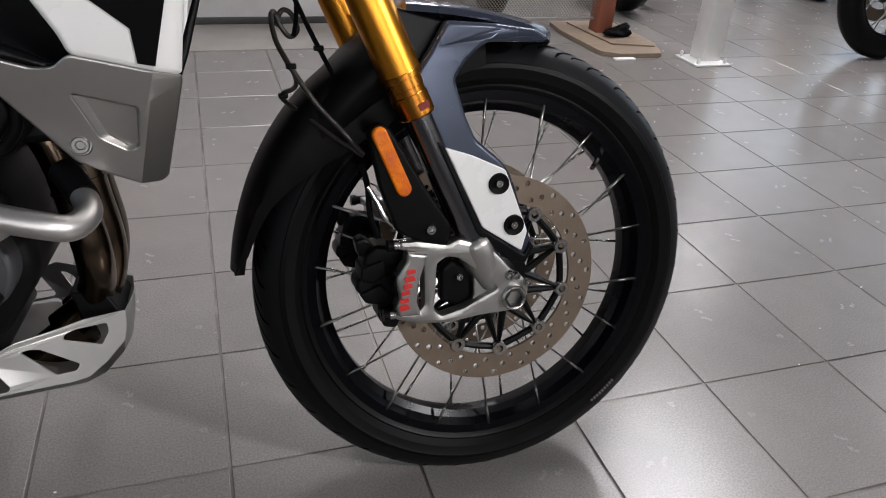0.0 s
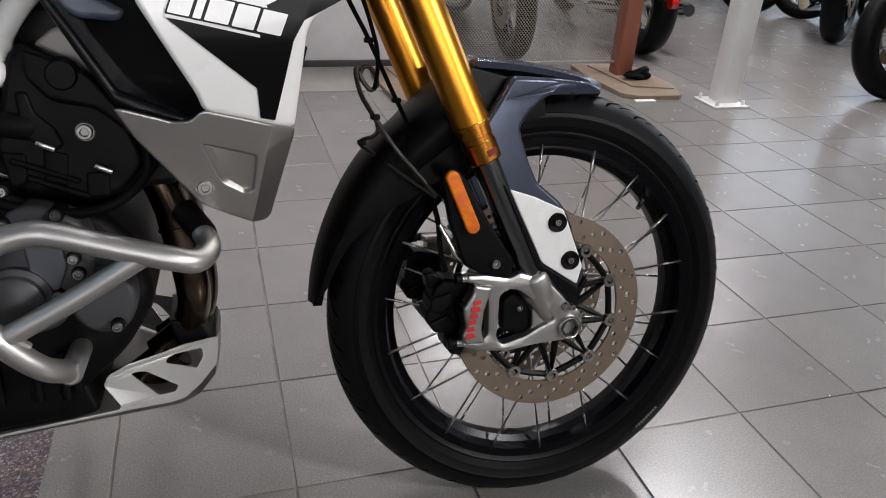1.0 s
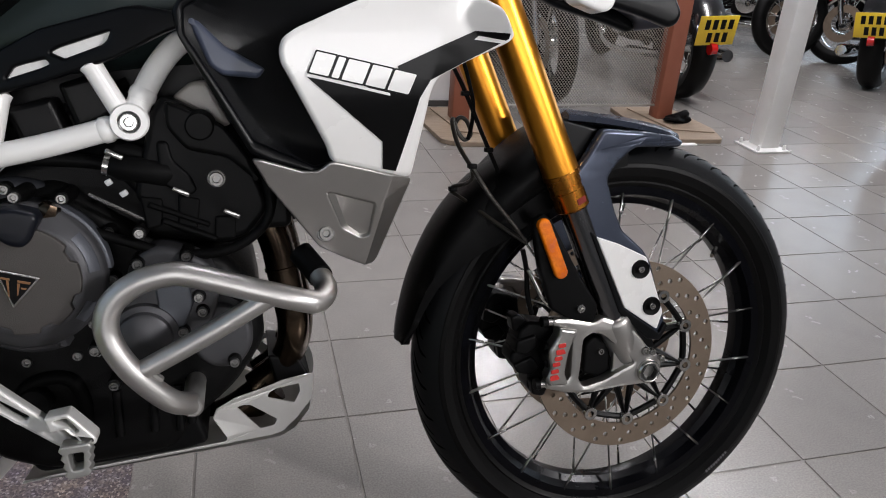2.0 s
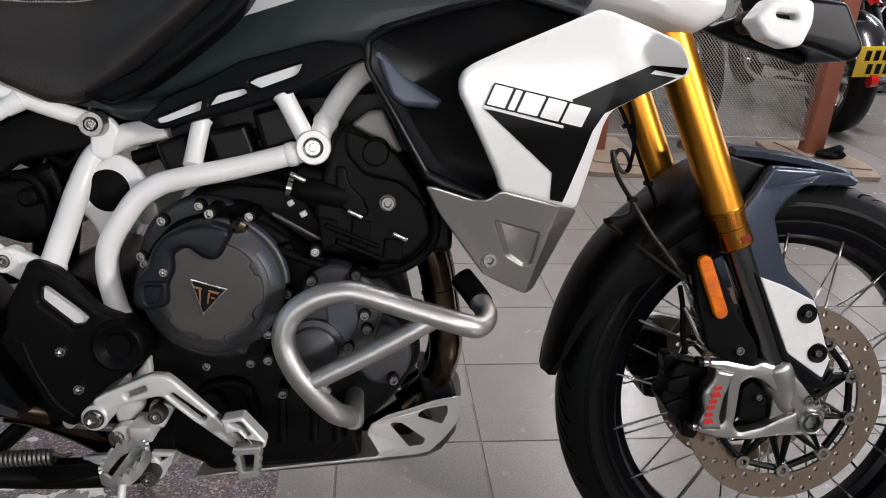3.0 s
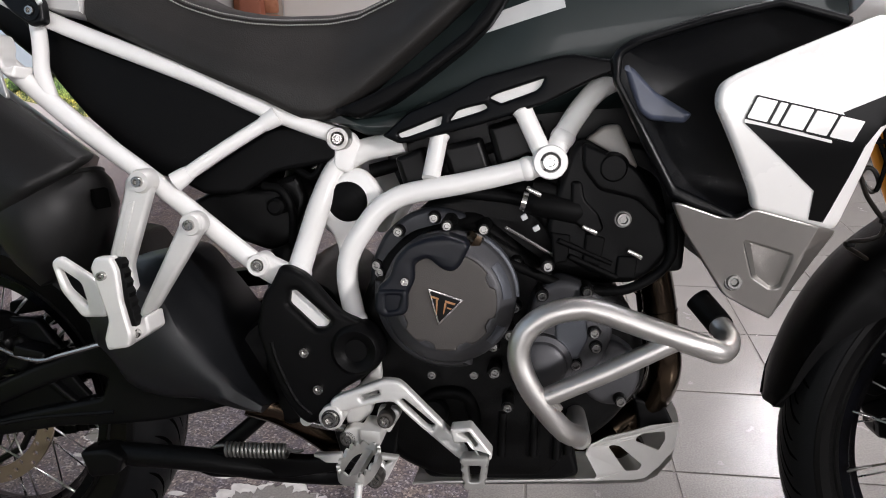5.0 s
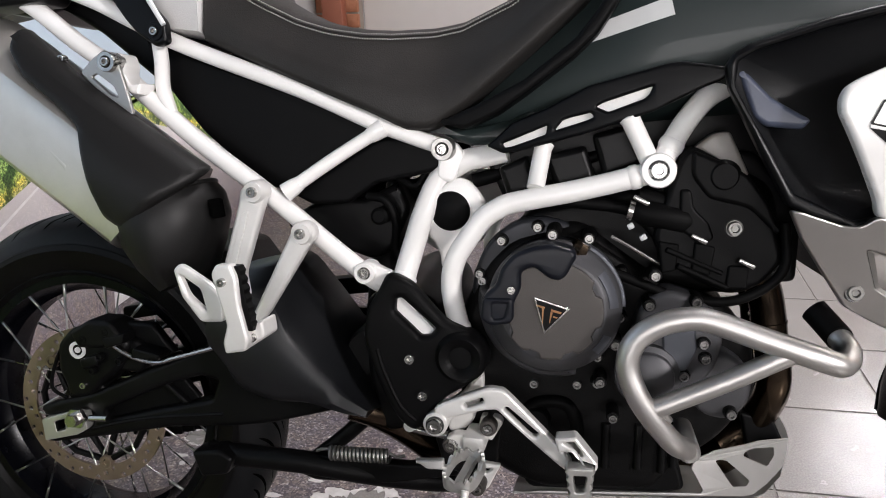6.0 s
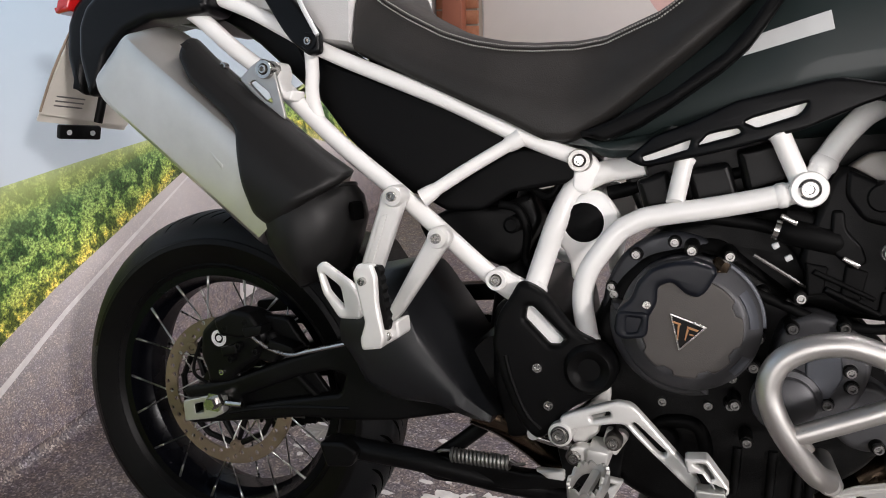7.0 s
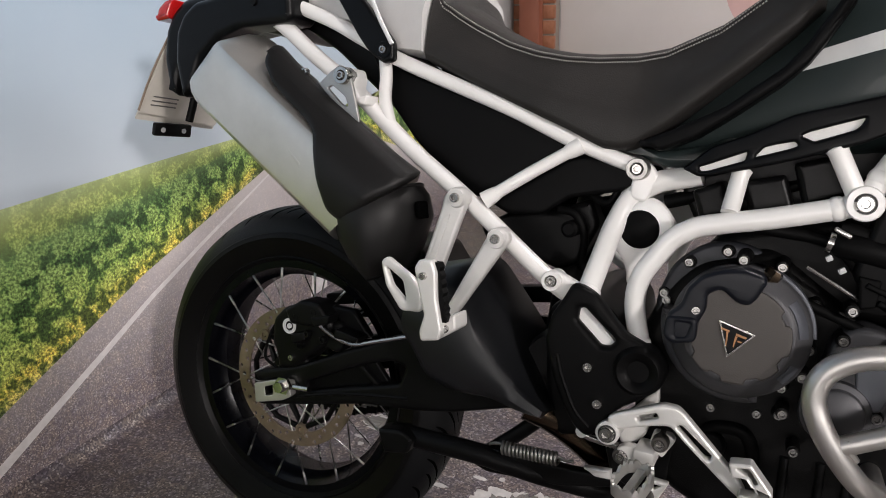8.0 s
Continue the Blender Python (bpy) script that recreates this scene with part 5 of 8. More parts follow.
mid = (tr0 + tr1 + tr2 + tr3) / 4
part("pedal_tread", plate([[tuple(p) for p in ring_o], rounded([tuple(mid + (Vector(p) - mid) * 0.52) for p in q], 0.003)], -0.262, -0.240, 0.002), M_NAIL, foot, "serrated steel pedal tread")
x, z = -0.562, 0.414
part("pivot", lathe([(0, -0.2315), (0.0135, -0.2315), (0.0155, -0.2295), (0.0155, -0.18), (0, -0.18)], 28, None, (x, 0, z)), M_SILVER, foot)
part("pivot_shade", lathe([(0, -0.2322), (0.0118, -0.2322), (0.0118, -0.2312), (0, -0.2312)], 28, None, (x, 0, z)), M_STEELD, foot)
bolt(x, z, -0.2325, foot, BOLT_L)
for x, z in [(-0.498, 0.405), (-0.546, 0.377), (-0.511, 0.322)]:
    part("hanger_bolt", lathe([(0, -0.200), (0.006, -0.200), (0.0062, -0.204), (0.0100, -0.204), (0.0112, -0.200), (0.0112, -0.165), (0, -0.165)], 24, None, (x, -0.004, z)), M_MAG, foot)
    bolt(x, z, -0.206, foot, BOLT_M)
tube("pushrod", [(-0.609, -0.190, 0.394), (-0.591, -0.190, 0.388), (-0.552, -0.195, 0.386)], 0.0055, M_STEEL, foot, 10, 4)
part("rod_end", lathe([(0, -0.202), (0.008, -0.202), (0.009, -0.19), (0.009, -0.175), (0, -0.175)], 20, None, (-0.602, 0, 0.397)), M_SILVER, foot)
# serrated foot peg pointing at the viewer
PX, PZ = -0.519, 0.374
peg = []
for k in range(48):
    a = 2 * math.pi * k / 48
    peg.append((0.0222 * math.copysign(abs(math.cos(a)) ** 0.6, math.cos(a)), 0.0315 * math.copysign(abs(math.sin(a)) ** 0.7, math.sin(a))))
bm = bmesh.new()
outer_lo, outer_hi, inner_hi, inner_lo = [], [], [], []
for k, (a, b) in enumerate(peg):
    tooth = 0.0050 if k % 3 else 0.0
    outer_lo.append(bm.verts.new((a, b, -0.010)))
    outer_hi.append(bm.verts.new((a, b, 0.003 + tooth)))
    inner_hi.append(bm.verts.new((a * 0.82, b * 0.90, 0.003 + tooth)))
    inner_lo.append(bm.verts.new((a * 0.82, b * 0.90, -0.010)))
for k in range(48):
    j = (k + 1) % 48
    for A, B in ((outer_lo, outer_hi), (outer_hi, inner_hi), (inner_hi, inner_lo), (inner_lo, outer_lo)):
        bm.faces.new((A[k], A[j], B[j], B[k]))
box(-0.005, 0.005, -0.029, 0.029, -0.012, -0.003, 0, bm)
pg = part("peg", bm, M_NAIL, foot, "serrated steel foot peg", sharp=30)
pg.matrix_basis = pose(PX, -0.262, PZ, 14, 0, -12)
part("peg_clevis", box(-0.014, 0.014, -0.010, 0.030, -0.012, 0.010, 0.004), M_SILVER, foot).matrix_basis = pose(PX + 0.004, -0.205, PZ + 0.012, 8, 0, -4)

tube("bank_feeler", [(-0.512, -0.296, PZ - 0.010), (-0.513, -0.304, PZ - 0.035), (-0.513, -0.312, PZ - 0.062)], 0.0046, M_SILVER, foot, 12, 3, "pale steel feeler under the peg")
# centre stand, folded up, with its spring
stand = group("centre_stand", bike, None, "black centre stand folded up with a zinc return spring")
tube("stand_leg", [(-0.916, -0.150, 0.308), (-0.843, -0.150, 0.307), (-0.763, -0.150, 0.306), (-0.671, -0.140, 0.294), (-0.581, -0.120, 0.284), (-0.545, -0.100, 0.280)], 0.0165, M_BLACK, stand, 16, 6)
part("stand_web", plate([rounded([(-0.759, 0.320), (-0.726, 0.322), (-0.622, 0.319), (-0.543, 0.327), (-0.543, 0.311), (-0.639, 0.289), (-0.752, 0.282), (-0.784, 0.293)], 0.006)], -0.155, -0.135, 0.004), M_BLACK, stand)
part("stand_foot", plate([rounded([(-0.932, 0.319), (-0.890, 0.326), (-0.867, 0.314), (-0.877, 0.289), (-0.918, 0.282)], 0.006)], -0.180, -0.140, 0.006), M_BLACK, stand)
tube("stand_strut", [(-0.769, -0.100, 0.292), (-0.726, -0.100, 0.329), (-0.683, -0.100, 0.370)], 0.012, M_BLACK, stand, 12, 4)
s0, s1 = [(-0.725, 0.333), (-0.639, 0.336)]
coil = []
for k in range(15 * 12 + 1):
    f = k / 180
    a = 2 * math.pi * k / 12
    coil.append((s0[0] + (s1[0] - s0[0]) * f, -0.168 + 0.0085 * math.cos(a), s0[1] + (s1[1] - s0[1]) * f + 0.0085 * math.sin(a)))
part("spring", sweep(coil, 0.0026, 6), M_ZINC, stand, "zinc-plated coil spring")
tube("spring_hook", [(s0[0], -0.168, s0[1] + 0.006), (s0[0] - 0.012, -0.168, s0[1] + 0.004), (s0[0] - 0.020, -0.165, s0[1])], 0.0025, M_ZINC, stand, 6, 4)
tube("spring_hook", [(s1[0], -0.168, s1[1] + 0.004), (s1[0] + 0.012, -0.168, s1[1]), (s1[0] + 0.022, -0.165, s1[1] + 0.002)], 0.0025, M_ZINC, stand, 6, 4)
# side stand on the far side, carrying the lean
tube("side_stand", [(-0.50, 0.10, 0.30), (-0.58, 0.19, 0.17), (-0.665, 0.268, 0.065)], 0.012, M_SILVER, bike, 12, 4, "side stand bearing the machine")

# ---- fairing, tank, seat, tail, exhaust, swingarm ----
fairing = group("fairing", bike, None, "white side fairing with black decal, black scoop and aluminium guard plate")
WP = rounded([(-0.146, 0.814), (-0.142, 0.825), (-0.129, 0.834), (-0.088, 0.853), (-0.006, 0.889), (0.002, 0.892), (0.014, 0.890), (0.097, 0.863), (0.107, 0.849), (0.114, 0.833), (0.107, 0.826), (0.053, 0.804), (0.021, 0.787), (0.014, 0.772), (0.001, 0.676), (-0.005, 0.674), (-0.093, 0.696), (-0.098, 0.713), (-0.145, 0.801)], 0.007)


def side_y(x, z):
    """Outer surface of the right fairing: it leans in towards the bottom and folds in along its front edge."""
    d = 0.767 - z
    y = -0.304 + 0.20 * (d + math.sqrt(d * d + 0.0009))
    y += 0.020 * max(0.0, (x - 0.02) / 0.09) ** 1.6 + 0.10 * max(0.0, z - 0.845) ** 1.2
    xf = -0.022 + (0.333 if z > 0.685 else 0.235) * (z - 0.685)
    return y + (0.45 + 13.0 * max(0.0, 0.685 - z)) * min(0.026, max(0.0, x - xf)) * min(1.0, max(0.0, (0.800 - z) / 0.03))


CUTS = [((0, 0, z), (0, 0, 1)) for z in (0.585, 0.61, 0.635, 0.66, 0.685, 0.715, 0.735, 0.75, 0.765, 0.77, 0.785, 0.80, 0.82, 0.845, 0.87)] + [((x, 0, 0.8), (1, 0, 0)) for x in (0.02, 0.045, 0.07, 0.09)]
CUTS += [((-0.022, 0, 0.685), (1, 0, -0.333)), ((-0.022, 0, 0.685), (1, 0, -0.235))]


def panel(outlines, y0, y1, bevel=0.0, rounds=1, side=-1):
    """A plate that follows the fairing's side; y0 and y1 are depths from its surface."""
    bm = plate(outlines, y0, y1, bevel, rounds)
    for co, no in CUTS:
        bmesh.ops.bisect_plane(bm, geom=bm.verts[:] + bm.edges[:] + bm.faces[:], plane_co=co, plane_no=no)
    for v in bm.verts:
        v.co.y = (v.co.y + side_y(v.co.x, v.co.z)) * -side
    return bm


for sgn in (-1, 1):
    part("side_panel", panel([WP], 0.0, 0.022, 0.006, 3, sgn), M_FAIR, fairing, "glossy white side panel")
# black decal laid on the panel
DE = [(-0.119, 0.786), (-0.081, 0.754), (-0.038, 0.718), (-0.036, 0.687), (-0.021, 0.684), (0.000, 0.765), (0.011, 0.784), (0.052, 0.805), (0.104, 0.829), (0.106, 0.835), (0.061, 0.836), (0.019, 0.818), (-0.025, 0.798), (-0.012, 0.771), (-0.062, 0.777)]
part("decal", panel([DE], -0.0014, 0.0004), M_DECAL, fairing, "black angular decal")
DE2 = [(0.065, 0.831), (0.101, 0.827), (0.094, 0.824), (0.060, 0.827)]
part("decal_line", panel([DE2], -0.0022, -0.0012), M_FAIR, fairing)
# model mark: five plain slanted white blocks with black outlines, and a white underline
MARK_O, MARK_A, MARK_U = Vector((-0.117, 0.791)), Vector((0.104, -0.022)), Vector((0.0085, 0.0205))


def mark_block(a0, a1, grow=0.0, low=0.0, high=1.0):
    """A slanted block between two fractions of the mark's length."""
    ga, gu = grow / MARK_A.length, grow / MARK_U.length
    return [tuple(MARK_O + MARK_A * a + MARK_U * u) for a, u in ((a0 - ga, low - gu), (a1 + ga, low - gu), (a1 + ga, high + gu), (a0 - ga, high + gu))]


for a0, a1 in ((0.00, 0.185), (0.215, 0.285), (0.315, 0.525), (0.555, 0.750), (0.780, 1.000)):
    part("mark_backing", panel([rounded(mark_block(a0, a1, 0.0017), 0.0015)], -0.0020, -0.0008), M_DECAL, fairing)
    part("mark_block", panel([rounded(mark_block(a0, a1), 0.0012)], -0.0028, -0.0014), M_FAIR, fairing, "plain white mark block")
part("mark_line", panel([rounded([(-0.1195, 0.7895), (-0.0330, 0.7705), (-0.0325, 0.7675), (-0.1190, 0.7868)], 0.001)], -0.0028, -0.0014), M_FAIR, fairing)

# black scoop: raised rim and a hollow that runs in behind the white panel
RIM = [(-0.249, 0.849), (-0.242, 0.861), (-0.228, 0.871), (-0.153, 0.896), (-0.082, 0.913), (-0.009, 0.894), (-0.010, 0.886), (-0.081, 0.904), (-0.149, 0.887), (-0.218, 0.865), (-0.237, 0.853), (-0.238, 0.828), (-0.204, 0.772), (-0.173, 0.718), (-0.151, 0.708), (-0.110, 0.690), (-0.089, 0.695), (-0.090, 0.687), (-0.112, 0.683), (-0.156, 0.695), (-0.178, 0.705), (-0.209, 0.760), (-0.244, 0.825)]
part("scoop_rim", plate([rounded(RIM, 0.003)], -0.266, -0.245, 0.005, 2), M_SATIN, fairing, "satin black scoop rim")
bm = bmesh.new()
OUT = [(x, -0.258, z) for x, z in [(-0.009, 0.890), (-0.080, 0.909), (-0.149, 0.892), (-0.221, 0.868), (-0.239, 0.854), (-0.241, 0.828), (-0.206, 0.766), (-0.175, 0.711), (-0.153, 0.701), (-0.109, 0.686), (-0.088, 0.690)]]
MID = [(x, -0.232, z) for x, z in [(-0.006, 0.873), (-0.067, 0.890), (-0.126, 0.876), (-0.180, 0.855), (-0.197, 0.839), (-0.197, 0.815), (-0.177, 0.772), (-0.156, 0.735), (-0.136, 0.717), (-0.103, 0.702), (-0.081, 0.699)]]
INN = [(x, -0.205, z) for x, z in [(0.015, 0.833), (-0.035, 0.838), (-0.072, 0.831), (-0.103, 0.815), (-0.108, 0.802), (-0.103, 0.783), (-0.094, 0.755), (-0.086, 0.732), (-0.082, 0.716), (-0.074, 0.706), (-0.064, 0.703)]]
lines = []
for P in (OUT, MID, INN):
    lines.append([bm.verts.new(p) for p in smooth_path(P, 4)])
for a, b in zip(lines, lines[1:]):
    for k in range(len(a) - 1):
        bm.faces.new((a[k], a[k + 1], b[k + 1], b[k]))
bm.faces.new(lines[-1])
bmesh.ops.solidify(bm, geom=bm.faces[:], thickness=0.003)
part("scoop", bm, M_COLLECT, fairing, "satin black air scoop", sharp=70)
# window reflection on the scoop's inner face, put in as a blue slab
part("scoop_glint_step", plate([rounded([(-0.236, 0.846), (-0.224, 0.842), (-0.199, 0.817), (-0.158, 0.794), (-0.166, 0.784), (-0.203, 0.787), (-0.216, 0.796)], 0.004)], -0.2535, -0.236, 0.006, 3), M_SCOOPIN, fairing, "sloping slab coloured as window sheen on the scoop")
part("scoop_body", plate([rounded([(-0.225, 0.853), (-0.139, 0.892), (-0.059, 0.906), (0.024, 0.883), (0.044, 0.809), (-0.033, 0.691), (-0.124, 0.694)], 0.01)], -0.200, 0.200, 0.01), M_BLACK, fairing)

AL = rounded([(-0.178, 0.701), (-0.168, 0.700), (-0.124, 0.686), (-0.107, 0.686), (-0.093, 0.697), (0.000, 0.674), (0.001, 0.669), (-0.026, 0.560), (-0.033, 0.557), (-0.076, 0.577), (-0.105, 0.593), (-0.161, 0.669)], 0.005)
RC = rounded([(-0.097, 0.661), (-0.042, 0.646), (-0.047, 0.605), (-0.057, 0.603), (-0.079, 0.617)], 0.004)
part("guard_plate", panel([AL, RC], -0.002, 0.012, 0.0025, 2), M_BRUSH, fairing, "brushed aluminium lower guard plate")
rcb = bmesh.new()
cxr, czr = sum(p[0] for p in RC) / len(RC), sum(p[1] for p in RC) / len(RC)
a = [rcb.verts.new((x, side_y(x, z) - 0.0008, z)) for x, z in RC]
rx0, rx1 = min(p[0] for p in RC), max(p[0] for p in RC)
b = [rcb.verts.new((cxr + (x - cxr) * 0.80 + 0.003, side_y(x, z) + 0.0070 - 0.0045 * (x - rx0) / (rx1 - rx0), czr + (z - czr) * 0.91 + 0.0005)) for x, z in RC]
for k in range(len(a)):
    rcb.faces.new((a[k], a[(k + 1) % len(a)], b[(k + 1) % len(a)], b[k]))
rcb.faces.new(b)
part("plate_recess", rcb, M_BRUSH, fairing)
x, z = -0.098, 0.611
yb = side_y(x, z)
part("plate_washer", lathe([(0.006, -0.003), (0.0098, -0.003), (0.0112, 0.0), (0.0112, 0.012), (0.006, 0.012)], 28, None, (x, yb, z), True), M_DULL, fairing)
bolt(x, z, yb - 0.001, fairing, BOLT_G)
part("inner_liner", plate([[(-0.150, 0.687), (-0.031, 0.677), (-0.057, 0.602), (-0.071, 0.601), (-0.127, 0.640)]], -0.235, -0.215, 0.003), M_SATIN, fairing)

# nose: white upper cowl behind the fork, hand guard, screen edge
nose = []
for k in range(9):
    f = k / 8
    x = 0.02 + 0.20 * f
    zt, zb = 0.985 - 0.035 * f, interp([(0, 0.900), (0.5, 0.885), (0.8, 0.882), (1, 0.905)], f)
    w = 0.225 * (1 - 0.45 * f * f)
    nose.append([(x, w * c1, (zt + zb) / 2 + (zt - zb) / 2 * s1) for c1, s1 in [(math.copysign(abs(math.cos(t)) ** 0.6, math.cos(t)), math.copysign(abs(math.sin(t)) ** 0.6, math.sin(t))) for t in [2 * math.pi * j / 28 for j in range(28)]]])
part("nose_cowl", loft(nose), M_FAIR, fairing, "white upper nose cowl")
hg = group("hand_guard", bike, None, "white hand guard with a slot on the bar end")
HGO = rounded([(0.124, 0.877), (0.132, 0.870), (0.139, 0.860), (0.165, 0.851), (0.176, 0.854), (0.185, 0.875), (0.184, 0.896), (0.141, 0.898), (0.133, 0.888)], 0.007)
HGS = rounded([(0.146, 0.884), (0.167, 0.883), (0.168, 0.878), (0.165, 0.877), (0.148, 0.879)], 0.003)
part("shell", plate([HGO, HGS], -0.387, -0.356, 0.005, 3), M_FAIR, hg)
hgx, hgz = sum(p[0] for p in HGO) / len(HGO), sum(p[1] for p in HGO) / len(HGO)
part("slot_back", plate([[(hgx + (x - hgx) * 0.8, hgz + (z - hgz) * 0.8) for x, z in HGO]], -0.372, -0.345, 0.004), M_SATIN, hg)
part("bar_end", lathe([(0, -0.352), (0.008, -0.352), (0.012, -0.346), (0.012, -0.32), (0, -0.32)], 20, None, (0.149, 0, 0.880)), M_BLACK, hg)
part("bar_mount", plate([rounded([(0.151, 0.914), (0.184, 0.913), (0.183, 0.889), (0.160, 0.891)], 0.006)], -0.335, -0.29, 0.006), M_BLACK, hg)
beakp = group("nose_beak", bike, None, "black and graphite nose beak below the headlamp")
for sgn in (-1, 1):
    part("beak_side", plate([rounded([(0.266, 0.915), (0.360, 0.949), (0.421, 0.944), (0.454, 0.885), (0.448, 0.869), (0.435, 0.863), (0.388, 0.878), (0.311, 0.897)], 0.008)], sgn * 0.062 - 0.012, sgn * 0.062 + 0.012, 0.008), M_SATIN, beakp)
part("beak_top", plate([rounded([(0.360, 0.949), (0.425, 0.952), (0.455, 0.885), (0.450, 0.867), (0.440, 0.864), (0.436, 0.880), (0.380, 0.911)], 0.006)], -0.05, 0.05, 0.006), M_GREY, beakp, "graphite beak top")

# tank with side strip and slots
tank = group("fuel_tank", bike, None, "matt dark green fuel tank with a pale stripe")
tsec = []
for k in range(21):
    f = k / 20
    x = -0.545 + 0.56 * f
    zb = interp([(0, 0.770), (0.25, 0.772), (0.6, 0.795), (1, 0.82)], f)
    zt = interp([(0, 0.86), (0.2, 0.95), (0.45, 1.06), (0.8, 1.10), (1, 1.05)], f)
    w = interp([(0, 0.125), (0.15, 0.150), (0.4, 0.190), (0.7, 0.215), (1, 0.200)], f)
    ring = []
    for t in [2 * math.pi * j / 36 for j in range(36)]:
        cc, ss = math.cos(t), math.sin(t)
        y = w * math.copysign(abs(cc) ** 0.55, cc) * (1 - 0.14 * (ss + 1) / 2)
        ring.append((x, y, (zt + zb) / 2 + (zt - zb) / 2 * math.copysign(abs(ss) ** 0.75, ss)))
    tsec.append(ring)
part("shell", loft(tsec), M_TANK, tank, "matt dark green tank shell", sharp=60)
# pale stripe that follows the tank side
STR = [(-0.401, 0.882), (-0.383, 0.907), (-0.309, 0.931), (-0.292, 0.936), (-0.290, 0.915), (-0.306, 0.910)]


def tank_side(x, z):
    f = min(1.0, max(0.0, (x + 0.545) / 0.56))
    zb = interp([(0, 0.770), (0.25, 0.772), (0.6, 0.795), (1, 0.82)], f)
    zt = interp([(0, 0.86), (0.2, 0.95), (0.45, 1.06), (0.8, 1.10), (1, 1.05)], f)
    w = interp([(0, 0.125), (0.15, 0.150), (0.4, 0.190), (0.7, 0.215), (1, 0.200)], f)
    u = max(-0.999, min(0.999, (z - (zt + zb) / 2) / ((zt - zb) / 2)))
    ss = math.copysign(abs(u) ** (1 / 0.75), u)
    cc = math.sqrt(max(0.0, 1 - ss * ss))
    return w * cc ** 0.55 * (1 - 0.14 * (ss + 1) / 2)


bm = bmesh.new()
(ax, az), (bx, bz), (cx2, cz2) = STR[0], STR[1], STR[2]
(dx2, dz2) = STR[5]
cols = []
for k in range(17):
    f = k / 16
    lo = (ax + (dx2 - ax) * f * 1.12, az + (dz2 - az) * f * 1.12)
    hi = (bx + (cx2 - bx) * f * 1.12, bz + (cz2 - bz) * f * 1.12)
    cols.append([bm.verts.new((lo[0] + (hi[0] - lo[0]) * g, -tank_side(lo[0] + (hi[0] - lo[0]) * g, lo[1] + (hi[1] - lo[1]) * g) - 0.0010, lo[1] + (hi[1] - lo[1]) * g)) for g in (0, 0.34, 0.67, 1)])
for a, b in zip(cols, cols[1:]):
    for k in range(3):
        bm.faces.new((a[k], a[k + 1], b[k + 1], b[k]))
part("stripe", bm, M_STRIPE, tank, "pale grey stripe")
SP = rounded([(-0.513, 0.761), (-0.504, 0.768), (-0.479, 0.791), (-0.437, 0.808), (-0.390, 0.833), (-0.302, 0.857), (-0.285, 0.859), (-0.241, 0.852), (-0.237, 0.844), (-0.244, 0.837), (-0.260, 0.831), (-0.315, 0.803), (-0.395, 0.776), (-0.472, 0.755), (-0.491, 0.752)], 0.004)
SL = [rounded(q, 0.0025) for q in ([(-0.492, 0.764), (-0.479, 0.769), (-0.436, 0.787), (-0.438, 0.776), (-0.479, 0.761), (-0.489, 0.759)], [(-0.427, 0.781), (-0.418, 0.793), (-0.406, 0.797), (-0.385, 0.802), (-0.381, 0.797), (-0.390, 0.793)], [(-0.379, 0.809), (-0.370, 0.814), (-0.316, 0.832), (-0.320, 0.823), (-0.325, 0.818), (-0.365, 0.803)])]
def strip_warp(x, z):
    """The strip stands further out towards the steering head."""
    return 0.008 - 0.21 * (x + 0.492)


part("side_strip", plate([SP] + SL, -0.176, -0.158, 0.004, 2, strip_warp), M_SATIN, tank, "black side strip with three slots")
for q in SL:
    mx_, mz_ = sum(p[0] for p in q) / len(q), sum(p[1] for p in q) / len(q)
    part("slot_insert", plate([[(mx_ + (x - mx_) * 1.10, mz_ + (z - mz_) * 1.10) for x, z in q]], -0.168, -0.158, 0, 0, strip_warp), M_FAIR, tank, "white insert in the slot")
part("lower_cover", plate([rounded([(-0.603, 0.788), (-0.539, 0.782), (-0.482, 0.794), (-0.392, 0.881), (-0.303, 0.882), (-0.234, 0.864), (-0.240, 0.844), (-0.369, 0.807), (-0.481, 0.763), (-0.539, 0.760), (-0.567, 0.771)], 0.008)], -0.135, 0.135, 0.010), M_TANK, tank)

part("knee_panel", plate([rounded([(-0.572, 0.790), (-0.518, 0.814), (-0.466, 0.841), (-0.406, 0.888), (-0.385, 0.915), (-0.355, 0.965), (-0.338, 0.965), (-0.364, 0.918), (-0.380, 0.893), (-0.407, 0.867), (-0.460, 0.827), (-0.499, 0.800), (-0.540, 0.781)], 0.004)], -0.178, -0.120, 0.006, 3, lambda x, z: -0.10 * (x + 0.56)), M_PLAST, tank, "black knee panel beside the seat")
# seat
seat = group("rider_seat", bike, None, "black vinyl rider seat with double grey stitching")
ZB = [(-0.905, 0.898), (-0.881, 0.890), (-0.800, 0.855), (-0.730, 0.827), (-0.671, 0.804), (-0.620, 0.780), (-0.585, 0.780), (-0.540, 0.810), (-0.462, 0.876), (-0.400, 0.930), (-0.360, 0.975)]
ZP = [(-0.905, 1.036), (-0.881, 0.979), (-0.854, 0.961), (-0.822, 0.943), (-0.770, 0.919), (-0.728, 0.907), (-0.686, 0.901), (-0.644, 0.900), (-0.590, 0.903), (-0.553, 0.910), (-0.485, 0.940), (-0.436, 0.977), (-0.380, 1.030), (-0.360, 1.05)]
ssec, pip = [], []
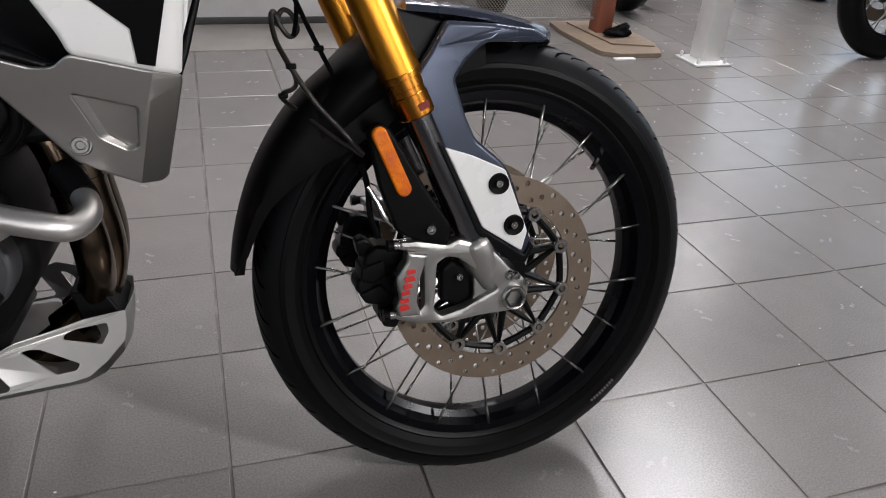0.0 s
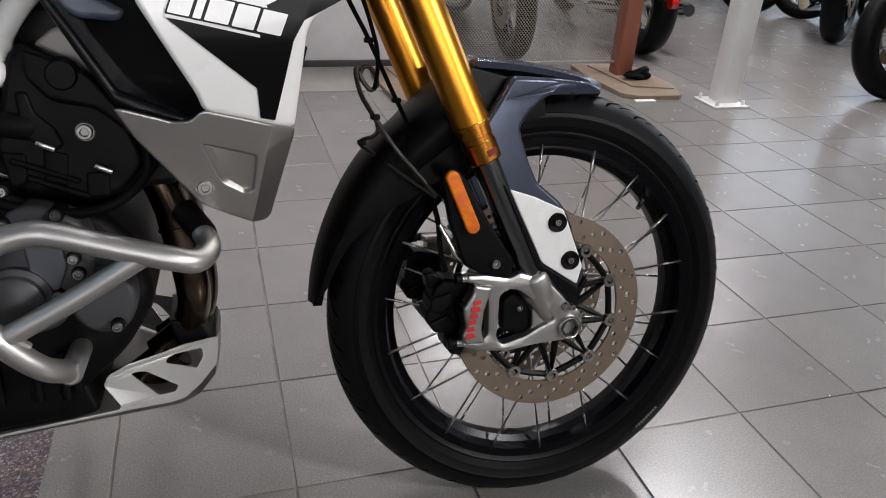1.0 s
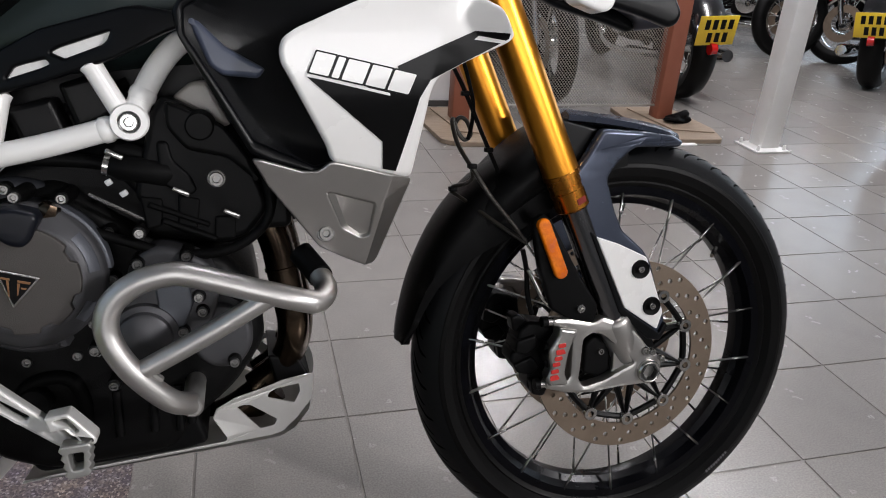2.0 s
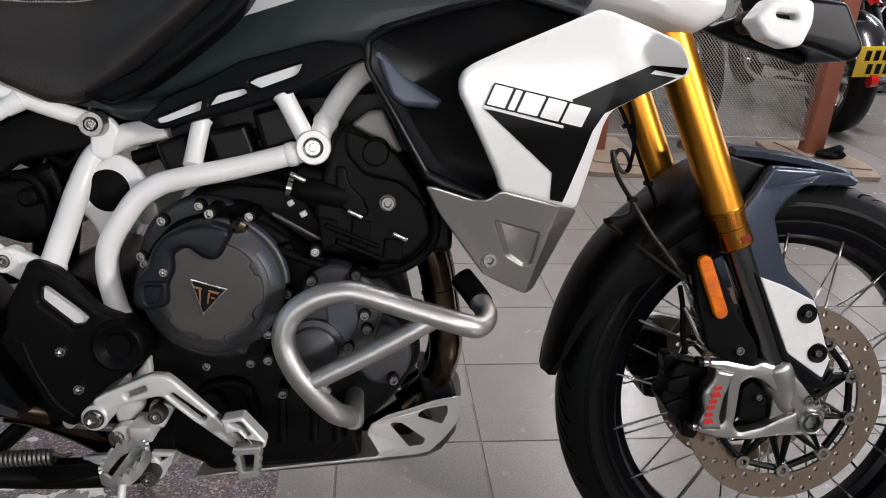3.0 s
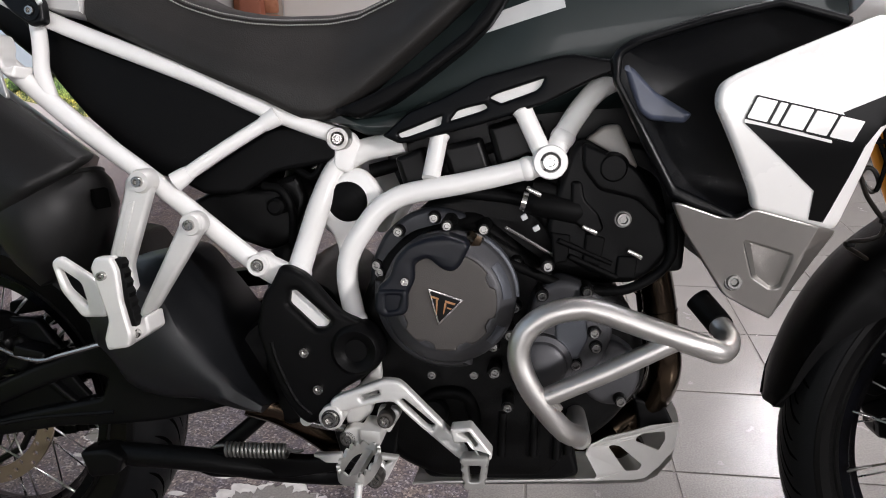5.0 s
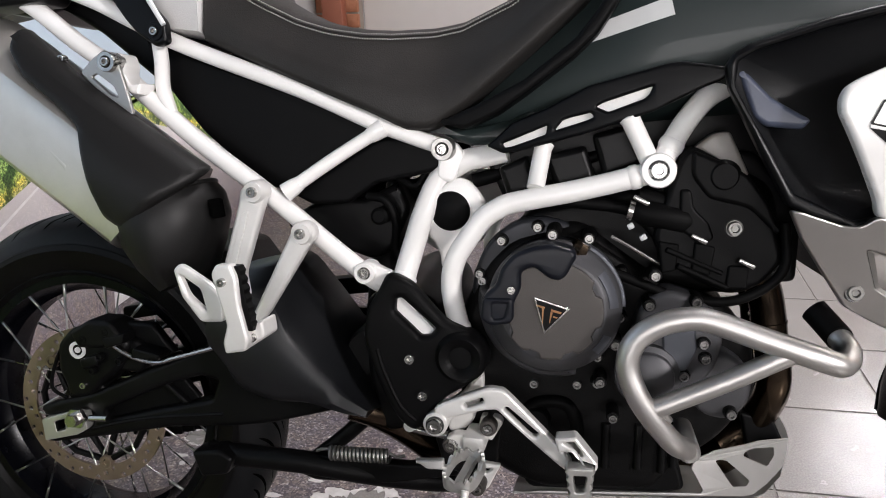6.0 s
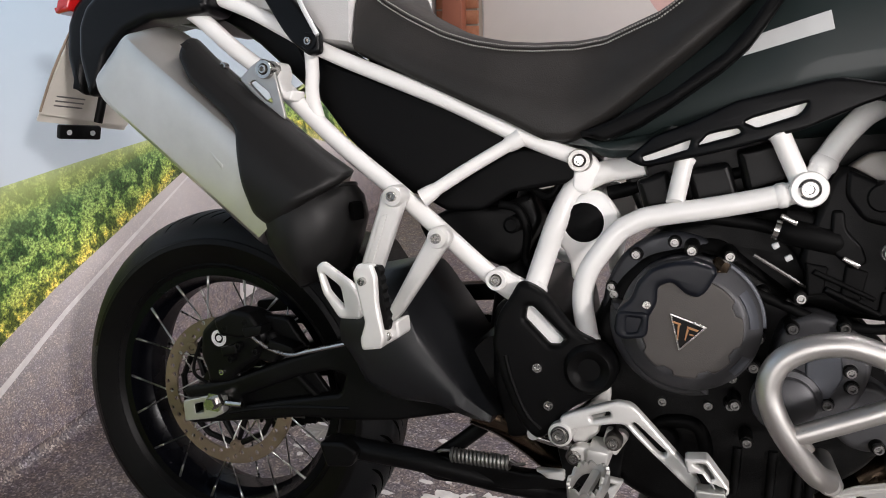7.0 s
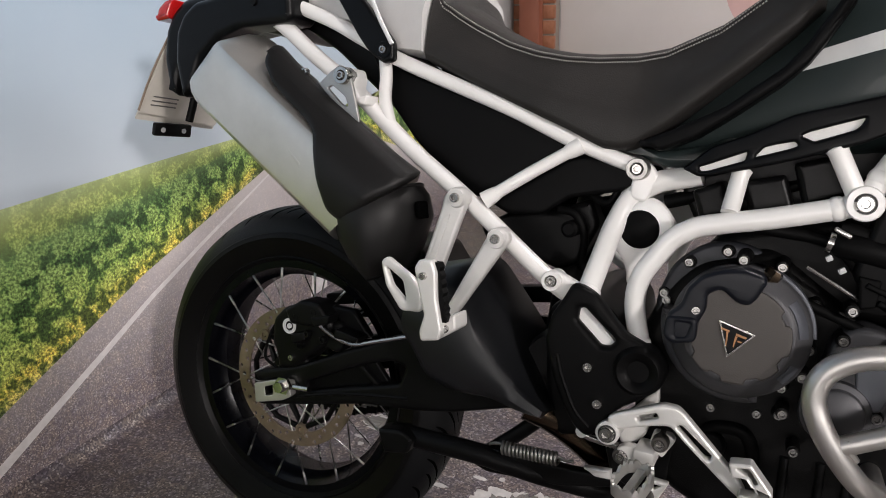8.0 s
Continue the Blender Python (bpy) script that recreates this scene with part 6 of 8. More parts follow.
for k in range(41):
    x = -0.892 + 0.522 * k / 40
    zb, zp = interp(ZB, x), interp(ZP, x)
    wb = interp([(-0.905, 0.165), (-0.7, 0.172), (-0.58, 0.160), (-0.45, 0.175), (-0.37, 0.18)], x)
    wt = wb - interp([(-0.905, 0.025), (-0.7, 0.035), (-0.55, 0.045), (-0.37, 0.04)], x)
    m = (zb + zp) / 2
    half = [(-wb * 0.80, zb - 0.004), (-wb * 0.97, zb + 0.002), (-wb, zb + 0.012), (-(wb * 0.55 + wt * 0.45) - 0.005, m), (-wt - 0.0055, zp - 0.014), (-wt - 0.003, zp - 0.004), (-wt + 0.006, zp + 0.004), (-wt * 0.80, zp + 0.011), (-wt * 0.45, zp + 0.016), (0, zp + 0.018)]
    ring = [(x, y, z) for y, z in half] + [(x, -y, z) for y, z in half[-2::-1]]
    ssec.append(ring)
    pip.append((x, -wt, zp))
part("cushion", loft(ssec), M_SEAT, seat, "black grained vinyl cushion", sharp=70)
part("piping", sweep(pip, 0.0014, 8), M_SEAT, seat)


def stitches(line, dy, dz):
    bm = bmesh.new()
    P = smooth_path(line, 4)
    for a, b in zip(P, P[1:]):
        d = b - a
        n = max(1, int(d.length / 0.0052))
        for i in range(n):
            s, e = a + d * (i / n), a + d * ((i + 0.62) / n)
            o = Vector((0, dy, dz))
            sweep([s + o, e + o], 0.0009, 4, bm)
    return bm


for dy, dz in ((-0.0034, -0.0036), (0.0032, 0.0034)):
    ob = part("stitching", stitches(pip, dy, dz), M_STITCH, seat, "grey double stitching", sharp=0)
    ob["kind"] = "stuff"
pill = group("pillion_seat", bike, None, "pillion seat with pale grey side panel")
psec = []
for k in range(15):
    f = k / 14
    x = -1.20 + 0.305 * f
    zb, zp = interp([(0, 0.985), (0.6, 0.945), (0.85, 0.905), (1, 0.900)], f), interp([(0, 1.045), (0.6, 1.035), (1, 1.02)], f)
    wb = interp([(0, 0.12), (0.5, 0.160), (1, 0.172)], f)
    half = [(-wb * 0.85, zb), (-wb, zb + 0.006), (-wb - 0.002, (zb + zp) / 2), (-wb * 0.86, zp), (-wb * 0.5, zp + 0.02), (0, zp + 0.025)]
    psec.append([(x, y, z) for y, z in half] + [(x, -y, z) for y, z in half[-2::-1]])
part("cushion", loft(psec), M_SEATG, pill, "pale grey vinyl side", sharp=70)
part("grab_bracket", plate([rounded([(-1.048, 1.003), (-1.008, 1.002), (-0.931, 0.916), (-0.929, 0.889), (-0.946, 0.884), (-0.973, 0.902), (-0.989, 0.920)], 0.006)], -0.192, -0.176, 0.005), M_SATIN, pill, "black grab-rail bracket")
tube("bracket_edge", [(x, -0.193, z) for x, z in [(-0.973, 0.983), (-0.954, 0.947), (-0.932, 0.912)]], 0.0035, M_STRIPE, pill, 8, 3)
x, z = -0.946, 0.904
boss(x, -0.180, z, 0.0125, 0.014, pill, M_SATIN)

# black body panels under the seat
under = group("under_seat_panels", bike, None, "matt black under-seat side panels and electrics box")
U1 = rounded([(-1.023, 0.936), (-0.939, 0.881), (-0.767, 0.824), (-0.675, 0.786), (-0.677, 0.764), (-0.786, 0.696), (-0.812, 0.700), (-0.851, 0.725), (-0.912, 0.775), (-0.955, 0.825), (-1.001, 0.911)], 0.008)
U2 = rounded([(-0.788, 0.690), (-0.672, 0.764), (-0.648, 0.772), (-0.575, 0.755), (-0.580, 0.727), (-0.626, 0.716), (-0.667, 0.708), (-0.707, 0.680), (-0.759, 0.676)], 0.008)
U3 = rounded([(-0.816, 0.650), (-0.762, 0.680), (-0.692, 0.686), (-0.643, 0.709), (-0.627, 0.670), (-0.655, 0.608), (-0.684, 0.596), (-0.762, 0.621), (-0.800, 0.625)], 0.01)
for sgn in (-1, 1):
    part("side_panel", plate([U1], sgn * 0.130 - 0.010, sgn * 0.130 + 0.010, 0.006), M_PLAST, under)
    part("side_panel", plate([U2], sgn * 0.118 - 0.010, sgn * 0.118 + 0.010, 0.006), M_PLAST, under)
part("battery_box", plate([U3], -0.095, 0.095, 0.01), M_BLACK, under)
part("undertray", plate([rounded([(-1.201, 0.979), (-1.042, 0.941), (-0.976, 0.897), (-0.778, 0.825), (-0.687, 0.780), (-0.806, 0.704), (-0.886, 0.741), (-0.983, 0.835), (-1.084, 0.914)], 0.01)], -0.110, 0.110, 0.01), M_BLACK, under)
x, z = -0.663, 0.663
part("connector", lathe([(0, -0.132), (0.008, -0.132), (0.012, -0.128), (0.012, -0.09), (0, -0.09)], 20, None, (x, 0, z)), M_RUBBER, under)
tube("harness", [(-0.685, -0.110, 0.689), (-0.658, -0.115, 0.684), (-0.644, -0.110, 0.652), (-0.646, -0.100, 0.609), (-0.615, -0.120, 0.591)], 0.006, M_RUBBER, under, 10, 5)
tube("harness", [(-0.648, -0.100, 0.717), (-0.616, -0.110, 0.704), (-0.598, -0.110, 0.730)], 0.005, M_RUBBER, under, 10, 5)
tube("shock_body", [(-0.647, -0.030, 0.706), (-0.672, -0.030, 0.588), (-0.686, -0.030, 0.438)], 0.030, M_BLACK, under, 18, 4)

# ---- exhaust, swingarm, rear brake, tail ----
exh = group("exhaust", bike, None, "brushed steel silencer with black heat shield")
U, V = Vector((-0.817, 0.0, 0.577)), Vector((0.577, 0.0, 0.817))
# section across the body: (height, depth), from the inner bottom edge round the outer face to the top
SEC = [(-0.078, -0.160), (-0.081, -0.192), (-0.078, -0.203), (-0.060, -0.239), (-0.052, -0.247), (-0.044, -0.249), (0.012, -0.255), (0.036, -0.257), (0.044, -0.254), (0.050, -0.247), (0.068, -0.206), (0.073, -0.192), (0.076, -0.155), (0.066, -0.120), (0.040, -0.108), (-0.045, -0.108), (-0.068, -0.125)]
cans = []
for uu, k, slip in ((1.16, 1.0, 0.0), (1.30, 1.0, 0.0), (1.470, 1.0, 0.0), (1.487, 0.985, 0.002), (1.502, 0.945, 0.006), (1.513, 0.88, 0.010), (1.520, 0.78, 0.012)):
    cans.append([U * (uu + 0.022 * max(0.0, -v / 0.08)) + V * (-0.001 + slip * 0.3 + v * k) + Vector((0, -0.180 + (y + 0.180) * k, 0)) for v, y in SEC])
silencer = part("silencer", loft(cans), M_TITAN, exh, "brushed steel silencer body", 26)
part("outlet", sweep([U * 1.512 + V * 0.01 + Vector((0, -0.175, 0)), U * 1.532 + V * 0.01 + Vector((0, -0.175, 0))], 0.028, 28), M_TITAN, exh)
# pressed crease down the outer face and a rolled seam under it
part("pressed_crease", sweep([U * a + V * b + Vector((0, c, 0)) for a, b, c in ((1.41, 0.012, -0.2462), (1.33, 0.004, -0.2458), (1.275, -0.006, -0.2452), (1.260, -0.020, -0.2425), (1.252, -0.034, -0.2380))], [0.0060, 0.0080, 0.0085, 0.0080, 0.0065], 24), M_TITAN, silencer, "", 80)


def curved_plate(outlines, y0, y1, bevel, lines, warp):
    """A plate cut along straight lines (point, normal in x and z) and then bent."""
    bm = plate(outlines, y0, y1, bevel, 3)
    for co, no in lines:
        bmesh.ops.bisect_plane(bm, geom=bm.verts[:] + bm.edges[:] + bm.faces[:], plane_co=(co[0], 0, co[1]), plane_no=(no[0], 0, no[1]))
    for v in bm.verts:
        v.co.y += warp(v.co.x, v.co.z)
    return bm


def shield_bend(x, z):
    v = 0.577 * x + 0.817 * z
    return 0.050 * (max(0.0, v - 0.030) / 0.075) ** 1.7 + 0.020 * (max(0.0, 0.020 - v) / 0.060) ** 1.8


ALONG = [((0.577 * v, 0.817 * v), (0.577, 0.817)) for v in [-0.035 + 0.0125 * k for k in range(12)]]
SH = rounded([(-1.125, 0.902), (-1.124, 0.879), (-1.099, 0.844), (-1.040, 0.798), (-1.021, 0.778), (-1.012, 0.705), (-1.000, 0.662), (-0.979, 0.650), (-0.962, 0.648), (-0.943, 0.662), (-0.911, 0.689), (-0.882, 0.709), (-0.868, 0.723), (-0.866, 0.731), (-0.915, 0.761), (-0.989, 0.811), (-1.047, 0.850), (-1.105, 0.898), (-1.118, 0.908)], 0.010)
part("heat_shield", curved_plate([SH], -0.268, -0.236, 0.013, ALONG, shield_bend), M_SHIELD, exh, "matt black moulded heat shield", 60)
bx, bz = -1.067, 0.868
bolt(bx, bz, -0.214, exh, BOLT_S)
# inlet cover: a rounded cone below the shield with a turned lip
cone = []
for (ax, az), (bx, bz), dep in (((-1.014, 0.662), (-0.884, 0.711), 0.077), ((-1.008, 0.641), (-0.871, 0.698), 0.081), ((-0.998, 0.617), (-0.863, 0.668), 0.082), ((-0.976, 0.588), (-0.872, 0.632), 0.076), ((-0.945, 0.560), (-0.888, 0.590), 0.060)):
    ring = []
    for k in range(36):
        a = 2 * math.pi * k / 36
        cc, ss = math.cos(a), math.sin(a)
        ring.append(((ax + bx) / 2 + (bx - ax) / 2 * cc, -0.183 + dep * ss, (az + bz) / 2 + (bz - az) / 2 * cc))
    cone.append(ring)
part("inlet_cover", loft(cone), M_SHIELD, exh, "rounded black silencer inlet cover", 60)
part("cover_lip", sweep([Vector(p) for p in cone[0]], 0.0030, 8, closed=True), M_SHIELD, exh)
# no slot is cut: its shade is a black plate on the cover
part("cover_notch", plate([rounded([(-0.869, 0.689), (-0.863, 0.687), (-0.859, 0.663), (-0.866, 0.667)], 0.002)], -0.216, -0.185, 0.001), M_GROOVE_SHADE, exh, "black plate for the shaded slot in the cover")
# collector box low behind the engine: two lofted faces with a ridge between them
CU = [(-0.893, 0.576), (-0.849, 0.587), (-0.800, 0.594), (-0.761, 0.555), (-0.714, 0.495), (-0.675, 0.432), (-0.655, 0.398)]
CK = [(-0.875, 0.548), (-0.835, 0.560), (-0.788, 0.552), (-0.764, 0.508), (-0.728, 0.468), (-0.690, 0.438), (-0.655, 0.418)]
CL = [(-0.885, 0.480), (-0.868, 0.455), (-0.845, 0.425), (-0.800, 0.411), (-0.745, 0.411), (-0.695, 0.403), (-0.660, 0.402)]
cbx = []
lay_u, lay_k, lay_l = ([(v.x, v.z) for v in smooth_path([(x, 0, z) for x, z in P], 4)] for P in (CU, CK, CL))
for u, k, w in zip(lay_u, lay_k, lay_l):
    def mix2(a, b, f, y):
        return (a[0] + (b[0] - a[0]) * f, y, a[1] + (b[1] - a[1]) * f)
    cbx.append([(u[0], -0.03, u[1]), (u[0], -0.140, u[1]), mix2(u, k, 0.10, -0.152), mix2(u, k, 0.88, -0.205), mix2(u, k, 0.97, -0.211), mix2(k, w, 0.06, -0.214), mix2(k, w, 0.50, -0.216), mix2(k, w, 0.86, -0.204), mix2(k, w, 1.0, -0.186), (w[0], -0.12, w[1] - 0.004), (w[0], -0.04, w[1])])
part("collector_box", loft(cbx), M_COLLECT, exh, "satin black exhaust collector box", 42)
# hanger of the silencer
HGR = rounded([(-1.040, 0.850), (-1.020, 0.869), (-1.004, 0.879), (-0.988, 0.870), (-0.980, 0.847), (-0.966, 0.797), (-0.978, 0.793), (-1.012, 0.824)], 0.004)
HGH = rounded([(-1.024, 0.845), (-1.016, 0.849), (-0.993, 0.833), (-0.986, 0.818), (-0.997, 0.821)], 0.003)
part("silencer_hanger", plate([HGR, HGH], -0.218, -0.212, 0.0015), M_BRUSH, exh, "steel hanger plate")
boss(-0.997, -0.200, 0.863, 0.0130, 0.026, exh, M_STEEL)
part("hanger_ear", plate([rounded([(-1.010, 0.878), (-0.988, 0.875), (-0.983, 0.860), (-0.986, 0.849), (-0.976, 0.834), (-0.962, 0.838), (-0.965, 0.822), (-0.978, 0.824), (-0.998, 0.842)], 0.004)], -0.206, -0.168, 0.004), M_WHITE, exh)

# pillion footrest bracket
pf = group("pillion_footrest", bike, None, "silver pillion footrest bracket with folding peg")
part("front_arm", plate([rounded([(-0.825, 0.702), (-0.810, 0.714), (-0.792, 0.707), (-0.790, 0.690), (-0.822, 0.592), (-0.812, 0.530), (-0.836, 0.530), (-0.851, 0.604), (-0.827, 0.685)], 0.006)], -0.214, -0.198, 0.005), M_SILVER, pf)
part("arm_groove", plate([rounded([(-0.822, 0.672), (-0.812, 0.676), (-0.833, 0.604), (-0.841, 0.607)], 0.003)], -0.2155, -0.210, 0.001), M_SILVER, pf)
part("rear_arm", plate([rounded([(-0.752, 0.652), (-0.741, 0.664), (-0.724, 0.661), (-0.718, 0.648), (-0.728, 0.634), (-0.786, 0.542), (-0.804, 0.522), (-0.812, 0.532), (-0.776, 0.604)], 0.006)], -0.224, -0.206, 0.006), M_SILVER, pf)
part("foot_block", plate([rounded([(-0.790, 0.533), (-0.777, 0.546), (-0.757, 0.556), (-0.754, 0.535), (-0.776, 0.520)], 0.004)], -0.303, -0.262, 0.004), M_SILVER, pf)
PGO = rounded([(-0.812, 0.612), (-0.806, 0.624), (-0.787, 0.625), (-0.780, 0.610), (-0.777, 0.575), (-0.767, 0.535), (-0.771, 0.522), (-0.797, 0.517), (-0.800, 0.530), (-0.794, 0.552)], 0.004)
part("folding_peg", plate([PGO], -0.320, -0.302, 0.004, 3), M_SILVER, pf, "folded aluminium pillion peg")
pr = [(-0.784, 0.622), (-0.768, 0.545)]
teeth = []
for k in range(15):
    f = k / 14
    teeth.append((pr[0][0] + (pr[1][0] - pr[0][0]) * f + (0.0024 if k % 2 else 0.0) + 0.003, pr[0][1] + (pr[1][1] - pr[0][1]) * f))
part("peg_rubber", plate([teeth + [(x - 0.010, z) for x, z in teeth[::-1]]], -0.313, -0.296, 0.0015), M_RUBBER, pf, "black serrated rubber")
LP = [(-0.881, 0.609), (-0.871, 0.617), (-0.829, 0.592), (-0.815, 0.575), (-0.815, 0.546), (-0.846, 0.544), (-0.871, 0.575)]
part("heel_loop", plate([rounded(LP, 0.006), rounded([(-0.872, 0.603), (-0.845, 0.586), (-0.838, 0.558), (-0.861, 0.578)], 0.005)], -0.286, -0.274, 0.004), M_SILVER, pf, "open silver heel loop")
for (x, z), y in (((-0.804, 0.700), -0.214), ((-0.737, 0.650), -0.222)):
    part("bolt_ring", lathe([(0, -0.006), (0.0125, -0.006), (0.015, 0.0), (0.015, 0.02), (0, 0.02)], 28, None, (x, y, z)), M_SILVER, pf)
    bolt(x, z, y - 0.006, pf, BOLT_M)
x, z = -0.769, 0.535
bolt(x, z, -0.303, pf, BOLT_S)

# swingarm with its axle block, rear caliper
sw = group("swingarm", bike, None, "black aluminium swingarm with chain")
SA = rounded([(-1.212, 0.347), (-1.197, 0.354), (-1.110, 0.381), (-1.024, 0.421), (-0.942, 0.456), (-0.884, 0.480), (-0.840, 0.478), (-0.740, 0.452), (-0.652, 0.459), (-0.647, 0.400), (-0.734, 0.381), (-0.820, 0.356), (-0.888, 0.344), (-0.979, 0.336), (-1.065, 0.317), (-1.191, 0.291), (-1.209, 0.294), (-1.205, 0.304), (-1.125, 0.322), (-1.116, 0.334), (-1.122, 0.350), (-1.200, 0.333)], 0.006)
WEB = rounded([(-1.094, 0.352), (-1.023, 0.386), (-0.982, 0.404), (-0.935, 0.419), (-0.908, 0.414), (-0.918, 0.384), (-1.022, 0.358), (-1.092, 0.337)], 0.006)
for sgn in (-1, 1):
    part("arm", plate([SA, WEB], sgn * 0.122 - 0.018, sgn * 0.122 + 0.018, 0.008, 2), M_BLACK, sw)
    part("arm_web", plate([rounded([(-1.100, 0.358), (-1.023, 0.392), (-0.975, 0.412), (-0.945, 0.378), (-1.022, 0.352), (-1.100, 0.330)], 0.004)], sgn * 0.117 - 0.006, sgn * 0.117 + 0.006, 0.003), M_PLAST, sw)
part("arm_rib", plate([rounded([(-1.006, 0.400), (-0.996, 0.404), (-0.958, 0.374), (-0.966, 0.370)], 0.002)], -0.134, -0.118, 0.003), M_BLACK, sw)
tube("arm_edge", [(x, -0.139, z) for x, z in [(-1.120, 0.322), (-1.022, 0.347), (-0.900, 0.364)]], 0.0035, M_BLACK, sw, 8, 4)
part("pivot_beam", lathe([(0, -0.14), (0.05, -0.14), (0.055, -0.12), (0.055, 0.12), (0.05, 0.14), (0, 0.14)], 28, None, (-0.66, 0, 0.46)), M_BLACK, sw)
part("cross_beam", box(-0.86, -0.70, -0.11, 0.11, 0.40, 0.47, 0.02), M_BLACK, sw)
AB = rounded([(-1.204, 0.331), (-1.140, 0.352), (-1.128, 0.348), (-1.124, 0.322), (-1.143, 0.311), (-1.200, 0.296)], 0.003)
part("axle_block", plate([AB, rounded([(-1.181, 0.329), (-1.164, 0.335), (-1.163, 0.318), (-1.178, 0.313)], 0.002)], -0.146, -0.128, 0.002), M_NAIL, sw, "silver chain-adjuster block")
x, z = -1.139, 0.340
part("axle_nut", lathe([(0, -0.164), (0.010, -0.164), (0.0105, -0.152), (0.0165, -0.152), (0.0165, -0.145), (0, -0.145)], 6, None, (x, 0, z)), M_STEEL, sw)
part("adjuster", sweep([(x + 0.020, -0.145, z), (x + 0.050, -0.145, z + 0.002)], 0.005, 12), M_STEEL, sw)
part("rear_axle", lathe([(0, -0.145), (0.010, -0.145), (0.010, 0.145), (0, 0.145)], 16, None, REAR), M_BLACK, sw)
# chain on the far side, in links
chain = bmesh.new()
for z0, z1 in ((0.425, 0.500), (0.215, 0.395)):
    for k in range(52):
        f = k / 51
        x = REAR[0] + 0.02 + (0.62) * f
        z = z0 + (z1 - z0) * f
        box(x - 0.0065, x + 0.0065, 0.070 if k % 2 else 0.074, 0.092 if k % 2 else 0.088, z - 0.007, z + 0.007, 0, chain)
ob = part("chain", chain, M_BLACK, sw, sharp=30)
ob["kind"] = "stuff"
part("sprocket", plate([[((0.108 if k % 4 < 2 else 0.100) * math.cos(2 * math.pi * k / 176) + REAR[0], (0.108 if k % 4 < 2 else 0.100) * math.sin(2 * math.pi * k / 176) + REAR[2]) for k in range(176)], circle2(REAR[0], REAR[2], 0.06, 32)], 0.076, 0.084, 0.001), M_BLACK, sw)
part("chain_guard", plate([rounded([(-1.20, 0.46), (-1.0, 0.50), (-0.70, 0.545), (-0.66, 0.53), (-0.70, 0.515), (-1.0, 0.475), (-1.2, 0.435)], 0.006)], 0.065, 0.105, 0.004), M_PLAST, sw)
part("hugger", plate([rounded([(-1.06, 0.62), (-0.92, 0.60), (-0.86, 0.52), (-0.84, 0.44), (-0.865, 0.44), (-0.885, 0.52), (-0.94, 0.585), (-1.06, 0.605)], 0.008)], -0.080, 0.080, 0.004), M_PLAST, sw)

rc = group("rear_caliper", bike, None, "black rear brake caliper on the swingarm")
RCO = rounded([(-1.172, 0.453), (-1.149, 0.477), (-1.096, 0.493), (-1.067, 0.484), (-1.048, 0.458), (-1.064, 0.420), (-1.092, 0.400), (-1.120, 0.369), (-1.157, 0.365), (-1.164, 0.392), (-1.174, 0.411)], 0.008)
part("body", plate([RCO], -0.140, -0.080, 0.010, 3), M_BLACK, rc)
for q, y0, y1 in (([(-1.141, 0.475), (-1.107, 0.497), (-1.072, 0.495), (-1.054, 0.474), (-1.087, 0.453), (-1.128, 0.452)], -0.150, -0.10), ([(-1.087, 0.453), (-1.042, 0.466), (-1.019, 0.440), (-1.040, 0.412), (-1.074, 0.416)], -0.132, -0.095), ([(-1.158, 0.394), (-1.116, 0.411), (-1.097, 0.384), (-1.132, 0.362), (-1.163, 0.364)], -0.135, -0.095), ([(-1.073, 0.488), (-1.022, 0.488), (-0.986, 0.444), (-1.024, 0.432)], -0.118, -0.10)):
    part("casting", plate([rounded(q, 0.006)], y0, y1, 0.006, 2), M_BLACK, rc)
for x, z in [(-1.118, 0.465), (-1.081, 0.479), (-1.094, 0.440), (-1.062, 0.435), (-1.108, 0.417)]:
    bolt(x, z, -0.146, rc, BOLT_D)
for q in ([(-1.126, 0.434), (-1.097, 0.444), (-1.093, 0.428), (-1.121, 0.419)], [(-1.086, 0.470), (-1.048, 0.480), (-1.051, 0.464), (-1.080, 0.454)], [(-1.035, 0.459), (-0.991, 0.451), (-0.995, 0.441), (-1.039, 0.443)]):
    part("fin", plate([rounded(q, 0.003)], -0.152, -0.120, 0.003, 1), M_BLACK, rc)
part("bracket_tab", plate([rounded([(-1.067, 0.431), (-1.039, 0.440), (-1.045, 0.413), (-1.057, 0.413)], 0.002)], -0.128, -0.122, 0.001), M_DISC, rc)
part("bleed_nipple", sweep([Vector((p[0], -0.142, p[1])) for p in [(-1.097, 0.473), (-1.105, 0.480)]], [0.0045, 0.003], 10), M_STEEL, rc)
x, z = -1.135, 0.446
part("badge_ring", lathe([(0.0085, -0.001), (0.0135, -0.001), (0.0135, 0.002), (0.0085, 0.002)], 32, None, (x, -0.1412, z), True), M_STRIPE, rc, "pale round mark")
part("badge_dot", lathe([(0.0, -0.001), (0.0045, -0.001), (0.0045, 0.002), (0, 0.002)], 20, None, (x, -0.1412, z)), M_STRIPE, rc)
x, z = -1.128, 0.391
bolt(x, z, -0.140, rc, BOLT_S)
tube("brake_pipe", [(-1.097, -0.142, 0.474), (-1.077, -0.145, 0.463), (-1.043, -0.145, 0.444), (-1.005, -0.142, 0.436), (-0.969, -0.140, 0.446), (-0.883, -0.140, 0.473)], 0.0036, M_STEEL, rc, 8, 6)
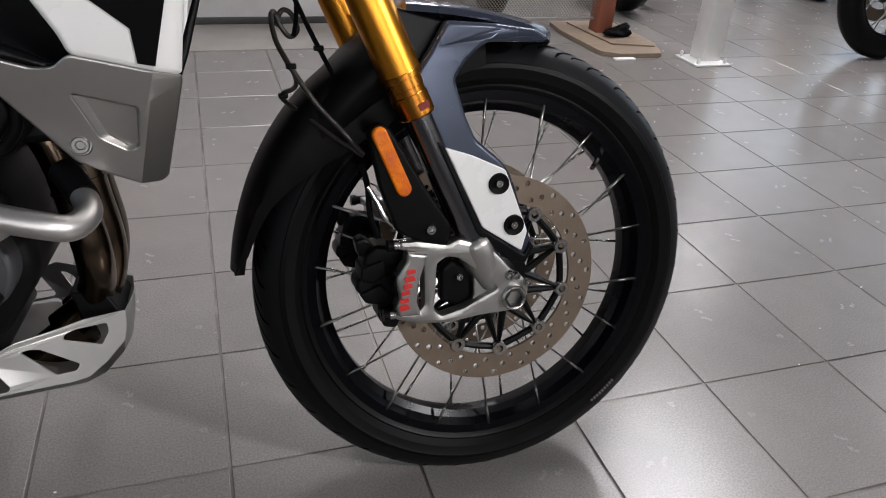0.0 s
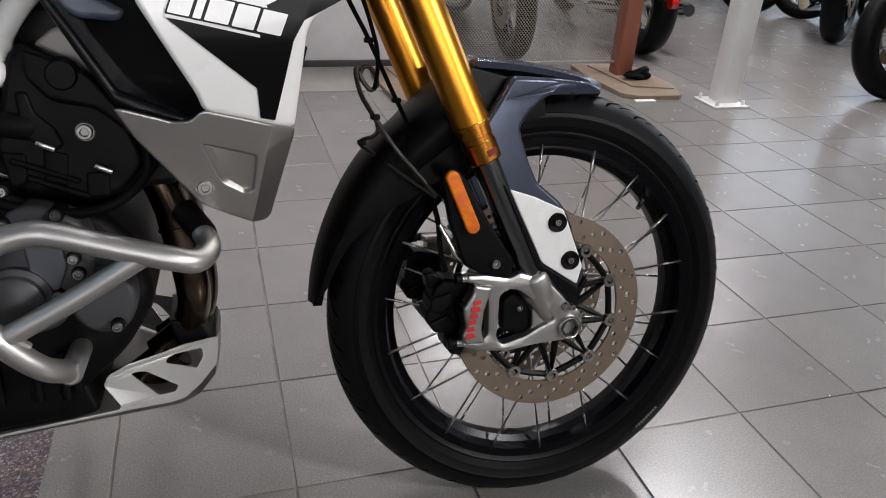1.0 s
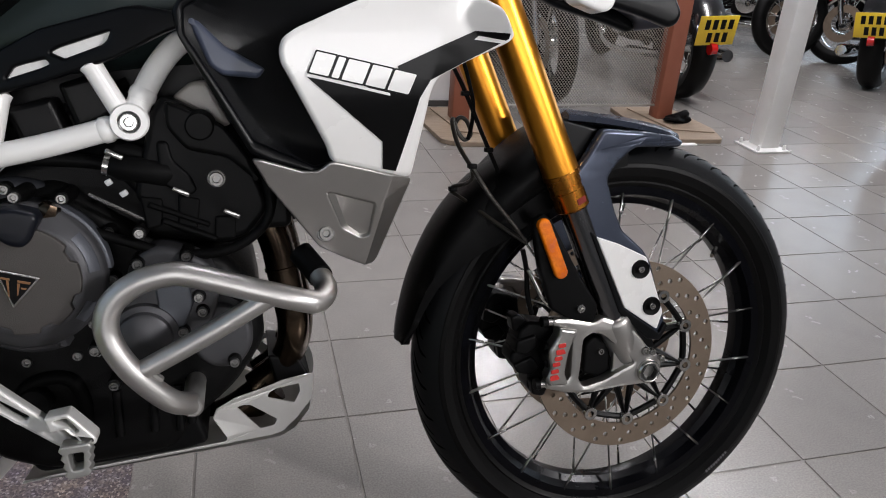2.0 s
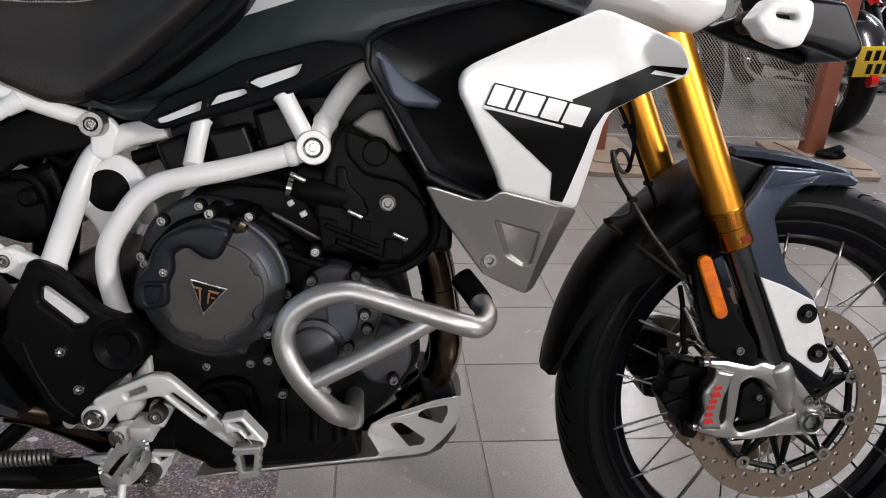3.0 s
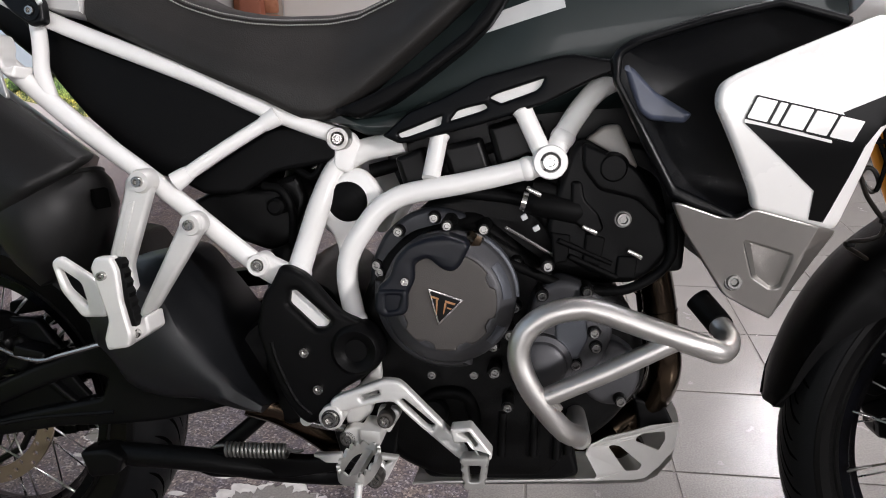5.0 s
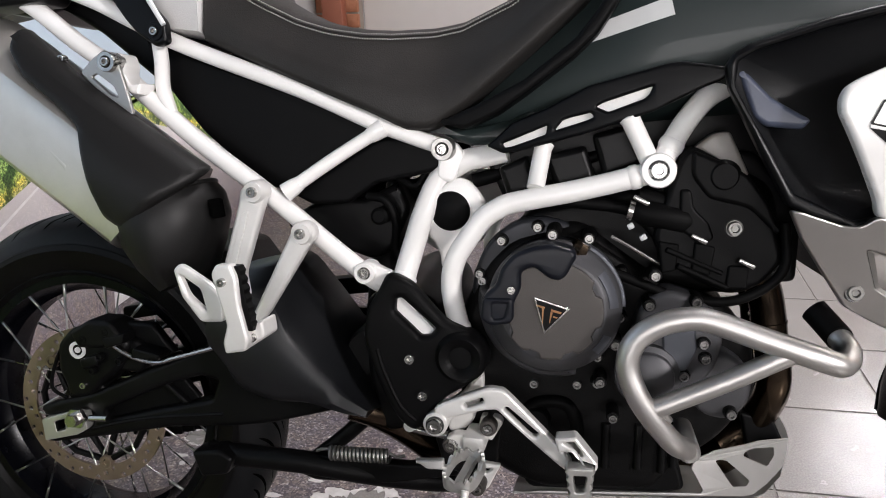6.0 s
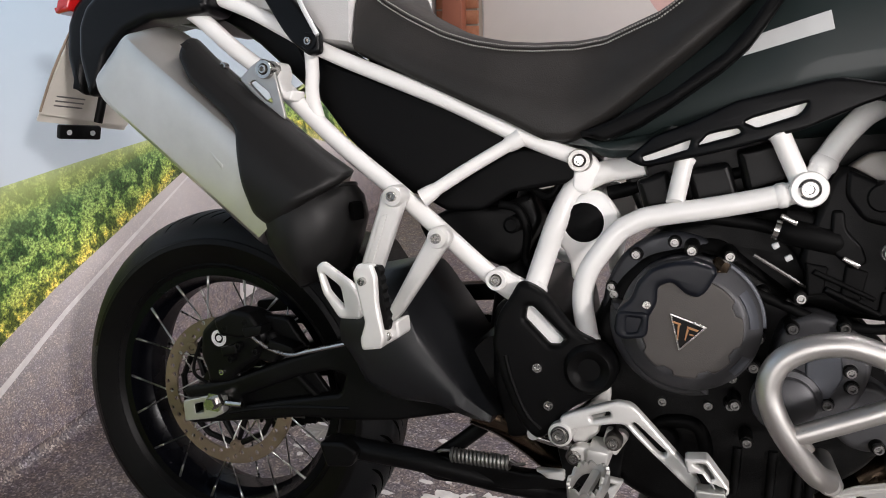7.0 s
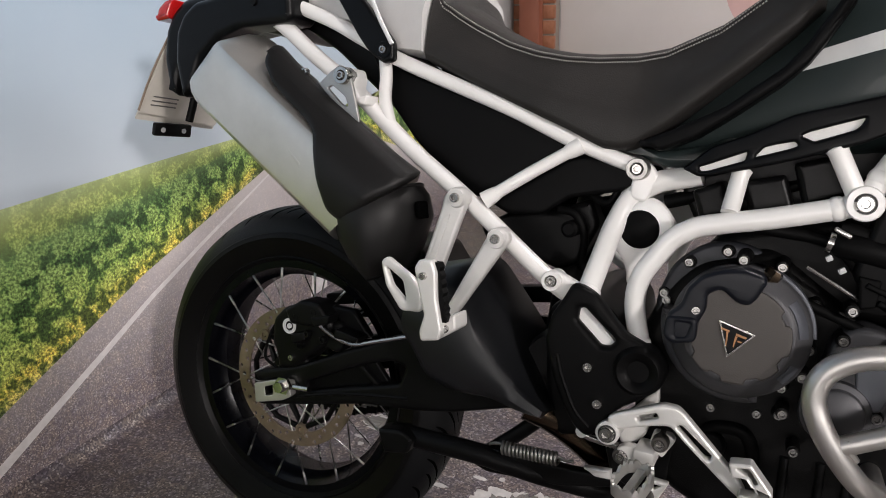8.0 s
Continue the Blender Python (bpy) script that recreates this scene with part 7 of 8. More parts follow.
tube("sensor_cable", [(-1.159, -0.130, 0.462), (-1.182, -0.130, 0.423), (-1.193, -0.130, 0.379), (-1.167, -0.130, 0.363)], 0.0028, M_RUBBER, rc, 8, 6)

# tail: black moulding, lamp, plate carrier with plate
tail = group("tail", bike, None, "black tail moulding with red lamp and plate carrier")
TO = rounded([(-1.452, 0.946), (-1.436, 0.978), (-1.409, 1.001), (-1.317, 1.016), (-1.194, 1.020), (-1.101, 1.009), (-1.056, 0.980), (-1.099, 0.958), (-1.190, 0.937), (-1.252, 0.947), (-1.302, 0.959), (-1.354, 0.949), (-1.387, 0.920), (-1.413, 0.874), (-1.422, 0.827), (-1.441, 0.836), (-1.456, 0.894)], 0.008)
part("moulding", plate([TO], -0.120, 0.050, 0.018, 4), M_SATIN, tail, "satin black tail moulding")
part("tail_arch", plate([rounded([(-1.353, 0.930), (-1.339, 0.960), (-1.314, 0.980), (-1.231, 0.995), (-1.120, 1.010), (-1.113, 0.955), (-1.121, 0.946), (-1.161, 0.943), (-1.218, 0.938), (-1.262, 0.921), (-1.298, 0.888), (-1.319, 0.832), (-1.337, 0.821), (-1.354, 0.883)], 0.008)], -0.192, -0.120, 0.012, 3), M_SATIN, tail)
part("arch_bolt", lathe([(0, -0.003), (0.005, -0.003), (0.006, 0.0), (0.006, 0.01), (0, 0.01)], 16, None, (-1.186, -0.193, 0.976)), M_BLACK, tail)
part("lamp", plate([rounded([(-1.468, 0.962), (-1.462, 0.984), (-1.446, 0.998), (-1.424, 1.000), (-1.430, 0.984), (-1.436, 0.967)], 0.004)], -0.126, 0.030, 0.008, 3), M_REDLENS, tail, "red tail lamp")
# number-plate carrier and plate at the very end
tube("carrier_arm", [(-1.482, 0.000, 0.903), (-1.489, 0.000, 0.836), (-1.503, 0.000, 0.785)], 0.008, M_BLACK, tail, 12, 4)
M_PLATE = mat("number_plate_white", (0.80, 0.76, 0.68), 0.35, coat=0.3)
ta, tb = [(-1.466, -0.100, 0.946), (-1.538, -0.100, 0.796)]
ta, tb = Vector(ta), Vector(tb)
zax = (ta - tb).normalized()
yax = Vector((0.10, 0.995, 0.0))
xax = yax.cross(zax).normalized()
yax = zax.cross(xax)
lay = Matrix((xax, yax, zax)).transposed().to_4x4()
lay.translation = tb
pl_ = part("number_plate", plate([rounded([(0, 0), (0.20, -0.01), (0.20, (ta - tb).length), (0.012, (ta - tb).length)], 0.004)], -0.0012, 0.0012, 0.0004, 1), M_PLATE, tail, "worn cream number plate seen edge on")
turn = Matrix(((0, 1, 0, 0), (1, 0, 0, 0), (0, 0, 1, 0), (0, 0, 0, 1)))
pl_.matrix_basis = lay @ turn
p2 = part("plate_backing", plate([rounded([(0.006, -0.018), (0.205, -0.022), (0.205, 0.10), (0.010, 0.11)], 0.004)], -0.0012, 0.0012, 0.0004, 1), M_PLATE, tail)
p2.matrix_basis = lay @ Matrix.Translation((-0.008, 0, 0)) @ turn
tube("plate_edge", [lay @ Vector((0, 0.001, 0.004)), lay @ Vector((0, 0.001, (ta - tb).length * 0.5)), lay @ Vector((0, 0.010, (ta - tb).length - 0.003))], 0.0022, M_BOARD, tail, 6, 3)
for k in range(3):
    cb = part("plate_bar", box(0.0014, 0.0022, 0.022, 0.082, 0.018 + 0.009 * k, 0.0205 + 0.009 * k, 0), M_DULL, tail)
    cb.matrix_basis = lay
rb = part("plate_bracket", box(-0.006, 0.006, -0.034, 0.048, -0.032, -0.006, 0.003), M_BLACK, tail, "black bracket with two holes")
rb.matrix_basis = pose(-1.535, -0.02, 0.784, 0, 10, -14)

for yy in (-0.016, 0.030):
    hole = part("bracket_hole", lathe([(0, -0.0008), (0.005, -0.0008), (0.005, 0.0008), (0, 0.0008)], 16), M_STRIPE, tail, "pale hole through the bracket")
    hole.matrix_basis = rb.matrix_basis @ pose(0.0062, yy, -0.019, 0, 0, 90)
bolt(-0.797, 0.604, -0.320, pf, BOLT_S)

# ---- photo print on the side wall and printed mat on the floor ----
def math_node(n, l, op, a, b=None):
    m = n.new("ShaderNodeMath")
    m.operation = op
    for i, v in enumerate((a, b)):
        if v is None:
            continue
        if isinstance(v, (int, float)):
            m.inputs[i].default_value = v
        else:
            l.new(v, m.inputs[i])
    return m.outputs[0]


def ramp_node(n, l, fac, stops):
    r = n.new("ShaderNodeValToRGB")
    while len(r.color_ramp.elements) < len(stops):
        r.color_ramp.elements.new(0.5)
    for e, (p, c) in zip(r.color_ramp.elements, stops):
        e.position, e.color = p, (*c, 1)
    l.new(fac, r.inputs["Fac"])
    return r.outputs["Color"]


def printed_asphalt(n, l, vec, scale, tone=1.0, calm=0.0):
    """Colour of photographed asphalt: stones of many tints, with slow purple and brown drifts."""
    v = n.new("ShaderNodeTexVoronoi")
    v.inputs["Scale"].default_value = scale
    l.new(vec, v.inputs["Vector"])
    sx = n.new("ShaderNodeSeparateColor")
    l.new(v.outputs["Color"], sx.inputs[0])
    stone = ramp_node(n, l, sx.outputs[0], [(0.0, (0.045, 0.038, 0.050)), (0.28, (0.105, 0.086, 0.098)), (0.52, (0.175, 0.145, 0.142)), (0.74, (0.265, 0.228, 0.215)), (0.90, (0.42, 0.385, 0.36)), (0.985, (0.66, 0.63, 0.60))])
    slow = n.new("ShaderNodeTexNoise")
    slow.inputs["Scale"].default_value, slow.inputs["Detail"].default_value, slow.inputs["Roughness"].default_value = scale / 11, 6, 0.7
    l.new(vec, slow.inputs["Vector"])
    drift = ramp_node(n, l, slow.outputs["Fac"], [(0.32, (0.62, 0.58, 0.80)), (0.46, (0.95, 0.92, 1.00)), (0.56, (1.10, 1.00, 0.94)), (0.68, (1.45, 1.30, 1.16))])
    m = n.new("ShaderNodeMix")
    m.data_type, m.blend_type = "RGBA", "MULTIPLY"
    m.inputs["Factor"].default_value = 1.0
    l.new(stone, m.inputs["A"])
    l.new(drift, m.inputs["B"])
    hsv = n.new("ShaderNodeHueSaturation")
    hsv.inputs["Value"].default_value = tone
    soft = n.new("ShaderNodeMix")
    soft.data_type = "RGBA"
    soft.inputs["Factor"].default_value, soft.inputs["B"].default_value = calm, (0.19, 0.162, 0.165, 1)
    l.new(m.outputs["Result"], soft.inputs["A"])
    l.new(soft.outputs["Result"], hsv.inputs["Color"])
    return hsv.outputs["Color"]


VY, VZ = 0.968, 0.615


def print_material(name, kind):
    """A printed picture surface: its colours follow the perspective of the photograph."""
    m = bpy.data.materials.new(name)
    m.use_nodes = True
    n, l = m.node_tree.nodes, m.node_tree.links
    b = n["Principled BSDF"]
    b.inputs["Roughness"].default_value = 0.42
    tc = n.new("ShaderNodeTexCoord")
    sep = n.new("ShaderNodeSeparateXYZ")
    l.new(tc.outputs["Object"], sep.inputs[0])
    y, z = sep.outputs["Y"], sep.outputs["Z"]
    dy = math_node(n, l, "MAXIMUM", math_node(n, l, "ABSOLUTE", math_node(n, l, "SUBTRACT", VY, y)), 0.02)
    dz = math_node(n, l, "MAXIMUM", math_node(n, l, "SUBTRACT", VZ + 0.02, z), 0.012)
    a = math_node(n, l, "DIVIDE", dz, dy)
    lg = math_node(n, l, "LOGARITHM", dz if kind == "road" else dy, 2.718)
    vec = n.new("ShaderNodeCombineXYZ")
    l.new(math_node(n, l, "MULTIPLY", lg, 1.0), vec.inputs[0])
    l.new(math_node(n, l, "DIVIDE", dy, dz) if kind == "road" else math_node(n, l, "MULTIPLY", a, 3.2), vec.inputs[1])

    def noise_tex(scale, detail, rough=0.6):
        t = n.new("ShaderNodeTexNoise")
        t.inputs["Scale"].default_value, t.inputs["Detail"].default_value, t.inputs["Roughness"].default_value = scale, detail, rough
        l.new(vec.outputs[0], t.inputs["Vector"])
        return t.outputs["Fac"]
    mix = n.new("ShaderNodeMix")
    mix.data_type = "RGBA"
    if kind == "field":
        base = ramp_node(n, l, math_node(n, l, "ADD", math_node(n, l, "DIVIDE", a, 0.36), math_node(n, l, "MULTIPLY", math_node(n, l, "SUBTRACT", noise_tex(4, 4), 0.5), 0.22)),
                         [(0.0, (0.44, 0.52, 0.27)), (0.12, (0.40, 0.46, 0.18)), (0.22, (0.30, 0.37, 0.13)), (0.30, (0.19, 0.29, 0.12)), (0.50, (0.20, 0.30, 0.12)), (0.66, (0.26, 0.35, 0.12)), (0.80, (0.33, 0.38, 0.12)), (0.90, (0.54, 0.44, 0.11)), (1.0, (0.40, 0.37, 0.17))])
        def leaf_noise(scale, detail, rough):
            t = n.new("ShaderNodeTexNoise")
            t.inputs["Scale"].default_value, t.inputs["Detail"].default_value, t.inputs["Roughness"].default_value = scale, detail, rough
            l.new(tc.outputs["Object"], t.inputs["Vector"])
            return t.outputs["Fac"]
        clump = ramp_node(n, l, leaf_noise(27, 4, 0.62), [(0.43, (0.14, 0.22, 0.19)), (0.48, (0.55, 0.70, 0.55)), (0.53, (1.15, 1.15, 1.0))])
        fine = ramp_node(n, l, leaf_noise(150, 5, 0.80), [(0.39, (0.16, 0.20, 0.14)), (0.46, (0.60, 0.66, 0.50)), (0.52, (1.18, 1.17, 1.0)), (0.60, (2.3, 2.2, 2.0))])
        lm = n.new("ShaderNodeMix")
        lm.data_type, lm.blend_type = "RGBA", "MULTIPLY"
        lm.inputs["Factor"].default_value = 1.0
        l.new(clump, lm.inputs["A"])
        l.new(fine, lm.inputs["B"])
        leaf = lm.outputs["Result"]
        mix.blend_type = "MULTIPLY"
        fade = n.new("ShaderNodeMapRange")
        fade.inputs["From Min"].default_value, fade.inputs["From Max"].default_value = 0.03, 0.16
        fade.inputs["To Min"].default_value, fade.inputs["To Max"].default_value = 0.22, 1.0
        l.new(a, fade.inputs["Value"])
        l.new(fade.outputs["Result"], mix.inputs["Factor"])
        l.new(base, mix.inputs["A"])
        l.new(leaf, mix.inputs["B"])
    elif kind == "road":
        near = printed_asphalt(n, l, tc.outputs["Object"], 380, 1.22, 0.30)
        mix.blend_type = "MIX"
        fade = n.new("ShaderNodeMapRange")
        fade.inputs["From Min"].default_value, fade.inputs["From Max"].default_value = 0.08, 0.54
        l.new(dz, fade.inputs["Value"])
        l.new(fade.outputs["Result"], mix.inputs["Factor"])
        mix.inputs["A"].default_value = (0.68, 0.63, 0.62, 1)
        l.new(near, mix.inputs["B"])
    elif kind == "sky":
        base = ramp_node(n, l, math_node(n, l, "MULTIPLY", math_node(n, l, "SUBTRACT", z, 0.55), 0.9), [(0.0, (0.50, 0.56, 0.61)), (0.25, (0.38, 0.48, 0.57)), (0.7, (0.27, 0.42, 0.57)), (1.0, (0.22, 0.39, 0.57))])
        mix.blend_type = "MIX"
        cl = n.new("ShaderNodeTexNoise")
        cl.inputs["Scale"].default_value, cl.inputs["Detail"].default_value = 1.6, 5
        l.new(tc.outputs["Object"], cl.inputs["Vector"])
        l.new(math_node(n, l, "MULTIPLY", cl.outputs["Fac"], 0.55), mix.inputs["Factor"])
        l.new(base, mix.inputs["A"])
        mix.inputs["B"].default_value = (0.53, 0.58, 0.62, 1)
    l.new(mix.outputs["Result"], b.inputs["Base Color"])
    return m


M_SKY, M_FIELD, M_ROAD = print_material("printed_sky", "sky"), print_material("printed_field", "field"), print_material("printed_road", "road")
M_PLINE = mat("printed_white_line", (0.80, 0.77, 0.76), 0.42, bump=0.0, col2=(0.66, 0.63, 0.62), scale=40)
WX = -1.795
banner = tagged(group("wall_print"), "large photo print of a country road through green fields", "wall print")
part("backing", box(-1.7995, WX, -2.6, 2.49, 0.0, 2.45), M_SKY, banner, "pale blue printed sky")


def flat(name, pts, lift, material, label=""):
    bm = bmesh.new()
    bm.faces.new([bm.verts.new((WX + lift, y, z)) for y, z in pts])
    bmesh.ops.triangulate(bm, faces=bm.faces[:])
    return part(name, bm, material, banner, label)


def hill(y):
    return VZ + 0.006 + 0.006 * math.sin(3.1 * y) + (0.035 * max(0.0, y - 1.05) if y > 1.05 else 0)


left = [(y, hill(y)) for y in np.linspace(-2.6, VY, 40)]
flat("printed_field", left + [(VY, VZ - 0.008), (0.635, 0.505), (0.161, 0.362), (-0.253, 0.201), (-0.76, 0.004), (-2.6, 0.004)], 0.0008, M_FIELD, "printed green hedges and yellow verge")
right = [(y, hill(y) + 0.03 * abs(math.sin(17 * y)) * (y > 1.0)) for y in np.linspace(VY, 2.49, 40)]
flat("printed_field", right + [(2.49, 0.05), (VY + 0.02, VZ - 0.012)], 0.0008, M_FIELD, "printed verge beyond the road")
flat("printed_road", [(VY - 0.02, VZ - 0.010), (VY + 0.03, VZ - 0.012), (2.40, 0.075), (2.46, 0.004), (-0.76, 0.004), (-0.253, 0.201), (0.161, 0.362), (0.635, 0.505)], 0.0014, M_ROAD, "printed grey road")
LINE = [(0.945, 0.600, 0.001), (0.507, 0.429, 0.006), (0.393, 0.386, 0.008), (0.174, 0.298, 0.010), (0.011, 0.221, 0.0125), (-0.282, 0.088, 0.017), (-0.470, 0.004, 0.020)]
lb = bmesh.new()
lrows = [[lb.verts.new((WX + 0.0022, y, z + s * w * 0.72)) for s in (-1, 1)] for y, z, w in LINE]
for a, b in zip(lrows, lrows[1:]):
    lb.faces.new((a[0], a[1], b[1], b[0]))
part("printed_line", lb, M_PLINE, banner, "printed white edge line", 0)
for f0, f1 in ((0.07, 0.13), (0.2, 0.36), (0.74, 1.0)):
    def dash(f, s):
        return (VY - 0.10 * f + s * 0.052 * f, VZ - 0.012 - 0.60 * f)
    flat("printed_dash", [dash(f0, -1), dash(f0, 1), dash(f1, 1), dash(f1, -1)], 0.0020, M_PLINE)


def mat_material():
    m = mat("printed_asphalt_mat", (0.11, 0.09, 0.09), 0.42, scale=30, bump=0.25, bscale=220, rvar=0.12)
    n, l = m.node_tree.nodes, m.node_tree.links
    tc = n.new("ShaderNodeTexCoord")
    l.new(printed_asphalt(n, l, tc.outputs["Object"], 260, 0.66, 0.22), n["Principled BSDF"].inputs["Base Color"])
    return m


M_MAT = mat_material()
M_TORN = mat("torn_paper_white", (0.62, 0.60, 0.58), 0.7, bump=0.4, bscale=200, col2=(0.45, 0.43, 0.42), scale=40)


def ragged(cx, cy, rx, ry, n, amount, seed):
    r = random.Random(seed)
    out, prev = [], 1.0
    for k in range(n):
        prev = 0.62 * prev + 0.38 * (1 + r.uniform(-amount, amount))
        a = 2 * math.pi * k / n
        out.append((cx + rx * prev * math.cos(a), cy + ry * prev * math.sin(a)))
    return out


def flat_plate(outlines, z0, z1, bevel=0.0):
    bm = plate(outlines, z0, z1, bevel, 1)
    for v in bm.verts:
        v.co = Vector((v.co.x, v.co.z, v.co.y))
    return bm


cove = bmesh.new()
cr = []
for k in range(9):
    a = radians(90 * k / 8)
    cr.append([cove.verts.new((WX + 0.003 + 0.035 * (1 - math.sin(a)), y, 0.003 + 0.035 * (1 - math.cos(a)))) for y in (-1.5, 2.08)])
for a, b in zip(cr, cr[1:]):
    cove.faces.new((a[0], a[1], b[1], b[0]))
part("cove", cove, M_MAT, banner, "print rolled out on to the floor", 0)
road_mat = tagged(group("floor_mat"), "torn floor mat printed as rough asphalt, lying on the tiles", "floor mat")
tears = [(-0.79, 0.070, 0.135, 0.115, 3), (-0.62, 0.03, 0.05, 0.06, 8), (-1.22, 0.30, 0.05, 0.035, 12)]
EDGE = [(WX + 0.003, -1.5), (-0.42, -1.5), (-0.424, -0.4), (-0.415, 0.2), (-0.425, 0.9), (-0.42, 2.05), (WX + 0.003, 2.1)]
part("sheet", flat_plate([EDGE] + [ragged(cx, cy, rx, ry, 150, 0.22, sd) for cx, cy, rx, ry, sd in tears], 0.0015, 0.0030), M_MAT, road_mat)
for cx, cy, rx, ry, sd in tears:
    part("torn_edge", flat_plate([ragged(cx, cy, rx * 1.05, ry * 1.05, 150, 0.22, sd), ragged(cx, cy, rx * 0.92, ry * 0.92, 150, 0.26, sd + 1)], 0.0006, 0.0014), M_TORN, road_mat, "white torn paper edge")
r5 = random.Random(11)
for k in range(26):
    cx, cy = r5.uniform(-1.3, -0.45), r5.uniform(-0.1, 0.42)
    part("scuff", flat_plate([ragged(cx, cy, r5.uniform(0.004, 0.018), r5.uniform(0.003, 0.010), 14, 0.5, 50 + k)], 0.0030, 0.0034), M_TORN, road_mat)

# ---- the corner behind: brickwork, brown pipe; display frame, white post ----
M_BRICK = mat("brown_brick", (0.36, 0.145, 0.075), 0.75, bump=0.5, bscale=160, col2=(0.27, 0.10, 0.05), scale=30)
M_MORTAR = mat("mortar", (0.30, 0.25, 0.21), 0.9, bump=0.4, bscale=200)
pillar = tagged(part("brick_pillar", box(-1.795, -1.572, 2.805, 2.895, 0.0, 2.9), M_MORTAR), "brown brick pillar in the corner with pale joints", "pillar", kind="structure")
for r in range(38):
    z = 0.004 + r * 0.0755
    for c in range(2):
        x = -1.795 + 0.118 * c + (0.0 if r % 2 else -0.058)
        x0, x1 = max(-1.794, x), min(-1.571, x + 0.110)
        if r % 2 == 0 and c == 1:
            x1 = -1.571
        if x1 - x0 < 0.02:
            continue
        ob = part("brick", box(x0, x1, 2.798, 2.83, z, z + 0.066, 0.002, seg=1), M_BRICK, pillar, sharp=0)
pipe = tagged(group("down_pipe"), "red-brown painted square pipe against brickwork", "pipe")
part("pipe", box(-1.735, -1.628, 2.715, 2.796, 0.0, 2.895, 0.010), M_BROWN, pipe)
part("pipe_bracket", box(-1.745, -1.618, 2.709, 2.797, 1.55, 1.59, 0.004), M_BROWN, pipe)
M_POSTER = mat("cream_poster", (0.74, 0.68, 0.65), 0.55, col2=(0.70, 0.64, 0.61), scale=3, bump=0.1, bscale=40)
M_PINK = mat("faded_pink_print", (0.74, 0.47, 0.44), 0.55, scale=4)
poster = tagged(group("wall_poster"), "large cream poster with a faded pink disc on the partition", "poster")
part("sheet", box(-1.565, -0.20, 2.893, 2.899, 0.45, 2.2, 0.001), M_POSTER, poster)
part("disc", lathe([(0, -0.0006), (0.26, -0.0006), (0.26, 0.0), (0, 0.0)], 64, None, (-0.50, 2.8925, 0.98)), M_PINK, poster, "faded pink disc")

post = tagged(group("white_post"), "white painted square steel post bolted to the tiled floor", "post")
part("shaft", box(2.310, 2.415, 2.045, 2.150, 0.008, 2.899, 0.006), M_POSTW, post)
part("base_plate", box(2.243, 2.435, 1.985, 2.172, 0.0005, 0.010, 0.002), M_POSTW, post)
for bx_, by_ in ((2.265, 2.150), (2.265, 2.010), (2.415, 2.010)):
    part("anchor_bolt", sweep([(bx_, by_, 0.009), (bx_, by_, 0.034)], [0.010, 0.007], 10), M_POSTW, post)

fence = tagged(group("mesh_display_frame"), "expanded-metal display panel between two red-brown posts on plywood feet", "display frame")
for x0 in (0.835, 1.985):
    part("post", box(x0, x0 + 0.09, 2.515, 2.605, 0.022, 1.25, 0.005), M_BROWN, fence)
for cx in (0.88, 2.03):
    o = rounded([(cx - 0.20, 2.60), (cx - 0.175, 2.22), (cx - 0.10, 2.165), (cx + 0.13, 2.155), (cx + 0.20, 2.35), (cx + 0.19, 2.80), (cx - 0.18, 2.80)], 0.02)
    part("foot_board", flat_plate([o], 0.0006, 0.022, 0.002), M_BOARD, fence, "worn plywood foot")
    part("foot_board", flat_plate([[(cx - 0.06, 2.32), (cx + 0.15, 2.26), (cx + 0.17, 2.75), (cx - 0.10, 2.75)]], 0.0225, 0.030, 0.002), M_BOARD, fence)
part("top_rail", box(0.925, 1.985, 2.545, 2.575, 1.20, 1.25, 0.004), M_BROWN, fence)
for z0 in (0.088, 1.185):
    part("panel_rail", box(0.925, 1.985, 2.556, 2.568, z0, z0 + 0.012, 0.002), M_MESHW, fence)
verts, faces = [], []
NX, NZ, PXM, PZM = 64, 118, 1.06 / 64, 1.09 / 118
for r in range(NZ + 1):
    for k in range(2 * NX + 1):
        x = 0.925 + k * PXM / 2
        up = (k + r) % 2
        z = 0.098 + r * PZM + (PZM * 0.36 if up else -PZM * 0.36)
        verts += [(x, 2.562 + (0.0015 if up else -0.0015), z - 0.0020), (x, 2.5605 + (0.0015 if up else -0.0015), z + 0.0020)]
        i = len(verts)
        if k:
            faces.append((i - 4, i - 2, i - 1, i - 3))
me = bpy.data.meshes.new("expanded_mesh")
me.from_pydata(verts, [], faces)
mesh_part("expanded_mesh", me, M_MESHW, fence, sharp=0)["kind"] = "stuff"

glove = tagged(group("black_cloth"), "crumpled black cloth lying on the plywood foot", "cloth")
bm = bmesh.new()
bmesh.ops.create_icosphere(bm, subdivisions=4, radius=1)
for v in bm.verts:
    p = v.co.copy()
    k = 1 + 0.35 * noise.noise(p * 1.7) + 0.12 * noise.noise(p * 5)
    v.co = Vector((p.x * 0.085 * k, p.y * 0.040 * k, max(-0.02, p.z * 0.032 * k * (1.1 - 0.5 * abs(p.x) ** 2 + 0.4 * math.sin(3 * p.x)))))
part("cloth", bm, M_RUBBER, glove).matrix_basis = pose(2.075, 2.45, 0.050, 0, 0, 12)
tagged(part("white_block", box(1.885, 1.995, 2.118, 2.150, 0.0006, 0.010, 0.002), M_POSTW), "small white plastic strip lying on the tiles", "strip")

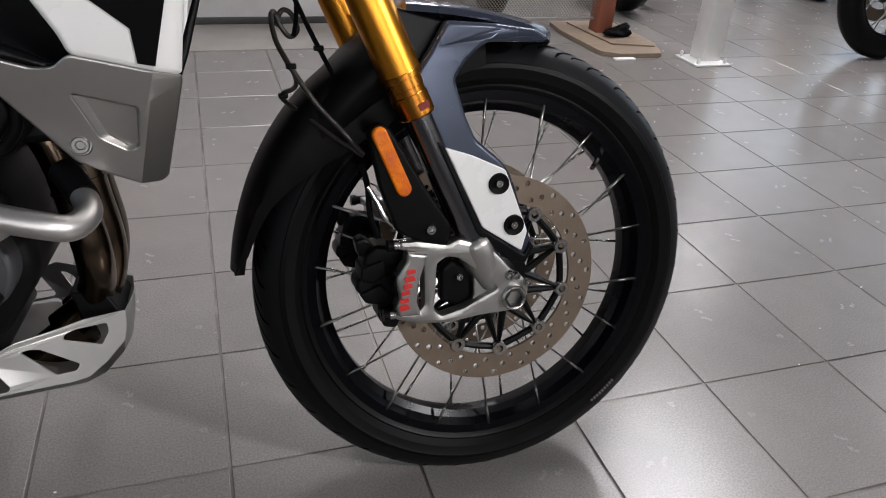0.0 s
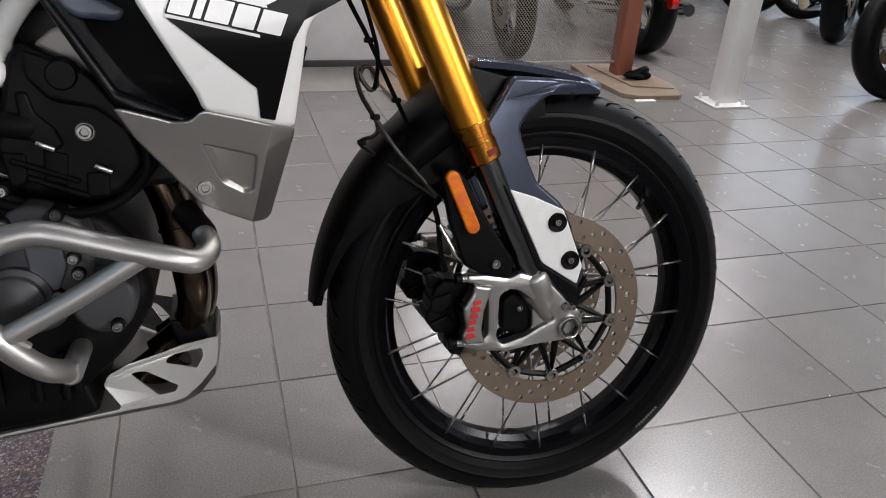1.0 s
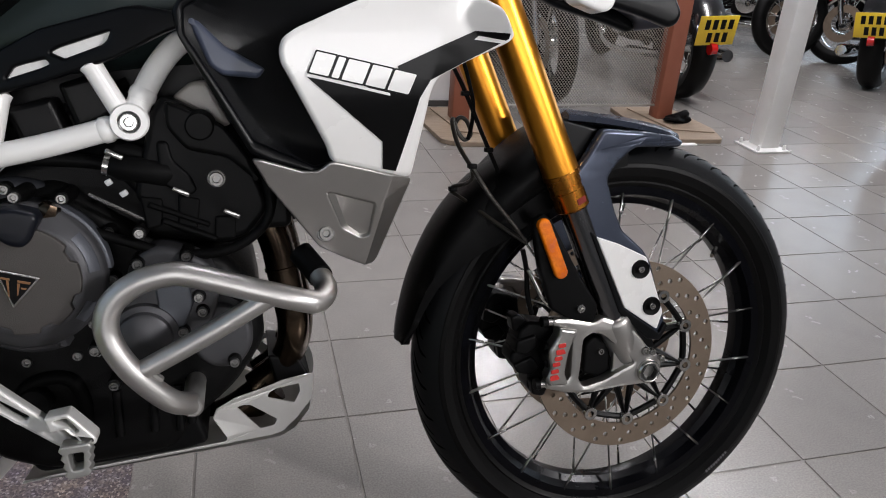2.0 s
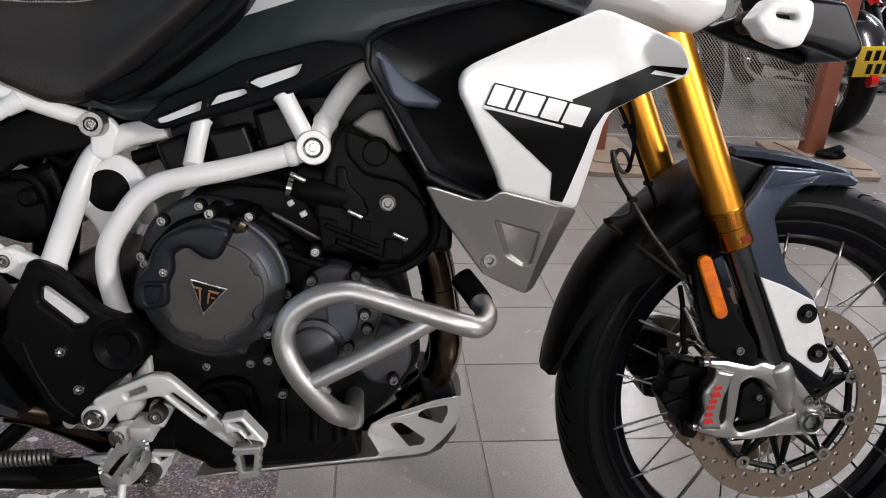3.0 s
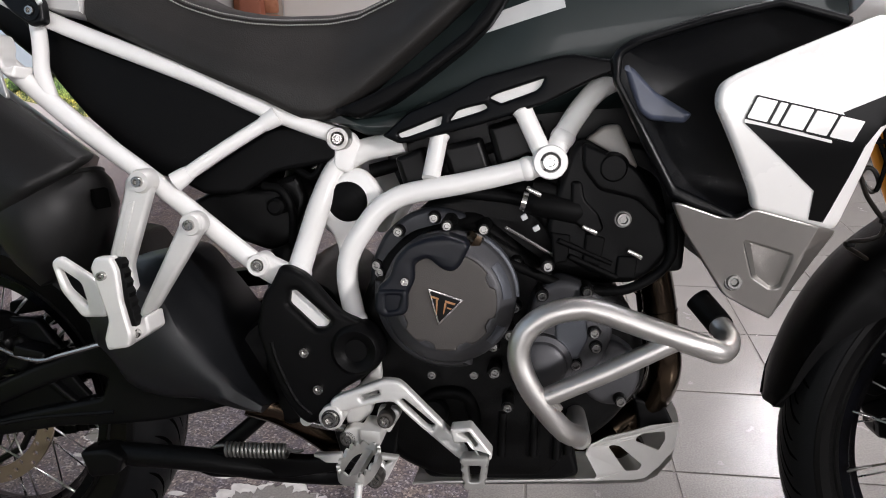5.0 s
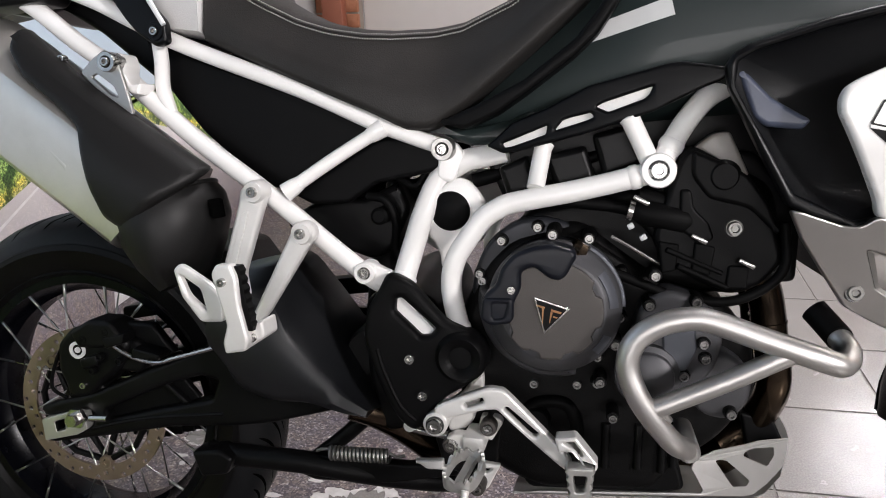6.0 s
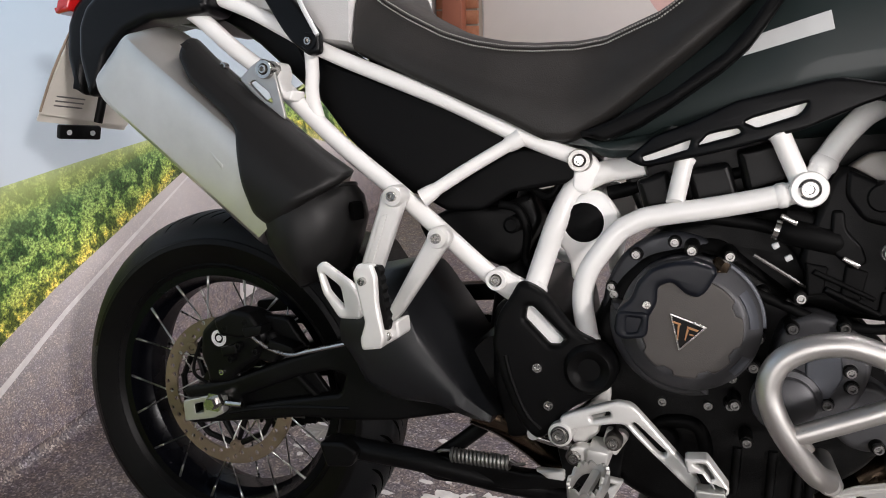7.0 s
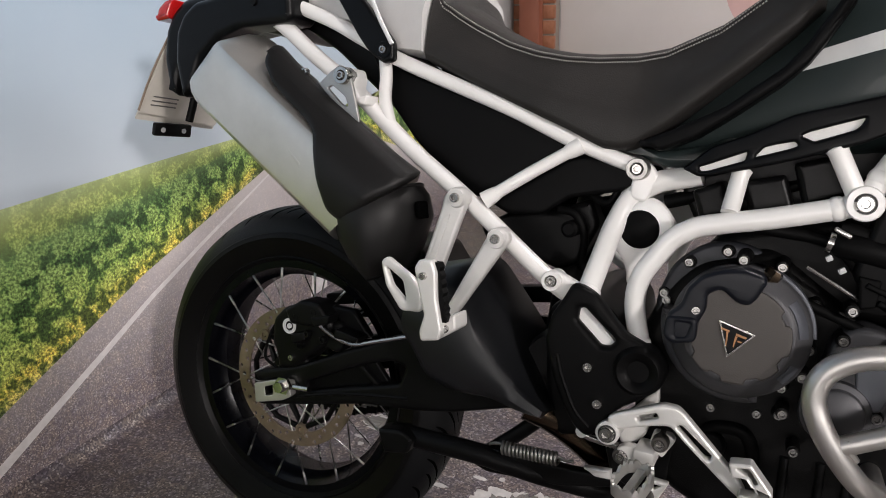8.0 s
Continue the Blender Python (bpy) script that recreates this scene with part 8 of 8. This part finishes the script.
deb = bmesh.new()
rd = random.Random(23)
for k in range(46):
    x, y, a, s = rd.uniform(-0.35, 3.2), rd.uniform(-0.2, 2.3), rd.uniform(0, 6.28), rd.uniform(0.002, 0.0065)
    pts = [(x + s * q * math.cos(a + b), y + s * 0.45 * q * math.sin(a + b), 0.0006 + 0.0015 * (b > 3)) for b, q in ((0, 1), (1.4, 0.8), (3.0, 1.1), (4.6, 0.6))]
    deb.faces.new([deb.verts.new(p) for p in pts])
debris = tagged(part("floor_debris", deb, M_POSTW, sharp=0), "small pale flecks of grit scattered on the tiles", "debris", kind="stuff")

# ---- other motorcycles standing further back ----
M_FBLACK = mat("gloss_black_paint", (0.006, 0.006, 0.007), 0.2, coat=0.6)
M_FRED = mat("gloss_red_paint", (0.42, 0.015, 0.012), 0.2, coat=0.7)
M_FCHROME = mat("bright_chrome", (0.72, 0.71, 0.70), 0.10, metal=1.0)
M_YPLATE = mat("yellow_number_plate", (0.80, 0.55, 0.03), 0.35, coat=0.2)


def far_bike(paint, label, plate_on=True):
    """A standing roadster, nose to +x, the rear wheel's contact at the origin."""
    g = tagged(group("parked_motorcycle"), label, "motorcycle", "parked motorcycles")
    for cx, R, w, name in ((0.0, 0.325, 0.078, "rear_wheel"), (1.46, 0.325, 0.055, "front_wheel")):
        wg = group(name, g, pose(cx, 0, R))
        rim = R - 0.105
        prof = [(rim, -w * 0.7), (rim + 0.03, -w * 0.95), (R - 0.045, -w), (R - 0.015, -w * 0.72), (R, -w * 0.2), (R, w * 0.2), (R - 0.015, w * 0.72), (R - 0.045, w), (rim + 0.03, w * 0.95), (rim, w * 0.7)]
        part("tyre", lathe(prof, 64, closed=True), M_TYRE, wg)
        part("rim", lathe([(rim + 0.004, -w * 0.72), (rim - 0.016, -w * 0.6), (rim - 0.02, 0), (rim - 0.016, w * 0.6), (rim + 0.004, w * 0.72), (rim + 0.001, 0)], 56, closed=True), M_FCHROME if paint is M_FRED else M_RIM, wg)
        part("hub", lathe([(0, -0.07), (0.035, -0.07), (0.06, -0.05), (0.045, 0), (0.06, 0.05), (0.035, 0.07), (0, 0.07)], 28), M_FCHROME, wg)
        for k in range(20):
            a, b = 2 * math.pi * k / 20, 2 * math.pi * (k / 20 + (0.09 if k % 2 else -0.09))
            s = -1 if k % 4 < 2 else 1
            part("spoke", sweep([(0.05 * math.cos(a), s * 0.045, 0.05 * math.sin(a)), ((rim - 0.015) * math.cos(b), 0, (rim - 0.015) * math.sin(b))], 0.003, 5), M_SPOKE, wg, sharp=0)
        part("brake_disc", lathe([(0.09, -0.075), (0.15, -0.075), (0.15, -0.069), (0.09, -0.069)], 48, closed=True), M_DISC, wg)
    def fender(cx, R, a0, a1, w, name):
        sec = []
        for k in range(17):
            a = radians(a0 + (a1 - a0) * k / 16)
            sec.append([(cx + (R + dr) * math.cos(a), y, 0.325 + (R + dr) * math.sin(a)) for y, dr in ((-w, -0.03), (-w, 0.0), (-w * 0.6, 0.02), (0, 0.026), (w * 0.6, 0.02), (w, 0), (w, -0.03), (w * 0.9, -0.004), (0, 0.02), (-w * 0.9, -0.004))])
        part(name, loft(sec), paint, g)
    fender(0.0, 0.345, 165, 45, 0.095, "rear_mudguard")
    fender(1.46, 0.345, 150, 50, 0.070, "front_mudguard")
    part("engine_block", box(0.50, 0.92, -0.17, 0.17, 0.26, 0.52, 0.05), M_BLACK, g)
    for s in (-1, 1):
        part("side_cover", lathe([(0, -0.03), (0.09, -0.03), (0.11, -0.015), (0.115, 0.02), (0, 0.02)] if s < 0 else [(0, 0.03), (0.09, 0.03), (0.11, 0.015), (0.115, -0.02), (0, -0.02)], 36, None, (0.66, s * 0.18, 0.40)), M_FCHROME, g)
    for k in range(9):
        part("cylinder_fin", box(0.66, 0.92, -0.15, 0.15, 0.53 + 0.022 * k, 0.540 + 0.022 * k, 0.003), M_BLACK, g)
    ts = []
    for k in range(13):
        f = k / 12
        w, h = 0.15 * math.sin(math.pi * (0.12 + 0.80 * f)) + 0.02, 0.11 * math.sin(math.pi * (0.15 + 0.72 * f)) + 0.015
        ts.append([(0.60 + 0.50 * f, w * math.cos(t), 0.86 + 0.02 * f + h * math.sin(t)) for t in [2 * math.pi * j / 24 for j in range(24)]])
    part("tank", loft(ts), paint, g)
    ss = []
    for k in range(13):
        f = k / 12
        w = 0.10 + 0.05 * math.sin(math.pi * f)
        ss.append([(-0.12 + 0.74 * f, w * math.cos(t), 0.80 - 0.05 * math.sin(math.pi * f) + 0.045 * math.sin(t)) for t in [2 * math.pi * j / 20 for j in range(20)]])
    part("seat", loft(ss), M_SEAT, g)
    for s in (-1, 1):
        tube("exhaust_pipe", [(0.95, s * 0.08, 0.50), (1.04, s * 0.12, 0.38), (0.98, s * 0.17, 0.25), (0.75, s * 0.20, 0.20), (0.40, s * 0.20, 0.21)], 0.021, M_FCHROME, g, 14)
        part("silencer", sweep([(0.42, s * 0.20, 0.21), (0.36, s * 0.20, 0.22), (-0.12, s * 0.21, 0.27), (-0.16, s * 0.21, 0.275)], [0.022, 0.046, 0.046, 0.036], 20), M_FCHROME, g)
        tube("fork_leg", [(1.46, s * 0.09, 0.325), (1.22, s * 0.09, 0.98)], 0.024, M_FCHROME, g, 14)
        tube("shock", [(0.02, s * 0.12, 0.36), (0.20, s * 0.13, 0.74)], 0.026, M_BLACK, g, 14)
        tube("frame_tube", [(0.0, s * 0.10, 0.32), (0.45, s * 0.12, 0.36), (0.55, s * 0.12, 0.75), (0.10, s * 0.12, 0.74)], 0.016, M_BLACK, g, 10)
    tube("frame_spine", [(0.5, 0, 0.80), (1.20, 0, 0.92), (1.0, 0, 0.35), (0.55, 0, 0.24)], 0.022, M_BLACK, g, 10)
    tube("handlebar", [(1.08, -0.38, 1.06), (1.16, -0.2, 1.10), (1.20, 0, 1.03), (1.16, 0.2, 1.10), (1.08, 0.38, 1.06)], 0.011, M_FCHROME, g, 10)
    part("headlamp", sweep([(1.22, 0, 0.92), (1.30, 0, 0.92), (1.37, 0, 0.92), (1.38, 0, 0.92)], [0.05, 0.09, 0.095, 0.08], 24), M_FCHROME, g)
    part("tail_lamp", lathe([(0, -0.02), (0.03, -0.02), (0.035, 0.02), (0, 0.02)], 20, None, (-0.355, 0, 0.36)), M_REDLENS, g)
    if plate_on:
        npl = group("number_plate", g, pose(-0.375, 0, 0.465, 0, -14, 0), "yellow number plate with dark bars")
        part("plate", box(-0.002, 0.002, -0.115, 0.115, -0.085, 0.085, 0.001), M_YPLATE, npl)
        for r, z in enumerate((0.035, -0.04)):
            for k in range(4 if r == 0 else 3):
                part("plate_bar", box(-0.0035, -0.0018, -0.088 + 0.046 * k + 0.02 * r, -0.060 + 0.046 * k + 0.02 * r, z - 0.028, z + 0.028), M_DECAL, npl)
        part("plate_stay", sweep([(-0.30, 0, 0.48), (-0.37, 0, 0.48)], 0.012, 8), M_BLACK, g)
    return g


fb = far_bike(M_FBLACK, "parked black roadster motorcycle with chrome pipes and yellow plate")
fb.matrix_basis = pose(2.495, 3.144, 0, -4, 0, 84)
fr = far_bike(M_FRED, "parked red roadster motorcycle with chrome wheels and pipes", False)
fr.matrix_basis = pose(5.75, 4.20, 0, 6, 0, 168)
copy_thing(fb, pose(4.85, 2.02, 0, 6, 0, 179))
copy_thing(fb, pose(4.25, 3.42, 0, -6, 0, 38))
copy_thing(fr, pose(4.00, 5.60, 0, -6, 0, -62))
copy_thing(fr, pose(5.60, 6.10, 0, 6, 0, 182))
copy_thing(fb, pose(1.72, 4.50, 0, 5, 0, -95))

# ---- floor tiles, each a piece of its own where the camera passes ----
def tile_mesh():
    h = (TILE - GAP) / 2
    bm = box(-h, h, -h, h, -0.008, 0.0, 0.0012, seg=1)
    me = bpy.data.meshes.new("tile")
    bm.to_mesh(me)
    bm.free()
    me.materials.append(M_TILE)
    return me


TILE_ME = tile_mesh()
far = bmesh.new()
i0, i1 = math.floor(X0 / TILE), math.ceil(X1 / TILE)
j0, j1 = math.floor(Y0R / TILE), math.ceil(Y1R / TILE)
rng = random.Random(5)
h = (TILE - GAP) / 2
for i in range(i0, i1):
    for j in range(j0, j1):
        x, y = (i + 0.5) * TILE, (j + 0.5) * TILE
        if -1.0 < x < 3.9 and -0.9 < y < 3.3 and not (x < 0.7 and y > 2.45):
            ob = new("tile", TILE_ME)
            ob.parent = floor
            ob.matrix_basis = pose(x, y, 0.0, rng.uniform(-0.06, 0.06), rng.uniform(-0.06, 0.06), 90 * rng.randrange(4))
        else:
            v = [far.verts.new((x + a * h, y + b * h, 0)) for a, b in ((-1, -1), (1, -1), (1, 1), (-1, 1))]
            far.faces.new(v)
rest = part("tile_field", far, M_TILE, floor, sharp=0)
rest["kind"] = "stuff"
